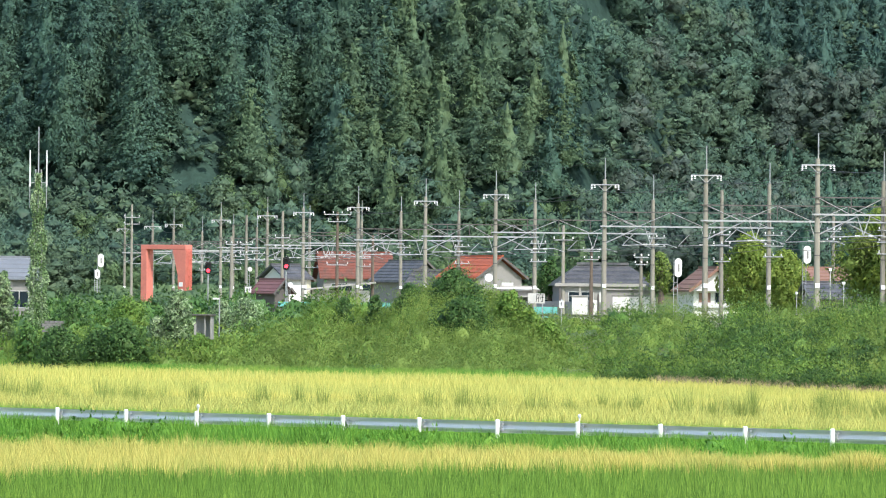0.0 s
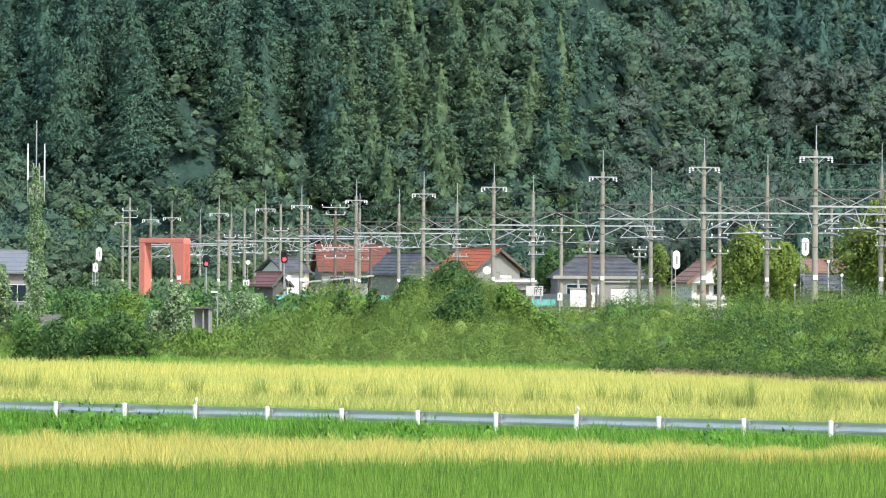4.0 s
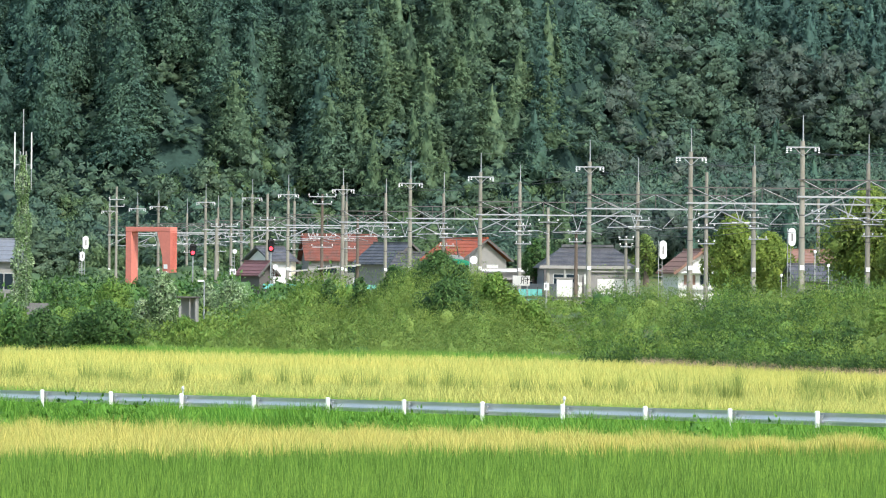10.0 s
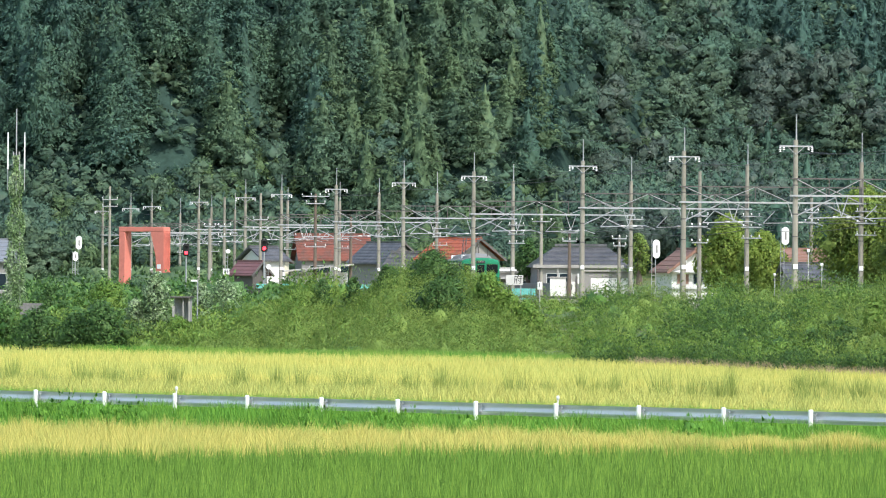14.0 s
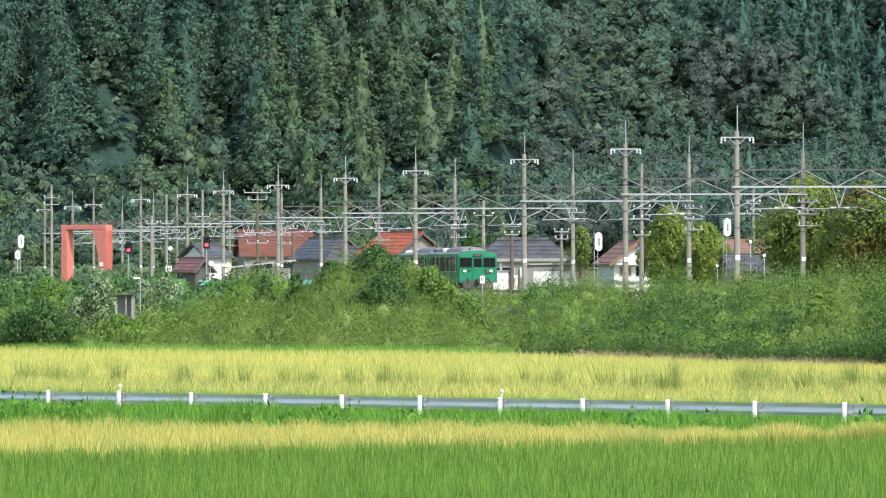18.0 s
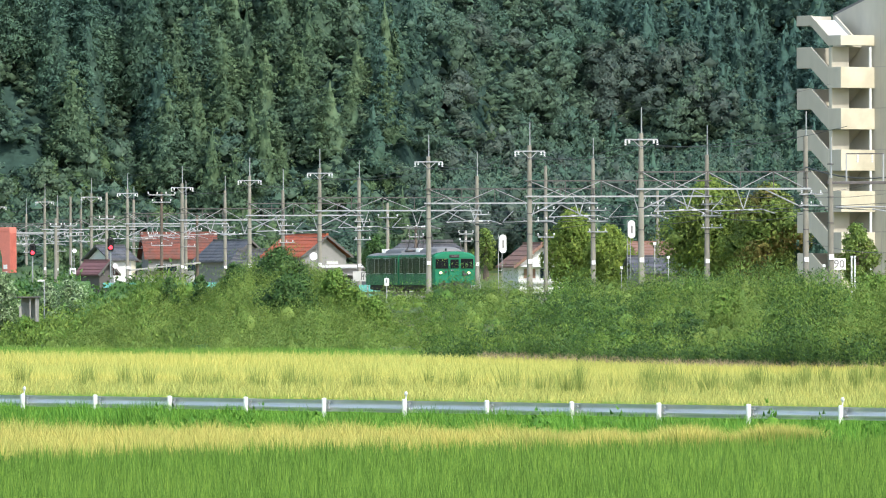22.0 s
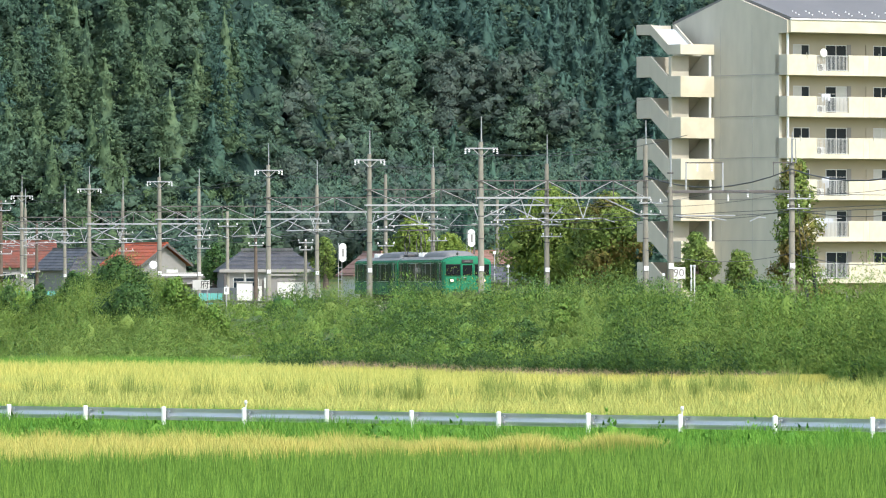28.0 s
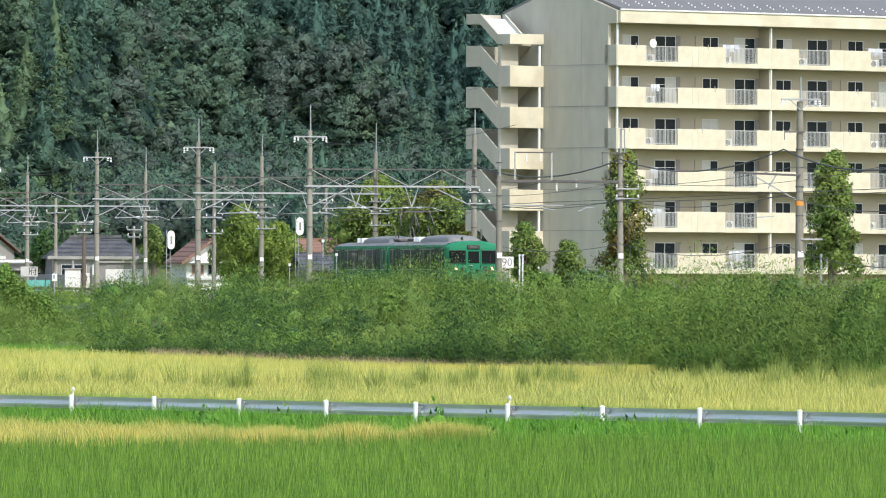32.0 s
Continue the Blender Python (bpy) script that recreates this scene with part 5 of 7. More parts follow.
# ---- the train ----
def train_car(parent, at, front=True):
    """One twenty-metre car, running along +x; x = 0 is its leading end."""
    car = new("car")
    car.parent = parent
    car.matrix_basis = pose(-at, 0, 0) @ Matrix.Diagonal((1, 1.09, 1, 1))
    L, W, lo, eave = 19.5, 1.48, 0.72, 2.87
    side = [(-W, lo), (-W - 0.0, eave), (-W + 0.10, eave + 0.16), (-W + 0.36, eave + 0.28), (-0.6, eave + 0.38), (0, eave + 0.40)]
    outline = side + [(-y, z) for y, z in side[-2::-1]]
    bm = bmesh.new()
    # body sections: the driving end is rounded in plan and leans back above the waist
    secs = [(-L, 1.0, 0.0), (-0.75, 1.0, 0.0), (-0.22, 0.985, 0.0), (0.0, 0.90, 0.0)] if front else [(-L, 1, 0), (0, 1, 0)]
    rings = []
    for x, k, d in secs:
        rings.append([bm.verts.new((x - (0.16 * max(0, z - 1.9) if front and x > -0.5 else 0), y * k, z - (0.10 * (1 - k) * 10 if z > eave else 0))) for y, z in outline])
    for a, b in zip(rings[:-1], rings[1:]):
        for i in range(len(a)):
            j = (i + 1) % len(a)
            bm.faces.new((a[i], a[j], b[j], b[i]))
    bm.faces.new(rings[0])
    bm.faces.new(rings[-1][::-1])
    bmesh.ops.recalc_face_normals(bm, faces=bm.faces)
    part("body", bm, M_TRAIN, car)
    bm = bmesh.new()
    ro = [(-W + 0.10, eave + 0.165), (-W + 0.36, eave + 0.295), (-0.6, eave + 0.40), (0, eave + 0.42), (0.6, eave + 0.40), (W - 0.36, eave + 0.295), (W - 0.10, eave + 0.165)]
    prism(bm, ro, -L + 0.02, -1.25 if front else -0.02, "x")
    part("roof", bm, M_TRAINROOF, car)
    # side windows and doors, both sides
    for sgn in (-1, 1):
        y0, y1 = sorted((sgn * (W + 0.004), sgn * (W - 0.03)))
        for i, x in enumerate((-3.2, -9.75, -16.3)):
            bm = bmesh.new()
            box(bm, (x - 0.66, y0, lo + 0.05), (x + 0.66, y1, 2.88), 0.0)
            d = part("door", bm, M_TRAIN, car)
            for dx in (-0.33, 0.33):
                bm = bmesh.new()
                yy0, yy1 = sorted((sgn * (W + 0.012), sgn * (W - 0.01)))
                box(bm, (x + dx - 0.28, yy0, 1.62), (x + dx + 0.28, yy1, 2.78), 0.004)
                part("door_pane", bm, M_TRAINGLASS, d)
            bm = bmesh.new()
            for dx in (-0.68, 0.0, 0.68):
                yy0, yy1 = sorted((sgn * (W + 0.010), sgn * (W - 0.01)))
                box(bm, (x + dx - 0.035, yy0, lo + 0.05), (x + dx + 0.035, yy1, 2.88))
            part("door_seam", bm, M_BLACK, d)
        for a, b in ((-1.9, -0.95), (-8.7, -6.45), (-6.35, -4.1), (-15.25, -13.0), (-12.9, -10.65), (-18.9, -17.4)):
            bm = bmesh.new()
            yy0, yy1 = sorted((sgn * (W + 0.010), sgn * (W - 0.02)))
            box(bm, (a, yy0, 1.56), (b, yy1, 2.78), 0.005)
            w = part("side_window", bm, M_TRAINGLASS, car)
            bm = bmesh.new()
            yy0, yy1 = sorted((sgn * (W + 0.018), sgn * (W - 0.005)))
            mid = (a + b) / 2
            for x0, x1, z0, z1 in ((a - .03, b + .03, 2.78, 2.81), (a - .03, b + .03, 1.59, 1.62), (mid - .03, mid + .03, 1.62, 2.78)):
                box(bm, (x0, yy0, z0), (x1, yy1, z1))
            part("window_frame", bm, M_FRAME, w)
        bm = bmesh.new()
        yy0, yy1 = sorted((sgn * (W + 0.02), sgn * (W - 0.01)))
        box(bm, (-L, yy0, eave - 0.02), (-0.8, yy1, eave + 0.05))
        part("rain_gutter", bm, M_TRAIN, car)
    # roof equipment
    bm = bmesh.new()  # long rounded cooler in the middle of the roof
    secs = []
    for x, k in ((-12.2, 0.45), (-12.1, 0.80), (-11.7, 0.95), (-10.9, 1.0), (-5.2, 1.0), (-3.9, 0.93), (-3.2, 0.72), (-2.9, 0.3)):
        secs.append([bm.verts.new((x, y * (0.8 + 0.2 * k), eave + 0.28 + 0.85 * h * k)) for y, h in ((-1.0, 0), (-0.92, 0.30), (-0.65, 0.50), (0, 0.58), (0.65, 0.50), (0.92, 0.30), (1.0, 0))])
    for s0, s1 in zip(secs[:-1], secs[1:]):
        for i in range(6):
            bm.faces.new((s0[i], s0[i + 1], s1[i + 1], s1[i]))
    bm.faces.new(secs[0])
    bm.faces.new(secs[-1][::-1])
    bmesh.ops.recalc_face_normals(bm, faces=bm.faces)
    for f in bm.faces:
        f.smooth = True
    part("roof_cooler", bm, M_TRAINROOF, car)
    for dx in range(4):
        bm = bmesh.new()
        box(bm, (-14.2 + 0.5 * dx, -0.95, eave + 0.36), (-13.98 + 0.5 * dx, -0.55, eave + 0.66), 0.02)
        part("roof_grille", bm, M_WHITE, car)
    bm = bmesh.new()
    box(bm, (-L + 0.3, -1.2, 0.35), (-0.5, 1.2, 0.93), 0.05)
    part("underframe", bm, M_UNDER, car)
    for x in (-2.9, -16.6):
        bm = bmesh.new()
        box(bm, (x - 1.5, -1.15, 0.28), (x + 1.5, 1.15, 0.62), 0.06)
        b = part("bogie", bm, M_UNDER, car)
        for dx in (-1.05, 1.05):
            for y in (-0.56, 0.56):
                bm = bmesh.new()
                rod(bm, (x + dx, y - 0.06, 0.43), (x + dx, y + 0.06, 0.43), 0.43, seg=20)
                part("wheel", bm, M_RAILTOP, b)
    if front:
        train_face(car, eave)
    xp = -17.2 if front else -2.4
    zz = eave + 0.52
    bm = bmesh.new()  # raised diamond pantograph
    box(bm, (xp - 1.2, -0.6, zz - 0.06), (xp + 1.2, 0.6, zz + 0.04))
    pg = part("pantograph_base", bm, M_DARK, car)
    for y in (-0.55, 0.55):
        for sx in (-1, 1):
            bm = bmesh.new()
            bar(bm, (xp + sx * 0.35, y, zz + 0.1), (xp + sx * 1.15, y * 0.9, zz + 0.85), 0.045, 0.045)
            bar(bm, (xp + sx * 1.15, y * 0.9, zz + 0.85), (xp + sx * 0.18, y * 0.75, zz + 1.65), 0.04, 0.04)
            part("pantograph_arm", bm, M_DARK, pg)
    bm = bmesh.new()
    for sx in (-0.2, 0.2):
        bar(bm, (xp + sx, -0.9, zz + 1.68), (xp + sx, 0.9, zz + 1.68), 0.07, 0.05)
    part("collector", bm, M_DARK, pg)
    return car


def train_face(car, eave):
    """Driver's end: three dark windows, corridor door, sign box, lamps, coupler."""
    def slab(name, y0, y1, z0, z1, proud, material, label="", parent=car, lean=True, bevel=0.02, x=0.0):
        bm = bmesh.new()
        box(bm, (-0.10, y0, z0), (proud, y1, z1), bevel)
        for v in bm.verts:
            edge = 0.8 * max(0, abs(v.co.y) - 1.30)
            v.co.x -= (0.16 * max(0, v.co.z - 1.9) if lean else 0) + edge - x
        return part(name, bm, material, parent, label)
    for y0, y1 in ((-1.31, -0.45), (0.45, 1.31)):
        w = slab("windscreen", y0, y1, 2.02, 2.68, 0.02, M_TRAINGLASS)
        slab("wiper", (y0 + y1) / 2 - 0.02, (y0 + y1) / 2 + 0.02, 2.06, 2.5, 0.05, M_BLACK, "", w)
        slab("window_rubber", y0 - 0.04, y1 + 0.04, 2.68, 2.72, 0.022, M_BLACK, "", w)
        slab("window_rubber", y0 - 0.04, y1 + 0.04, 1.98, 2.02, 0.022, M_BLACK, "", w)
    d = slab("corridor_door", -0.36, 0.36, 1.0, 2.74, 0.03, M_TRAIN)
    slab("door_glass", -0.29, 0.29, 2.0, 2.66, 0.045, M_TRAINGLASS, "", d)
    slab("door_edge", -0.42, -0.36, 1.0, 2.76, 0.06, M_TRAIN, "", d)
    slab("door_edge", 0.36, 0.42, 1.0, 2.76, 0.06, M_TRAIN, "", d)
    slab("door_handle", -0.26, -0.05, 1.82, 1.86, 0.06, M_FRAME, "", d)
    slab("destination_sign", -0.34, 0.34, 2.79, 3.02, 0.10, M_BLACK, "dark destination sign box")
    slab("sign_writing", -0.20, 0.20, 2.88, 2.94, 0.105, M_GREYWALL, "pale bar of writing")
    for y in (-0.97, 0.97):
        bm = bmesh.new()
        rod(bm, (-0.12, y, 1.66), (0.05, y, 1.66), 0.15, 0.13, 18)
        h = part("lamp_housing", bm, M_TRAIN, car)
        bm = bmesh.new()
        rod(bm, (0.045, y, 1.66), (0.065, y, 1.66), 0.095, seg=18)
        part("headlamp", bm, M_LAMP, h, "lit round headlamp")
        bm = bmesh.new()
        rod(bm, (-0.1, y * 0.62, 1.72), (0.05, y * 0.62, 1.72), 0.08, 0.07, 12)
        part("tail_lamp", bm, M_UNDER, car)
    slab("marker_panel", 0.55, 0.98, 1.46, 1.62, 0.03, M_TILE, "small blue-grey panel", car, False)
    bm = bmesh.new()
    box(bm, (-0.5, -0.18, 0.72), (0.55, 0.18, 1.0), 0.04)
    rod(bm, (0.5, 0, 0.86), (0.62, 0, 0.86), 0.16, seg=10)
    part("coupler", bm, M_UNDER, car)
    bm = bmesh.new()
    prism(bm, [(-0.25, 0.9), (0.05, 0.9), (0.30, 0.25), (0.10, 0.2)], -1.1, 1.1, "y")
    part("snow_plough", bm, M_UNDER, car)
    for y in (-0.75, 0.75):
        bm = bmesh.new()
        rod(bm, (0.06, y, 1.1), (0.10, y, 0.6), 0.05, seg=8)
        part("air_hose", bm, M_BLACK, car)
    bm = bmesh.new()
    rod(bm, (-1.0, 0.55, eave + 0.5), (-1.0, 0.55, eave + 1.1), 0.06, 0.03, 8)
    part("aerial", bm, M_DARK, car)
    bm = bmesh.new()
    rod(bm, (-0.9, -0.5, eave + 0.5), (-0.75, -0.5, eave + 0.62), 0.08, 0.05, 8)
    part("horn", bm, M_DARK, car)


train = thing("train", Matrix(), "two-car plain green suburban electric train with lit headlamps", "train")
train_car(train, 0.0, True)
train_car(train, 20.0, False)


TRACK_HEADING = math.degrees(math.atan2(-AWAY.y, -AWAY.x))


def train_pose(d, side=None, turn=0.0):
    """The train with its leading end d metres ahead of the camera, on the near track; before the points it comes
    out of the station loop, side metres to the right and turned by some degrees."""
    s = (d - TRACK.y - 3.25 * ACROSS.y) / AWAY.y
    p = by_rail(s, 3.25, RAIL_Z)
    return pose(p.x if side is None else side, d, p.z - 0.12, 0, 0, TRACK_HEADING + turn)


TRAIN_ROWS = [(0, 738.0, 1.0, -6.7), (5, 734.5, 1.1, -6.7), (8, 727.0, 1.5, -6.7), (10, 717.8, 2.1, -6.6), (13, 699.8, 4.2, -5.5),
              (15.5, 682.8, None, -2.0), (17, 668.8, None, 0), (19, 650.0, None, 0), (21, 629.0, None, 0), (23, 606.2, None, 0),
              (25.5, 573.5, None, 0), (28, 537.0, None, 0), (30, 505.1, None, 0), (32, 473.3, None, 0)]


def motions():
    walk(train, [(t, train_pose(d, side, turn)) for t, d, side, turn in TRAIN_ROWS])


# ---- things along the line and in the village ----


def site(b, d, lift=None):
    """A place d metres ahead, at bearing b (in 1/14576 of the distance); lift is counted the same way above eye level."""
    z = float(ground(b * d / FAR_UNIT, d)) if lift is None else EYE + lift * d / FAR_UNIT
    return Vector((b * d / FAR_UNIT, d, z))


def tree(name, at, tall, wide, leaves, leaf, material, label, trunk=0.28, bare=0.25, blobs=30, second=None, narrow=False, category="tree", puff=1.0):
    """Tapered trunk, forking limbs and a crown of many small leaves in uneven clumps."""
    g = thing(name, pose(at.x, at.y, at.z), label, category)
    bm = bmesh.new()
    rod(bm, (0, 0, -0.4), (0, 0, tall * 0.45), trunk, trunk * 0.6, 9)
    rod(bm, (0, 0, tall * 0.45), (0.1, 0, tall * 0.85), trunk * 0.6, trunk * 0.2, 7)
    part("trunk", bm, M_BARK, g)
    cs, rs = [], []
    for i in range(blobs):
        t = (i + 0.5) / blobs
        a = i * 2.4
        h = tall * (bare + (1 - bare) * (0.06 + 0.80 * t))
        prof = math.sin(math.pi * min(1, 0.18 + 0.82 * t)) ** 0.7 if not narrow else (1 - 0.75 * t)
        r = wide / 2 * prof * rng.uniform(0.30, 1.0)
        cs.append((r * math.cos(a), r * math.sin(a), h))
        rs.append(wide * puff * rng.uniform(0.13, 0.25) * (0.6 + 0.4 * prof))
        if i % 5 == 0:
            bm = bmesh.new()
            rod(bm, (0, 0, h * 0.6), (cs[-1][0] * 0.9, cs[-1][1] * 0.9, h), trunk * 0.3, trunk * 0.08, 6)
            part("limb", bm, M_BARK, g)
    cs, rs = np.array(cs), np.array(rs)

    def crown(n, pick):
        k = rng.choice(pick, n)
        d = unit(rng.normal(size=(n, 3)) + [0, 0, 0.15])
        swell = 1 + 0.22 * np.sin(d[:, 0] * 7 + k) * np.sin(d[:, 2] * 6 + 2 * k)
        c = cs[k] + d * (rs[k] * swell * rng.uniform(0.62, 1.12, n))[:, None]
        c[:, 2] = np.maximum(c[:, 2], 0.05)
        s = leaf * rng.uniform(0.6, 1.4, n)
        out = unit(np.cross(d, rng.normal(size=(n, 3))) + 0.3 * d + [0, 0, -0.15])
        heart = [(KNOB * rs[j] * 0.42 * rng.uniform(0.8, 1.1, (6, 1)) + cs[j], KNOB_FACES) for j in pick]
        v, f = join(heart + [facing_leaves(c, out, d + [0, 0, 0.2], s, s * 0.75, 0.45)])
        crest = unit((cs - [0, 0, tall * 0.45]) / [wide / 2, wide / 2, tall * 0.5] + 1e-3)
        lit = unit(0.8 * d + 0.7 * crest[k] + 0.45 * rng.normal(size=(n, 3)))
        return v, f, np.concatenate([np.concatenate([unit(KNOB + crest[j]) for j in pick]), np.repeat(lit, 3, 0)])

    def foliage(name, mesh, leaf_material):
        mesh_of(name, mesh[0], mesh[1], leaf_material, g, smooth=True, normals=mesh[2])
    idx = np.arange(blobs)
    if second:
        some = idx[idx % 3 == 1]
        foliage("crown", crown(leaves * 2 // 3, np.setdiff1d(idx, some)), material)
        foliage("turning_foliage", crown(leaves // 3, some), second)
    else:
        foliage("crown", crown(leaves, idx), material)
    return g


def bush(at, tall, wide, leaves, leaf, material, label, group="bushes"):
    g = tree("bush", at, tall, wide, leaves, leaf, material, label, trunk=0.05, bare=-0.16, blobs=16 if wide * 1.4 > tall else 22, category="bush", puff=1.35)
    return tagged(g, group=group)


# trees behind the tracks
tree("tree", site(540, 640, -20), 6.6, 4.4, 14000, 0.19, M_YELLOWLEAF, "yellow-green leafy tree behind the tracks", bare=0.0)
tree("tree", site(604, 634, -20), 5.0, 4.2, 11000, 0.19, M_YELLOWLEAF, "lower yellow-green tree beside a taller one", bare=0.0)
tree("tree", site(785, 585, -10), 7.6, 6.6, 17000, 0.22, M_TREE, "broad olive-green tree with some yellow leaves", bare=0.0, second=M_YELLOWLEAF)
tree("tree", site(885, 578, -10), 7.2, 5.6, 14000, 0.22, M_TREE, "spreading tree with orange turning leaves", bare=0.0, second=M_AUTUMN)
tree("tree", site(1218, 476, -20), 8.8, 3.6, 12000, 0.16, M_TREE, "tall narrow tree with rusty leaf tips before the flats", bare=0.05, narrow=True, second=M_AUTUMN)
tree("tree", site(1592, 440, -20), 8.0, 3.4, 12000, 0.16, M_TREE, "pointed green tree beside a line pole before the flats", bare=0.06, narrow=True)
tree("small_tree", site(1042, 505, -28), 4.6, 2.4, 5000, 0.17, M_TREE, "small green tree before the stair tower", bare=0.05, blobs=13, puff=1.15)
tree("small_tree", site(1120, 505, -28), 3.3, 1.8, 3500, 0.17, M_TREE, "small round tree by the end wall", bare=0.0, blobs=10, puff=1.45)
tree("small_tree", site(386, 690, 0), 4.4, 2.2, 2200, 0.17, M_TREE, "thin half-bare bushy tree beside a house", bare=0.1, blobs=13)
tree("small_tree", site(190, 745, 0), 4.0, 2.8, 3500, 0.2, M_SHRUB, "dark garden tree behind the platform", bare=0.0)

# bushes on the mound, along the field's edge and round the station
for b, d, top, wide, n, m, lab in (
        (20, 559, 56, 3.5, 8500, M_SHRUB, "dense dark green bush crowning the mound"),
        (-60, 562, 30, 1.7, 3500, M_SHRUB, "dark leafy bush on the mound"),
        (36, 546, 6, 3.5, 8000, M_SHRUB, "round dark glossy bush on the slope of the mound"),
        (120, 552, 26, 2.4, 5000, M_WEED, "grassy bush on the shoulder of the mound"),
        (152, 556, -12, 2.2, 3500, M_WEED, "grassy bush before the points of the station loop"),
        (188, 558, -24, 2.2, 3500, M_WEED, "low grassy bush before the points of the station loop"),
        (-175, 570, 8, 1.5, 2500, M_SHRUB, "small bush on the crest"),
        (-120, 570, 14, 1.4, 2200, M_SHRUB, "small bush on the crest"),
        (-566, 545, -36, 3.7, 9000, M_SHRUB, "large rounded bush at the field's edge"),
        (-610, 546, -52, 2.4, 5000, M_SHRUB, "rounded bush at the field's edge"),
        (-676, 549, -50, 3.2, 6000, M_SHRUB, "spreading bush at the field's edge"),
        (-735, 555, -40, 2.6, 4000, M_KUDZU, "low bush beside a wooden post"),
        (-470, 556, 29, 2.5, 8000, M_IVY, "upright bush smothered in pale creeper"),
        (-505, 556, -25, 1.9, 4000, M_IVY, "shrub covered in pale creeper"),
        (-392, 600, 8, 2.6, 4000, M_IVY, "thicket of pale creeper beside a lamp post"),
        (-428, 547, -60, 1.9, 3500, M_WEED, "leafy growth before a small hut"),
        (-692, 560, -53, 2.2, 3500, M_KUDZU, "creeper before a low block wall"),
        (1080, 476, 4, 3.0, 5000, M_WEED, "leafy bush below the end wall"),
        (1150, 470, 6, 3.2, 6000, M_SHRUB, "dense green bush below the flats"),
        (1262, 462, -2, 2.6, 4500, M_AUTUMN, "low bush with reddish leaves below the flats"),
        (-655, 640, -5, 3.2, 5000, M_SHRUB, "dark rounded bush beyond the field"),
        (-560, 660, 2, 4.0, 6000, M_WEED, "light green bush beyond the field"),
        (-350, 640, 4, 4.0, 4500, M_IVY, "creeper-covered hedge near the station")):
    p = site(b, d)
    z1 = EYE + top * d / FAR_UNIT
    bush(Vector((p.x, p.y, p.z - 0.1)), max(1.2, z1 - p.z), wide, n, 0.15, m, lab)
for i in range(26):
    b = rng.uniform(150, 1700)
    d = float(field_far(np.array(b / FAR_UNIT))) + rng.uniform(3, 26)
    bush(site(b, d), rng.uniform(1.0, 1.9), rng.uniform(1.4, 2.6), 2600, 0.15, M_SHRUB if i % 3 else M_WEED, "self-sown leafy bush on the railway bank", "bank bushes")


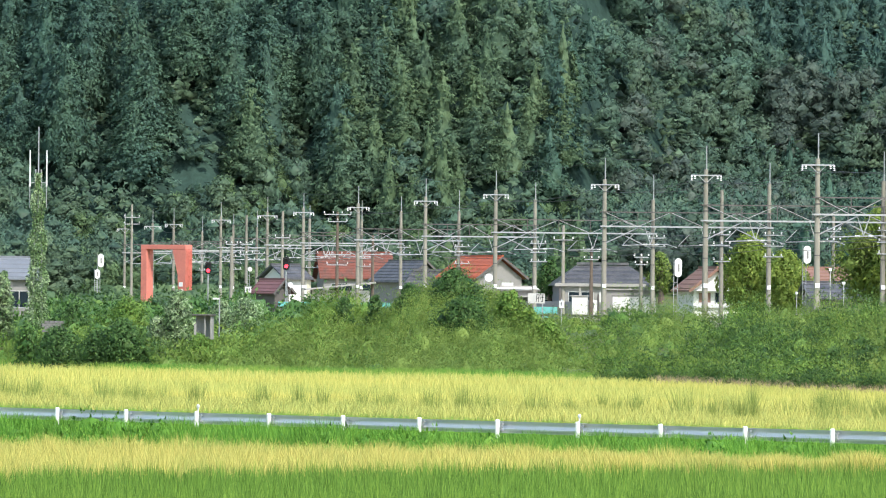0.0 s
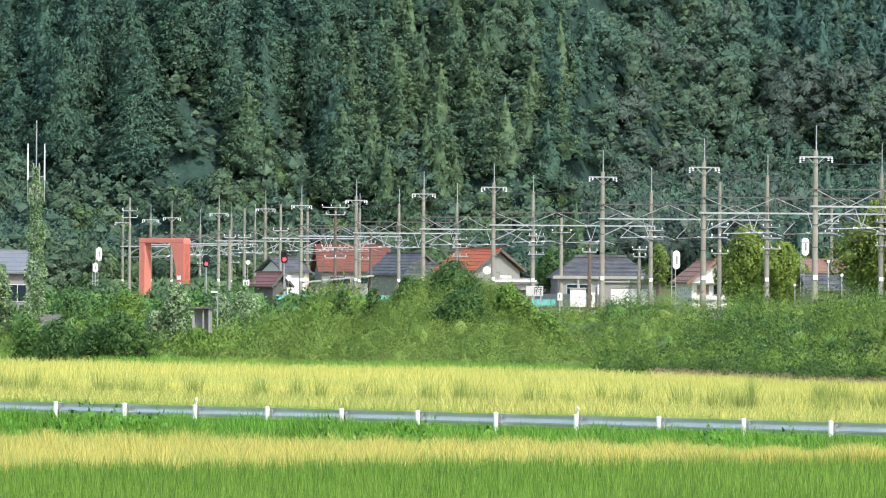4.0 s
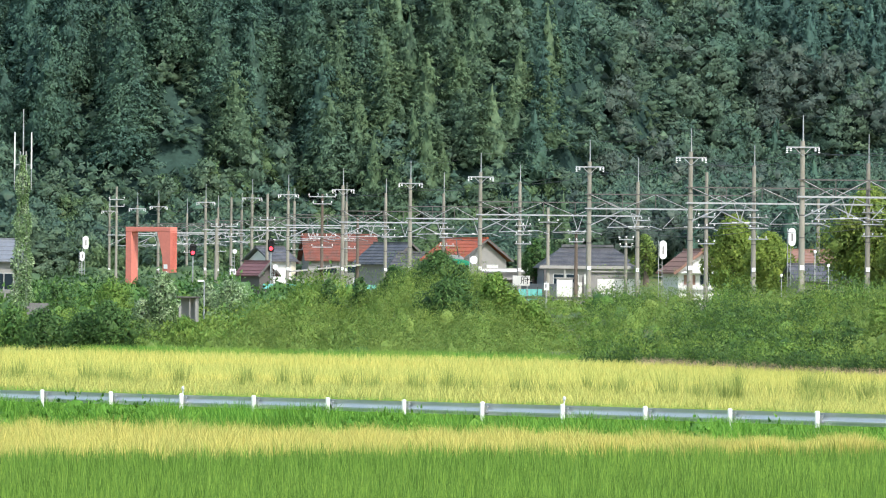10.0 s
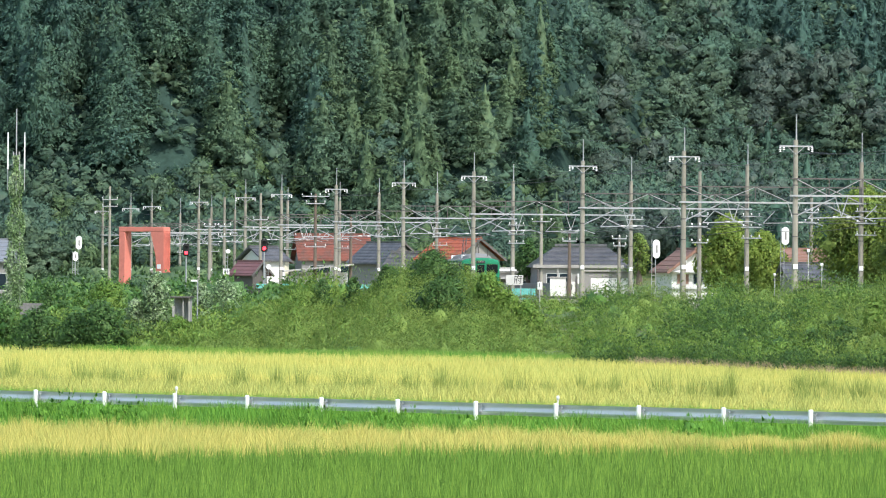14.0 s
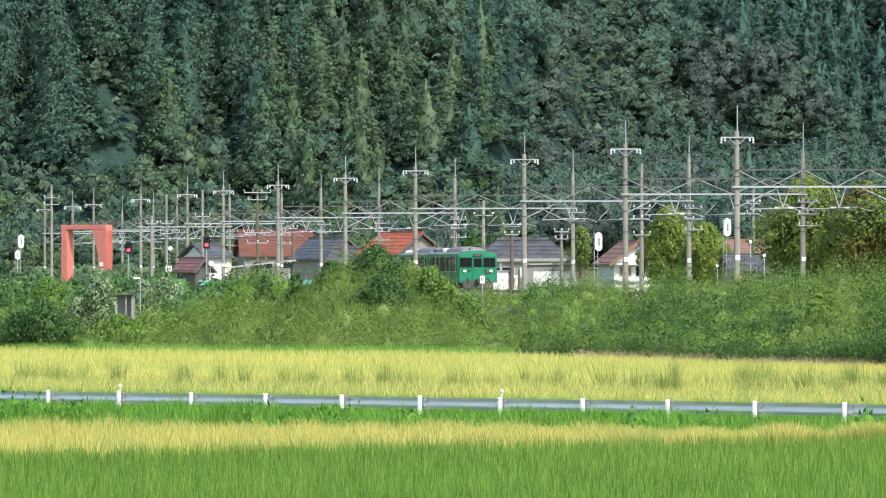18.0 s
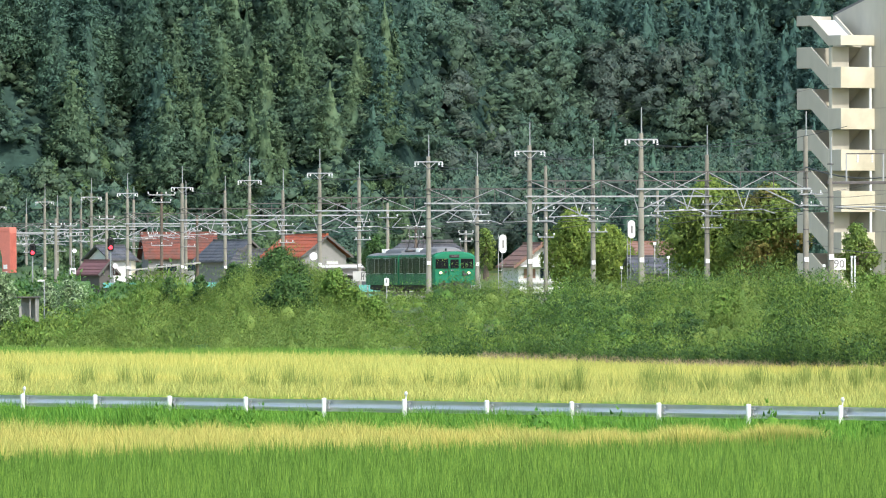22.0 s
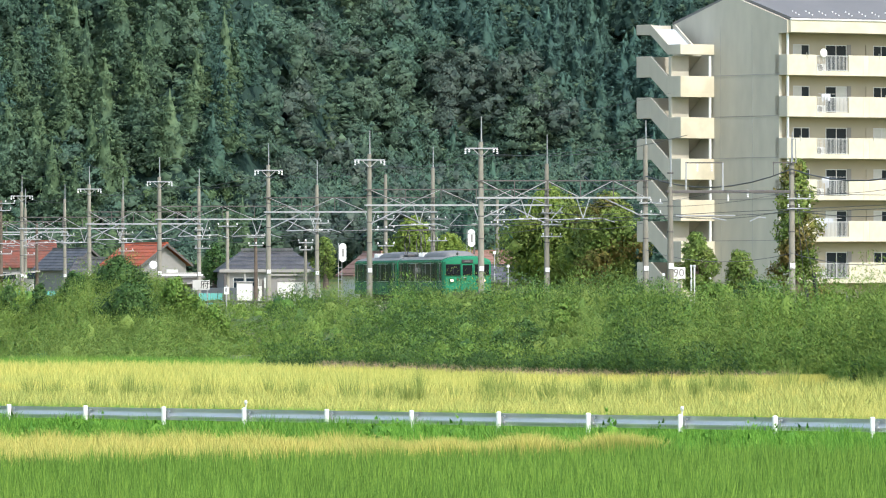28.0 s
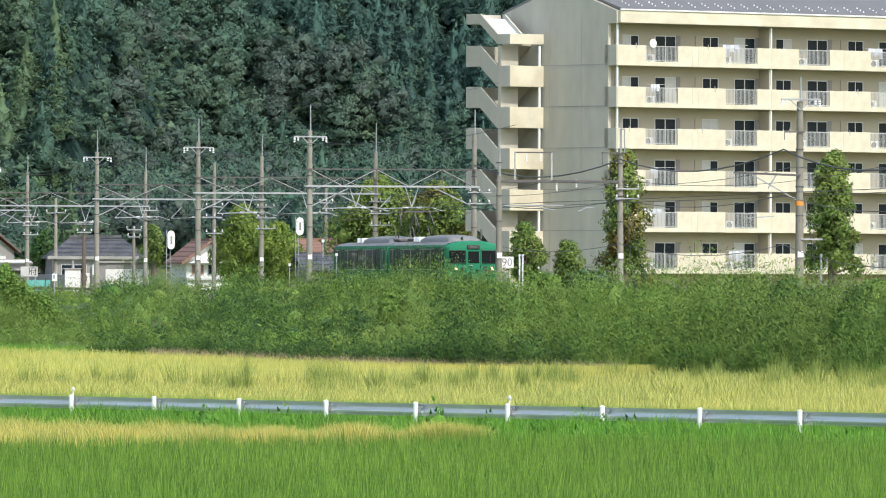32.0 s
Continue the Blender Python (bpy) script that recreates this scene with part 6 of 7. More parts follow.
# ---- houses ----
def house(b, d, width, depth, wall_h, roof_h, yaw, wall, roof, label, hip=0.0, base=2.3, eave=0.5, along=True, windows=(), gable=None):
    """A house with walls, pitched or hipped tiled roof with courses, and windows; width runs across the view."""
    p = site(b, d)
    g = thing("house", pose(p.x, p.y, base, 0, 0, yaw), label, "house", "village houses")
    w, e = width / 2, depth / 2
    bm = bmesh.new()
    box(bm, (-w, -e, -0.6), (w, e, wall_h))
    if not hip:
        if along:
            prism(bm, [(-e, wall_h), (e, wall_h), (0, wall_h + roof_h * 0.93)], -w, w, "x")
        else:
            prism(bm, [(-w, wall_h), (w, wall_h), (0, wall_h + roof_h * 0.93)], -e, e, "y")
    part("wall", bm, wall, g)
    W, E = w + eave, e + eave
    bm = bmesh.new()
    zt, zb = wall_h + roof_h, wall_h - 0.12
    if hip:
        lo = [bm.verts.new(v) for v in ((-W, -E, zb), (W, -E, zb), (W, E, zb), (-W, E, zb))]
        hi = [bm.verts.new((-W * (1 - hip), 0, zt)), bm.verts.new((W * (1 - hip), 0, zt))]
        for f in ((lo[0], lo[1], hi[1], hi[0]), (lo[1], lo[2], hi[1]), (lo[2], lo[3], hi[0], hi[1]), (lo[3], lo[0], hi[0]), (lo[3], lo[2], lo[1], lo[0])):
            bm.faces.new(f)
    elif along:
        prism(bm, [(-E, zb), (0, zt), (E, zb), (E, zb + 0.14), (0, zt + 0.16), (-E, zb + 0.14)], -W, W, "x")
    else:
        prism(bm, [(-W, zb), (0, zt), (W, zb), (W, zb + 0.14), (0, zt + 0.16), (-W, zb + 0.14)], -E, E, "y")
    r = part("roof", bm, roof, g)
    # raised tile courses on the slope that faces the fields
    n = max(4, int(roof_h / 0.30))
    for i in range(n):
        t = (i + 0.3) / n
        for sx in ((-1,) if along or hip else (-1, 1)):
            bm = bmesh.new()
            z = zb + 0.15 + (zt - zb) * t
            if along or hip:
                half = W * (1 - hip * t) if hip else W
                bar(bm, (-half, -E * (1 - t), z), (half, -E * (1 - t), z), 0.06, 0.07)
            else:
                bar(bm, (sx * W * (1 - t), -E, z), (sx * W * (1 - t), E, z), 0.06, 0.07)
            part("tile_course", bm, roof, r)
    bm = bmesh.new()
    if along or hip:
        bar(bm, (-W * (1 - hip), 0, zt + 0.14), (W * (1 - hip), 0, zt + 0.14), 0.28, 0.22)
    else:
        bar(bm, (0, -E, zt + 0.14), (0, E, zt + 0.14), 0.28, 0.22)
    part("ridge", bm, roof, r)
    if not along and not hip:
        bm = bmesh.new()
        for sx in (-1, 1):
            bar(bm, (sx * W, -E - 0.02, zb), (0, -E - 0.02, zt), 0.06, 0.20)
        part("barge_board", bm, M_DARK if gable is None else gable, g)
    for x0, x1, z0, z1, kind in windows:
        bm = bmesh.new()
        m = kind if kind is not None else M_GLASS
        box(bm, (x0, -e - 0.03, z0), (x1, -e + 0.05, z1))
        wd = part("window", bm, m, g)
        bm = bmesh.new()
        for a, b2, c, d2 in ((x0 - .05, x1 + .05, z1, z1 + .06), (x0 - .05, x1 + .05, z0 - .06, z0), (x0 - .06, x0, z0, z1), (x1, x1 + .06, z0, z1), ((x0 + x1) / 2 - .03, (x0 + x1) / 2 + .03, z0, z1)):
            box(bm, (a, -e - 0.06, c), (b2, -e + 0.04, d2))
        part("window_frame", bm, M_FRAME, wd)
    return g


house(-158, 925, 7.6, 6.0, 4.3, 2.75, 8, M_GREYWALL, M_REDTILE, "house with a large red-brown tiled roof", base=2.2, windows=((-2.9, -0.6, 1.4, 3.6, None), (0.6, 2.9, 1.4, 3.6, None)))
house(-262, 880, 2.8, 4.0, 3.9, 1.5, 10, M_CREAM, M_REDTILE, "small annexe with a red tiled lean roof", base=2.2, along=False)
house(-62, 905, 5.0, 6.5, 3.9, 2.2, 34, M_GREYWALL, M_TILE, "house with a dark grey tiled gable roof and pale walls", base=2.2, along=False, windows=((0.2, 1.6, 2.2, 3.4, None),))
house(-16, 850, 6.5, 5.0, 3.2, 1.7, 6, M_GREYWALL, M_TILE, "low house with a weathered dark tiled roof", base=2.2, hip=0.4)
house(68, 815, 5.4, 6.0, 4.1, 2.0, 36, M_GREYWALL, M_ORANGETILE, "grey-walled house with an orange-red gable roof", base=2.3, along=False, windows=((0.3, 1.6, 2.4, 3.6, M_PLASTER),))
office = house(140, 765, 4.4, 4.0, 2.9, 0.12, 4, M_GREYWALL, M_CONC, "low flat-roofed station office with a white fascia", base=2.3, eave=0.3, windows=((-1.9, -0.4, 0.9, 2.0, None), (0.8, 2.4, 0.9, 2.0, None)))
bm = bmesh.new()
box(bm, (-2.75, -2.42, 2.93), (2.55, -2.32, 3.12), 0.01)
part("fascia", bm, M_WHITE, office, "thin white fascia board")
bm = bmesh.new()
box(bm, (-2.75, -3.3, 2.2), (2.3, -2.0, 2.28), 0.01)
part("awning", bm, M_CONC, office)
house(282, 742, 8.4, 6.0, 3.30, 1.75, 6, M_GREYWALL, M_TILE, "house with a dark glazed hipped tile roof", base=2.4, hip=0.5, windows=((-3.4, -1.2, 1.2, 2.6, None), (-0.6, 0.8, 1.5, 2.6, M_PLASTER), (1.4, 3.4, 1.2, 2.6, None)))
gabled = house(470, 682, 3.9, 5.0, 3.0, 1.75, 13, M_PLASTER, M_BROWNTILE, "white-walled house with a brown tiled gable roof", base=2.2, along=False, gable=M_BROWNTILE, windows=((-1.5, -0.5, 2.0, 2.8, M_BROWNTILE), (-0.1, 1.5, 2.0, 2.8, None)))
bm = bmesh.new()
prism(bm, [(-1.9, 2.95), (1.9, 2.95), (0, 3.5)], -3.2, -2.55, "y")
part("awning", bm, M_WHITE, gabled, "white gabled awning")
bm = bmesh.new()
box(bm, (-2.0, -2.75, 1.55), (2.0, -2.55, 1.72), 0.01)
part("balcony_rail", bm, M_FRAME, gabled)
house(690, 625, 3.8, 5.0, 2.2, 1.1, 8, M_GREYWALL, M_TILE, "low building with a blue-black roof behind the trees", base=2.4)
house(660, 655, 4.0, 4.0, 3.6, 0.9, 8, M_GREYWALL, M_BROWNTILE, "building with a brown eaves band behind the trees", base=2.4)
house(-800, 720, 7.0, 6.0, 3.4, 1.75, 8, M_GREYWALL, M_SLATE, "grey house with a blue-grey tiled roof by the woods", base=2.3, windows=((1.4, 3.0, 0.9, 2.3, None), (0.2, 1.0, 1.6, 2.3, M_PLASTER)))
house(-302, 800, 1.7, 3.0, 2.5, 1.2, 38, M_DARK, M_MAROON, "dark shed with a maroon roof beside a signal", base=2.2, along=False)
house(-280, 840, 2.6, 4.0, 4.0, 1.3, 36, M_PLASTER, M_TILE, "white house end among the poles", base=2.2)


def simple(name, parts, at, yaw, label, category, group=""):
    """A thing of several boxes: (part name, corner, corner, material)."""
    g = thing(name, pose(at.x, at.y, at.z, 0, 0, yaw), label, category, group)
    for nm, a, b, m in parts:
        bm = bmesh.new()
        box(bm, a, b, 0.015)
        part(nm, bm, m, g)
    return g


# the platform beyond the tracks
bm = bmesh.new()
prism(bm, [(11.0, 2.3), (11.0, 4.15), (14.2, 4.15), (14.2, 2.3)], 190, 340, "x")
o = part("platform", bm, M_CONC)
o.matrix_world = Matrix.Translation(TRACK) @ Matrix.Rotation(math.atan2(AWAY.y, AWAY.x), 4, 'Z') @ Matrix.Scale(-1, 4, (0, 1, 0))
tagged(o, "worn concrete station platform behind the tracks", "platform", kind="structure")

# lean-to platform shelter, station hut walls, canopy
p = site(-190, 800, -20)
g = simple("platform_shelter", [("back_wall", (-2.4, 0.9, 0), (3.4, 1.1, 2.0), M_PLASTER), ("post", (-2.5, -0.8, 0), (-2.35, -0.65, 2.0), M_DARK), ("post", (1.2, -0.8, 0), (1.35, -0.65, 2.3), M_DARK), ("bench", (-2, 0.3, 0.4), (2.4, 0.8, 0.48), M_DARK)],
           Vector((p.x, p.y, 3.0)), 6, "lean-to platform shelter with a sloping grey roof", "shelter")
bm = bmesh.new()
prism(bm, [(-3.0, 2.0), (3.8, 2.72), (3.8, 2.86), (-3.0, 2.14)], -1.2, 1.3, "y")
part("roof", bm, M_CONC, g)
p = site(276, 690, -40)
simple("station_annexe", [("white_wall", (0.15, 0, -0.6), (1.5, 0.2, 2.4), M_PLASTER), ("side_wall", (1.5, 0.1, -0.6), (2.3, 0.25, 2.1), M_PLASTER), ("grey_wall", (3.1, 0.6, -0.3), (3.65, 0.8, 2.95), M_GREYWALL), ("white_wall", (3.65, 0.62, -0.3), (6.0, 0.8, 2.44), M_PLASTER),
                           ("grey_band", (3.65, 0.58, 2.44), (7.3, 0.8, 2.95), M_GREYWALL), ("end_wall", (6.0, 0.64, -0.3), (7.3, 0.8, 2.44), M_PLASTER), ("flat_roof", (3.0, 0.4, 2.95), (7.5, 2.8, 3.08), M_CONC), ("flat_roof", (0.05, -0.1, 2.4), (1.6, 1.5, 2.5), M_CONC),
                           ("notice", (1.6, 0.02, 1.4), (2.0, 0.09, 1.9), M_TILE), ("corner_post", (2.3, 0, -0.6), (2.45, 0.15, 2.6), M_DARK)],
       Vector((p.x - 2.4, p.y, 2.2)), 6, "white and grey walls of a small station annexe", "hut")
p = site(280, 700)
simple("platform_canopy", [("beam", (-4.0, -0.1, 2.85), (3.8, 0.25, 3.12), M_CONC), ("post", (-3.6, 0, 0), (-3.45, 0.15, 2.85), M_DARK), ("post", (-1.9, 0, 0), (-1.75, 0.15, 2.85), M_CONC), ("post", (2.4, 0, 0), (2.55, 0.15, 2.85), M_CONC)],
       Vector((p.x, p.y, 2.6)), 6, "long grey platform canopy on thin posts", "canopy")
p = site(182, 694, -30)
g = thing("fence", pose(p.x, p.y, 2.55, 0, 0, 6), "turquoise corrugated sheet fence at the platform end", "fence")
for i in range(10):
    bm = bmesh.new()
    box(bm, (-1.0 + 0.2 * i, -0.02 - 0.02 * (i % 2), -0.4), (-0.82 + 0.2 * i, 0.02, 1.15))
    part("sheet", bm, M_TEAL, g)
bm = bmesh.new()
rod(bm, (0.6, -0.1, -0.4), (0.6, -0.1, 1.3), 0.03)
part("post", bm, M_DARK, g)
p = site(-200, 790)
g = thing("fence", pose(p.x, p.y, 3.42, 0, 0, 8), "long turquoise fence along the platform", "fence")
for i in range(22):
    bm = bmesh.new()
    box(bm, (-5 + 0.5 * i, -0.02 - 0.02 * (i % 2), 0), (-4.55 + 0.5 * i, 0.02, 0.45))
    part("sheet", bm, M_TEAL, g)


def writing(body, size, m, parent, material, name="writing"):
    c = bpy.data.curves.new(name, 'FONT')
    c.body, c.size, c.extrude, c.align_x, c.align_y = body, size, 0.004, 'CENTER', 'CENTER'
    c.materials.append(material)
    o = new(name, c)
    o.parent = parent
    o.matrix_basis = m
    return o


p = site(171, 692, 0)
g = simple("station_sign", [("board", (-1.0, -0.03, -0.42), (0.45, 0.03, 0.42), M_CURTAIN), ("post", (-0.9, 0.03, -2.6), (-0.8, 0.12, 0.4), M_STEEL), ("post", (0.2, 0.03, -2.6), (0.3, 0.12, 0.4), M_STEEL)],
           Vector((p.x, p.y, p.z)), 6, "pale station name board with dark characters", "sign")
writing("府", 0.78, pose(0.02, -0.04, 0, 90, 0, 0), g, M_BLACK)
p = site(210, 598, -10)
simple("notice_board", [("board", (-0.17, -0.03, -0.27), (0.17, 0.03, 0.27), M_WHITE), ("post", (-0.04, 0.03, -2.2), (0.04, 0.1, 0.38), M_STEEL), ("writing_bar", (-0.08, -0.035, -0.1), (0.0, -0.028, 0.2), M_TILE)],
       p, 6, "small white notice board on a post", "sign")
p = site(1012, 449, 19)
g = simple("speed_sign", [("board", (-0.36, -0.02, -0.32), (0.36, 0.02, 0.32), M_WHITE), ("post", (-0.03, 0.02, -2.2), (0.03, 0.08, 0.3), M_STEEL)], p, 4,
           "square white speed board with grey numerals", "sign")
writing("90", 0.60, pose(0, -0.03, 0.0, 90, 0, 0), g, M_GREYWALL)
p = site(-345, 800, 11)
simple("speed_sign", [("board", (-0.30, -0.02, -0.28), (0.30, 0.02, 0.28), M_WHITE), ("post", (-0.03, 0.02, -1.8), (0.03, 0.08, 0.3), M_STEEL), ("writing_bar", (-0.18, -0.03, -0.12), (-0.02, -0.02, 0.12), M_TILE), ("writing_bar", (0.04, -0.03, -0.12), (0.2, -0.02, 0.12), M_TILE)],
       p, 6, "small white speed board among the poles", "sign")


def signal(b, d, lift):
    p = site(b, d, lift)
    g = thing("colour_light_signal", pose(p.x, p.y, p.z, 0, 0, 4), "black hooded signal showing red on a grey post", "signal", "signals")
    bm = bmesh.new()
    box(bm, (-0.30, 0.0, -0.45), (0.30, 0.14, 0.75), 0.12)
    part("backboard", bm, M_BLACK, g)
    for z, m, n in ((-0.12, M_RED, "red_lens"), (0.40, M_BLACK, "dark_lens")):
        bm = bmesh.new()
        rod(bm, (0, -0.03, z), (0, 0.02, z), 0.17, seg=16)
        part(n, bm, m, g)
        bm = bmesh.new()
        for a in range(0, 181, 20):
            c, s = math.cos(radians(a)), math.sin(radians(a))
            box(bm, (c * 0.2 - 0.03, -0.35, z + s * 0.2 - 0.015), (c * 0.2 + 0.03, 0.0, z + s * 0.2 + 0.015))
        part("hood", bm, M_BLACK, g)
    bm = bmesh.new()
    rod(bm, (0, 0.2, -3.4), (0, 0.2, 0.8), 0.07)
    part("post", bm, M_STEEL, g)


signal(-416, 800, 46)
signal(-278, 760, 55)


def mirror(b, d, lift, w, h, label, post=2.5, round_=False):
    """White oval board on a latticed post."""
    p = site(b, d, lift)
    g = thing("oval_board", pose(p.x, p.y, p.z, 0, 0, 4), label, "trackside board")
    bm = bmesh.new()
    n = 28
    out = []
    for i in range(n):
        a = 2 * math.pi * i / n
        if round_:
            out.append((w / 2 * math.cos(a), h / 2 * math.sin(a)))
        else:
            out.append((w / 2 * math.cos(a), w / 2 * math.sin(a) + (h - w) / 2 * (1 if math.sin(a) > 0 else -1)))
    prism(bm, out, -0.04, 0.04, "y")
    part("board", bm, M_WHITE, g)
    if not round_:
        bm = bmesh.new()
        box(bm, (-w * 0.10, -0.055, -h * 0.22), (w * 0.16, -0.042, h * 0.20), 0.004)
        part("slot", bm, M_GREYWALL, g)
    bm = bmesh.new()
    for x in (-0.12, 0.12):
        bar(bm, (x - w * 0.35, 0.1, -h / 2 - post), (x - w * 0.35, 0.1, h / 2), 0.04, 0.04)
    part("post", bm, M_STEEL, g)
    for i in range(6):
        bm = bmesh.new()
        z = -h / 2 - post * (i + 1) / 6.5
        bar(bm, (-0.12 - w * 0.35, 0.1, z), (0.12 - w * 0.35, 0.1, z), 0.03, 0.03)
        part("rung", bm, M_STEEL, g)


mirror(416, 548, 57, 0.48, 1.24, "tall white oval board on a ladder post")
mirror(644, 600, 82, 0.54, 1.3, "tall white oval board beside a line pole", 3.0)
mirror(-606, 800, 60, 0.55, 1.3, "white oval board above rough grass")
mirror(-612, 790, 36, 0.45, 0.9, "smaller white oval board above rough grass", 1.2)
mirror(81, 705, 36, 0.68, 0.68, "round white board behind the mound", 2.0, True)
mirror(-342, 790, 47, 0.42, 0.42, "round white disc on a pole", 2.5, True)
mirror(-270, 770, 20, 0.45, 0.5, "round white lamp on a post", 1.4, True)


# orange-red portal frame by the line
p = site(-490, 960)
g = thing("portal_frame", pose(p.x, p.y, 2.6, 0, 0, -38), "faded orange-red steel portal frame with thick legs", "portal frame")
for nm, a, b in (("leg", (-3.4, -0.6, -0.4), (-2.5, 0.6, 7.1)), ("crossbeam", (-3.4, -0.62, 7.1), (3.4, 0.62, 7.65))):
    bm = bmesh.new()
    box(bm, a, b, 0.04)
    part(nm, bm, M_ORANGE, g)
bm = bmesh.new()
prism(bm, [(1.4, 7.1), (3.4, 7.1), (3.4, -0.4), (2.4, -0.4), (2.2, 4.2)], -0.6, 0.6, "y")
part("leg", bm, M_ORANGE, g)
for i in range(7):
    bm = bmesh.new()
    x = 3.42
    box(bm, (x, -0.55 + i * 0.16, -0.2), (x + 0.06, -0.50 + i * 0.16, 7.0))
    part("rib", bm, M_ORANGE, g)
for i in range(3):
    bm = bmesh.new()
    box(bm, (2.45, -0.66, 1.2 + i * 0.8), (3.0, -0.61, 1.7 + i * 0.8))
    part("writing_bar", bm, M_WHITE, g, "pale bar of writing")


# poles nearer the flats, with their single dark beam
def near_poles():
    a = by_rail(-64.0, 0)
    b = by_rail(-64.0, 6.75)
    g = concrete_pole(pose(a.x, a.y, 0, 0, 0, LINE_YAW), 9.7, 11.9, arm=False, r=0.20, label="stout grey concrete line pole carrying a dark beam")
    g = concrete_pole(pose(b.x, b.y, 0, 0, 0, LINE_YAW), 11.0, 12.7, arm=False, r=0.20, label="concrete line pole with small arms and guy wires")
    arms_on(g, (9.0, 8.45), 1.3, 0.35)
    for nm, p0, p1, w in (("guy_sleeve", (0.95, -0.3, 2.6), (0.65, -0.3, 4.55), 0.11), ("guy_sleeve", (1.4, -0.3, 3.0), (1.15, -0.3, 4.95), 0.11), ("guy_sleeve", (-0.35, -0.3, 2.4), (-0.25, -0.3, 4.35), 0.10)):
        bm = bmesh.new()
        rod(bm, p0, p1, w)
        part(nm, bm, M_BLACK, g, "black plastic guy sleeve")
    for x0, z0, x1, z1 in ((0.65, 4.5, 0.1, 10.6), (1.15, 4.9, 0.1, 9.6)):
        bm = bmesh.new()
        rod(bm, (x0, -0.1, z0), (x1, -0.1, z1), 0.015, seg=5)
        part("guy_wire", bm, M_WIRE, g)
    bm = bmesh.new()
    bar(bm, (-1.1, -0.2, 11.0), (0.15, -0.2, 11.0), 0.07, 0.07)
    part("dark_arm", bm, M_DARK, g)
    bm = bmesh.new()
    bar(bm, (-1.05, -0.2, 10.3), (-1.05, -0.2, 11.0), 0.03, 0.03)
    part("dropper", bm, M_DARK, g)
    bm = bmesh.new()
    for r in (0.0, 0.25):
        rod(bm, (-0.06 + r, -0.22, 11.0), (-0.06 + r, -0.22, 12.3), 0.035, seg=6)
    rod(bm, (-0.06, -0.22, 12.3), (0.19, -0.22, 12.3), 0.035, seg=6)
    part("cable_loop", bm, M_STEEL, g)
    p = by_rail(-64.0, 0)
    g = thing("beam_portal", pose(p.x, p.y, 0, 0, 0, LINE_YAW), "dark steel beam over the track with a raised frame", "portal beam", "portal beams")
    bm = bmesh.new()
    box(bm, (-0.2, -0.12, 9.34), (6.9, 0.12, 9.50), 0.02)
    part("beam", bm, M_DARK, g)
    bm = bmesh.new()
    bar(bm, (0.85, 0, 11.0), (2.95, 0, 11.0), 0.07, 0.07)
    part("top_bar", bm, M_DARK, g)
    for x in (0.88, 2.92):
        bm = bmesh.new()
        bar(bm, (x, 0, 9.5), (x, 0, 11.0), 0.08, 0.08)
        part("upright", bm, M_STEEL, g)
    for x, z in ((1.5, 10.9), (2.3, 10.9), (3.2, 9.3), (4.3, 9.5)):
        bm = bmesh.new()
        insulator(bm, (x, 0, z), 0.075, 4, 0.11)
        part("insulator", bm, M_PORC, g)
    for pts in (((0.3, 8.1), (3.6, 8.12)), ((2.3, 8.0), (3.1, 7.85)), ((4.4, 7.8), (4.9, 8.02)), ((4.9, 8.02), (5.3, 7.98))):
        bm = bmesh.new()
        rod(bm, (pts[0][0], 0, pts[0][1]), (pts[1][0], 0, pts[1][1]), 0.035, seg=6)
        part("registration_arm", bm, M_STEEL, g)
    # tall pole before the right-hand trees
    p = site(1533, 396)
    g = concrete_pole(pose(p.x, p.y, 0, 0, 0, LINE_YAW), 12.75, 13.95, arm=True, r=0.225, label="tall stout concrete pole with an orange band", long_arm=1.95)
    bm = bmesh.new()
    rod(bm, (0, 0, 7.72), (0, 0, 7.95), 0.20, seg=14)
    part("orange_band", bm, M_ORANGEBAND, g)
    for pts, m, w in ((((-3.3, -0.2, 9.30), (0, -0.2, 9.18)), M_DARK, 0.10), (((-2.4, -0.2, 9.2), (-0.2, -0.2, 8.0)), M_STEEL, 0.06), (((-1.2, -0.2, 9.2), (-1.6, -0.2, 8.55)), M_STEEL, 0.06),
                      (((-0.8, -0.2, 11.28), (0.2, -0.2, 11.28)), M_DARK, 0.07), (((-0.8, -0.2, 10.9), (-0.8, -0.2, 11.28)), M_DARK, 0.03), (((-2.8, -0.2, 7.1), (-1.3, -0.2, 7.2)), M_STEEL, 0.05), (((0.05, -0.2, 6.1), (1.1, -0.2, 6.1)), M_STEEL, 0.07)):
        bm = bmesh.new()
        bar(bm, pts[0], pts[1], w, w)
        part("bracket", bm, m, g)
    bm = bmesh.new()
    rod(bm, (1.15, -0.1, 2.2), (0.9, -0.1, 3.9), 0.10)
    part("guy_sleeve", bm, M_BLACK, g, "black plastic guy sleeve")
    bm = bmesh.new()
    rod(bm, (1.0, -0.1, 3.6), (0.1, -0.1, 8.6), 0.015, seg=5)
    part("guy_wire", bm, M_WIRE, g)
    bm = bmesh.new()
    rod(bm, (1.05, -0.1, 3.9), (1.05, -0.1, 5.4), 0.05)
    part("pipe", bm, M_STEEL, g)


near_poles()

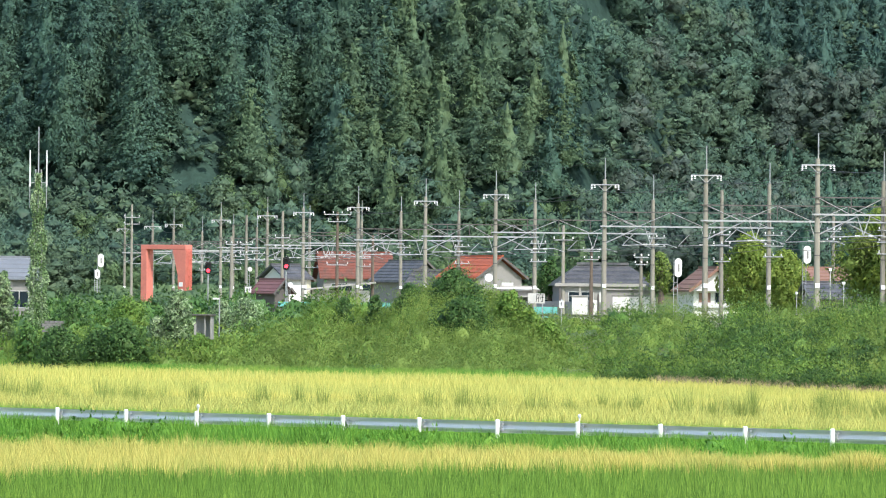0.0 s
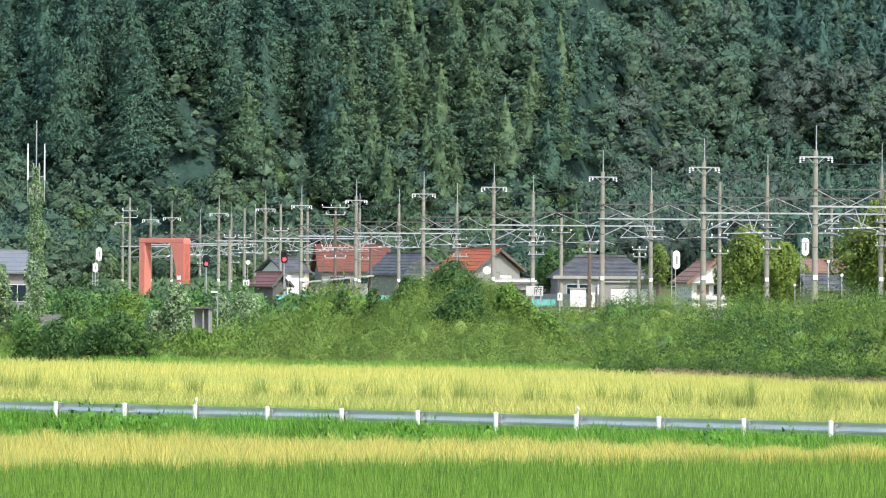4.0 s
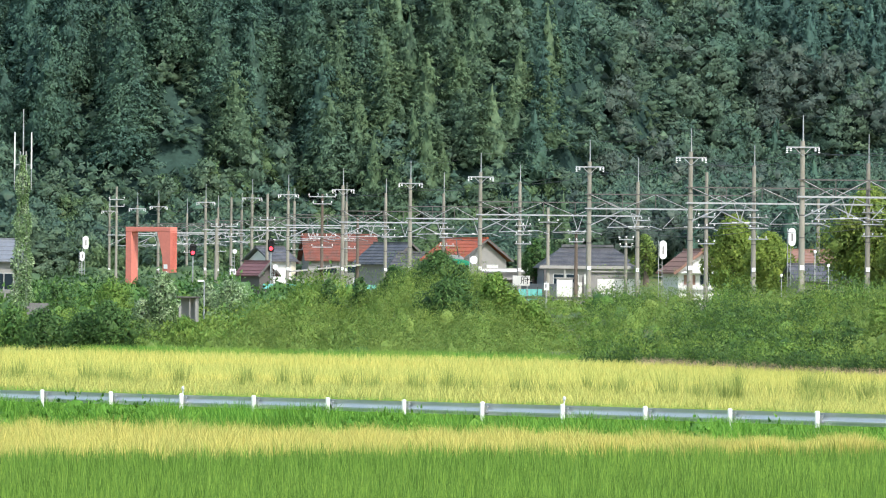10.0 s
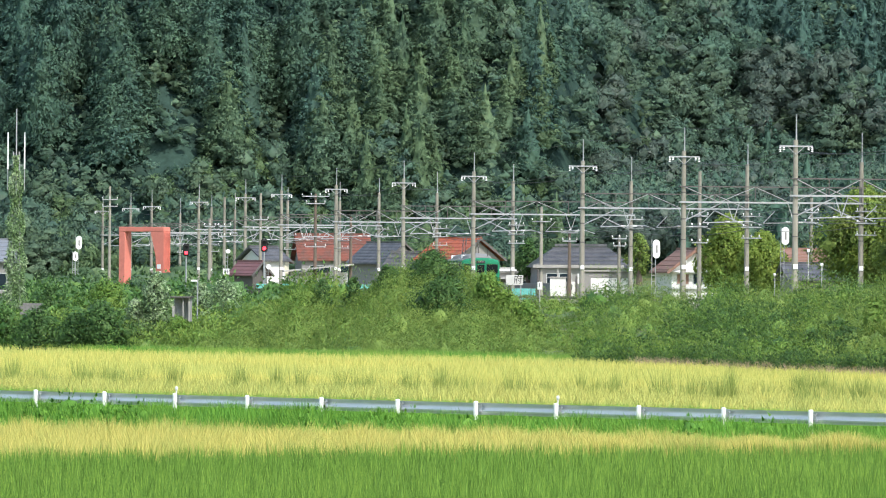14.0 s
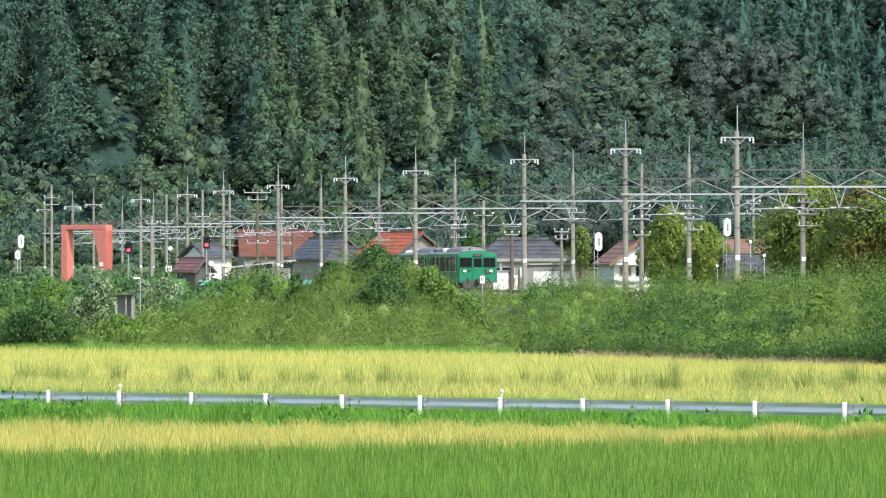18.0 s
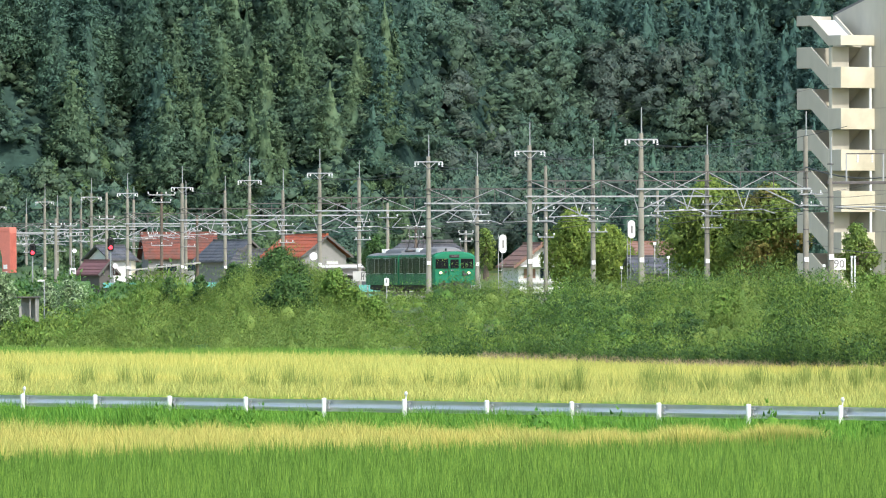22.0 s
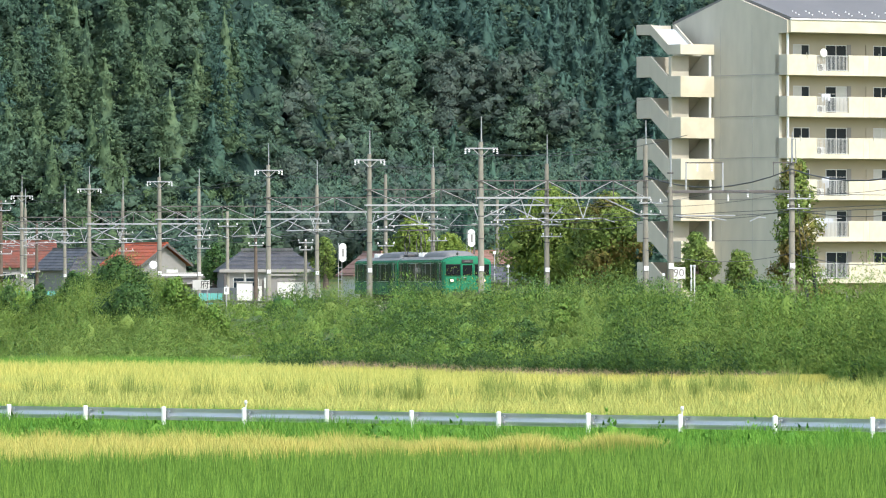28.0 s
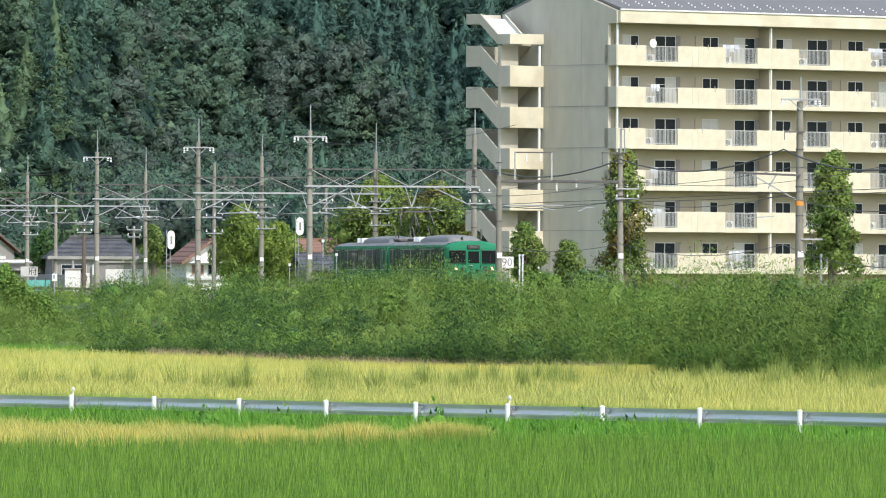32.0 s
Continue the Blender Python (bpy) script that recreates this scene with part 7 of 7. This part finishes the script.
# twin white pipes and single white stakes
p = site(1037, 455)
g = thing("cable_pipes", pose(p.x, p.y, 2.6, 0, 0, 4), "two tall white cable pipes on a pale plinth", "pipes")
for x in (-0.09, 0.09):
    bm = bmesh.new()
    rod(bm, (x, 0, 0), (x, 0, 2.75), 0.045)
    rod(bm, (x, 0, 2.75), (x, 0, 2.85), 0.07)
    part("pipe", bm, M_WHITE, g)
bm = bmesh.new()
box(bm, (-0.1, -0.2, -0.1), (0.75, 0.2, 0.35), 0.04)
part("plinth", bm, M_WHITE, g)
for b, d, top in ((685, 513, 54), (709, 508, 30), (626, 560, 12), (985, 500, 14)):
    p = site(b, d, top)
    g = thing("marker_stake", pose(p.x, p.y, p.z, 0, 0, 4), "thin pale stake with a small head beside the track", "stake", "marker stakes")
    bm = bmesh.new()
    rod(bm, (0, 0, -2.4), (0, 0, 0), 0.03)
    part("shaft", bm, M_FRAME, g)
    bm = bmesh.new()
    box(bm, (-0.09, -0.06, -0.02), (0.09, 0.06, 0.16), 0.02)
    part("head", bm, M_WHITE, g)


# ---- left of the station ----
def ivy_mast():
    p = site(-718, 620, -60)
    g = thing("antenna_mast", pose(p.x, p.y, p.z, 0, 0, 0), "steel antenna mast overgrown with creeper, three white aerials", "mast")
    h = 342 * 620 / FAR_UNIT
    for x in (-0.35, 0.35):
        bm = bmesh.new()
        rod(bm, (x, 0, 0), (x * 0.6, 0, h * 0.82), 0.08, 0.05)
        part("leg", bm, M_STEEL, g)
    for i in range(10):
        bm = bmesh.new()
        z = h * 0.8 * (i + 0.5) / 10
        bar(bm, (-0.33, 0, z), (0.33, 0, z + (0.5 if i % 2 else -0.5)), 0.04, 0.04)
        part("brace", bm, M_STEEL, g)
    for x, z0, z1, m in ((-0.64, 0.73, 0.92, M_WHITE), (0.0, 0.6, 1.04, M_STEEL), (0.62, 0.73, 0.92, M_WHITE)):
        bm = bmesh.new()
        rod(bm, (x, 0, h * z0), (x, 0, h * z1), 0.06, 0.045)
        part("aerial", bm, m, g)
        if x:
            bm = bmesh.new()
            bar(bm, (0, 0, h * z0 + 0.3), (x, 0, h * z0 + 0.3), 0.05, 0.05)
            rod(bm, (x, 0, h * z0 - 1.6), (x, 0, h * z0), 0.035)
            part("aerial_bracket", bm, M_STEEL, g)
    n = 8000
    t = rng.random(n) ** 1.25
    a = rng.uniform(0, 6.28, n)
    r = (0.25 + 0.75 * (1 - t) ** 0.8 + 0.15 * np.sin(t * 25)) * rng.uniform(0.4, 1.05, n) * 0.85
    c = np.stack([r * np.cos(a), r * np.sin(a) * 0.8, t * h * 0.80], 1)
    v, f = leaf_quads(c, unit(np.stack([np.cos(a), np.sin(a), -0.3 + 0 * a], 1) + 0.6 * rng.normal(size=(n, 3))), 0.16 * rng.uniform(0.6, 1.4, n), 0.11, 0.3)
    mesh_of("creeper", v, f, M_IVY, g)


ivy_mast()
bush(site(-778, 580, -80), 5.6, 1.5, 7000, 0.17, M_IVY, "tall column of pale creeper over a dead trunk")
p = site(-781, 580, -70)
simple("wooden_post", [("post", (-0.12, -0.12, -1.4), (0.12, 0.12, 4.2), M_BARK)], p, 0, "weathered wooden post at the field's edge", "post")
p = site(-692, 566, -47)
g = thing("low_wall", pose(p.x, p.y, p.z, 0, 0, 6), "low grey block wall among weeds", "wall")
for i in range(-4, 2):
    for j in range(4):
        bm = bmesh.new()
        x = -0.66 + 0.34 * j + (0.17 if i % 2 else 0)
        box(bm, (x, 0, -0.42 + 0.2 * i), (x + 0.33, 0.15, -0.23 + 0.2 * i), 0.01)
        part("block", bm, M_ROOF, g)
p = site(-425, 552, -36)
simple("field_hut", [("back_wall", (-0.6, 0.9, -1.6), (0.6, 1.0, 0.0), M_GREYWALL), ("side_wall", (0.5, 0, -1.6), (0.6, 0.9, 0.0), M_CONC), ("white_panel", (-0.58, -0.04, -1.3), (-0.42, 0.02, -0.55), M_CONC),
                     ("roof", (-0.72, -0.2, 0.0), (0.72, 1.15, 0.09), M_DARK), ("post", (0.1, 0, -1.6), (0.2, 0.1, 0.0), M_GREYWALL)], p, -8, "small open hut with a flat dark roof below the bank", "hut")
p = site(-396, 572, -6)
g = simple("lamp_post", [("head", (-0.45, -0.08, -0.05), (0.0, 0.08, 0.07), M_WHITE)], p, 0, "slim lamp post with a white head", "lamp post")
bm = bmesh.new()
rod(bm, (0.02, 0, -2.6), (0.02, 0, 0.02), 0.05)
part("shaft", bm, M_STEEL, g)


def service_pole(b, d, top, label, levels, wood=True):
    p = site(b, d)
    z1 = EYE + top * d / FAR_UNIT
    g = thing("service_pole", pose(p.x, p.y, 0, 0, 0, 6), label, "service pole", "service poles")
    bm = bmesh.new()
    rod(bm, (0, 0, 2.0), (0, 0, z1), 0.19, 0.12, 10)
    part("shaft", bm, M_BARK if wood else M_POLE, g)
    for z, w in levels:
        zz = z1 - z
        bm = bmesh.new()
        box(bm, (-w, -0.22, zz), (w, -0.14, zz + 0.09))
        part("cross_arm", bm, M_STEEL, g)
        n = max(2, int(w * 2.4))
        for i in range(n + 1):
            bm = bmesh.new()
            insulator(bm, (-w + 2 * w * i / n, -0.18, zz + 0.2), 0.075, 2, 0.1, False)
            part("insulator", bm, M_PORC, g)


service_pole(-188, 800, 150, "brown service pole crowded with insulators", ((0.3, 1.3), (1.0, 0.9), (4.2, 1.3), (5.2, 1.0)))
service_pole(492, 618, 195, "slim concrete service pole with low arms", ((3.4, 0.6), (4.2, 0.6), (5.4, 0.6)), False)
service_pole(212, 700, 130, "slim concrete pole with a small bracket", ((1.3, 0.8),), False)
service_pole(262, 690, 90, "short dark pole with two wire arms", ((0.3, 0.7), (1.0, 0.6)))
service_pole(350, 690, 80, "short pole with wire arms beside the annexe", ((0.3, 0.6), (0.9, 0.5)), False)
service_pole(690, 640, 150, "slim concrete pole behind the trees", ((1.2, 0.5), (2.0, 0.5)), False)
service_pole(-552, 980, 160, "slim concrete pole with two wire arms by the portal frame", ((1.6, 0.9), (2.4, 0.9)), False)
service_pole(-349, 830, 143, "slim concrete pole with low wire arms", ((3.0, 0.6), (4.0, 0.6)), False)
service_pole(-285, 800, 150, "slim concrete pole with wire arms beside a signal", ((2.6, 0.7), (3.6, 0.7)), False)
service_pole(-125, 800, 110, "thin dark pole beside the platform", ((1.6, 0.4),))
service_pole(-375, 760, 105, "thin concrete pole with a bracket", ((0.8, 0.5),), False)

# weed clumps standing above the thin rice
x, y = scatter(105, U0, U1, lambda u: np.minimum(338.0, field_far(u) - 32), lambda u: np.minimum(378.0, field_far(u) - 10))
k = np.repeat(np.arange(len(x)), 80)
w = rng.uniform(0.12, 0.5, len(x)) * np.where(rng.random(len(x)) < 0.3, 1.6, 1.0)
c = np.stack([x, y, ground(x, y) + 0.25], 1)[k] + rng.normal(size=(len(k), 3)) * np.stack([w[k], w[k], 0 * w[k]], 1) * 0.5
v, f = blades(c, rng.uniform(0.9, 1.6, len(x))[k] * rng.uniform(0.5, 1.1, len(k)), 0.04, 0.2)
tagged(mesh_of("rice_weeds", v, f, M_RICEWEED), "soft grey-green seeding weeds standing over the rice", "weeds", kind="stuff")


motions()
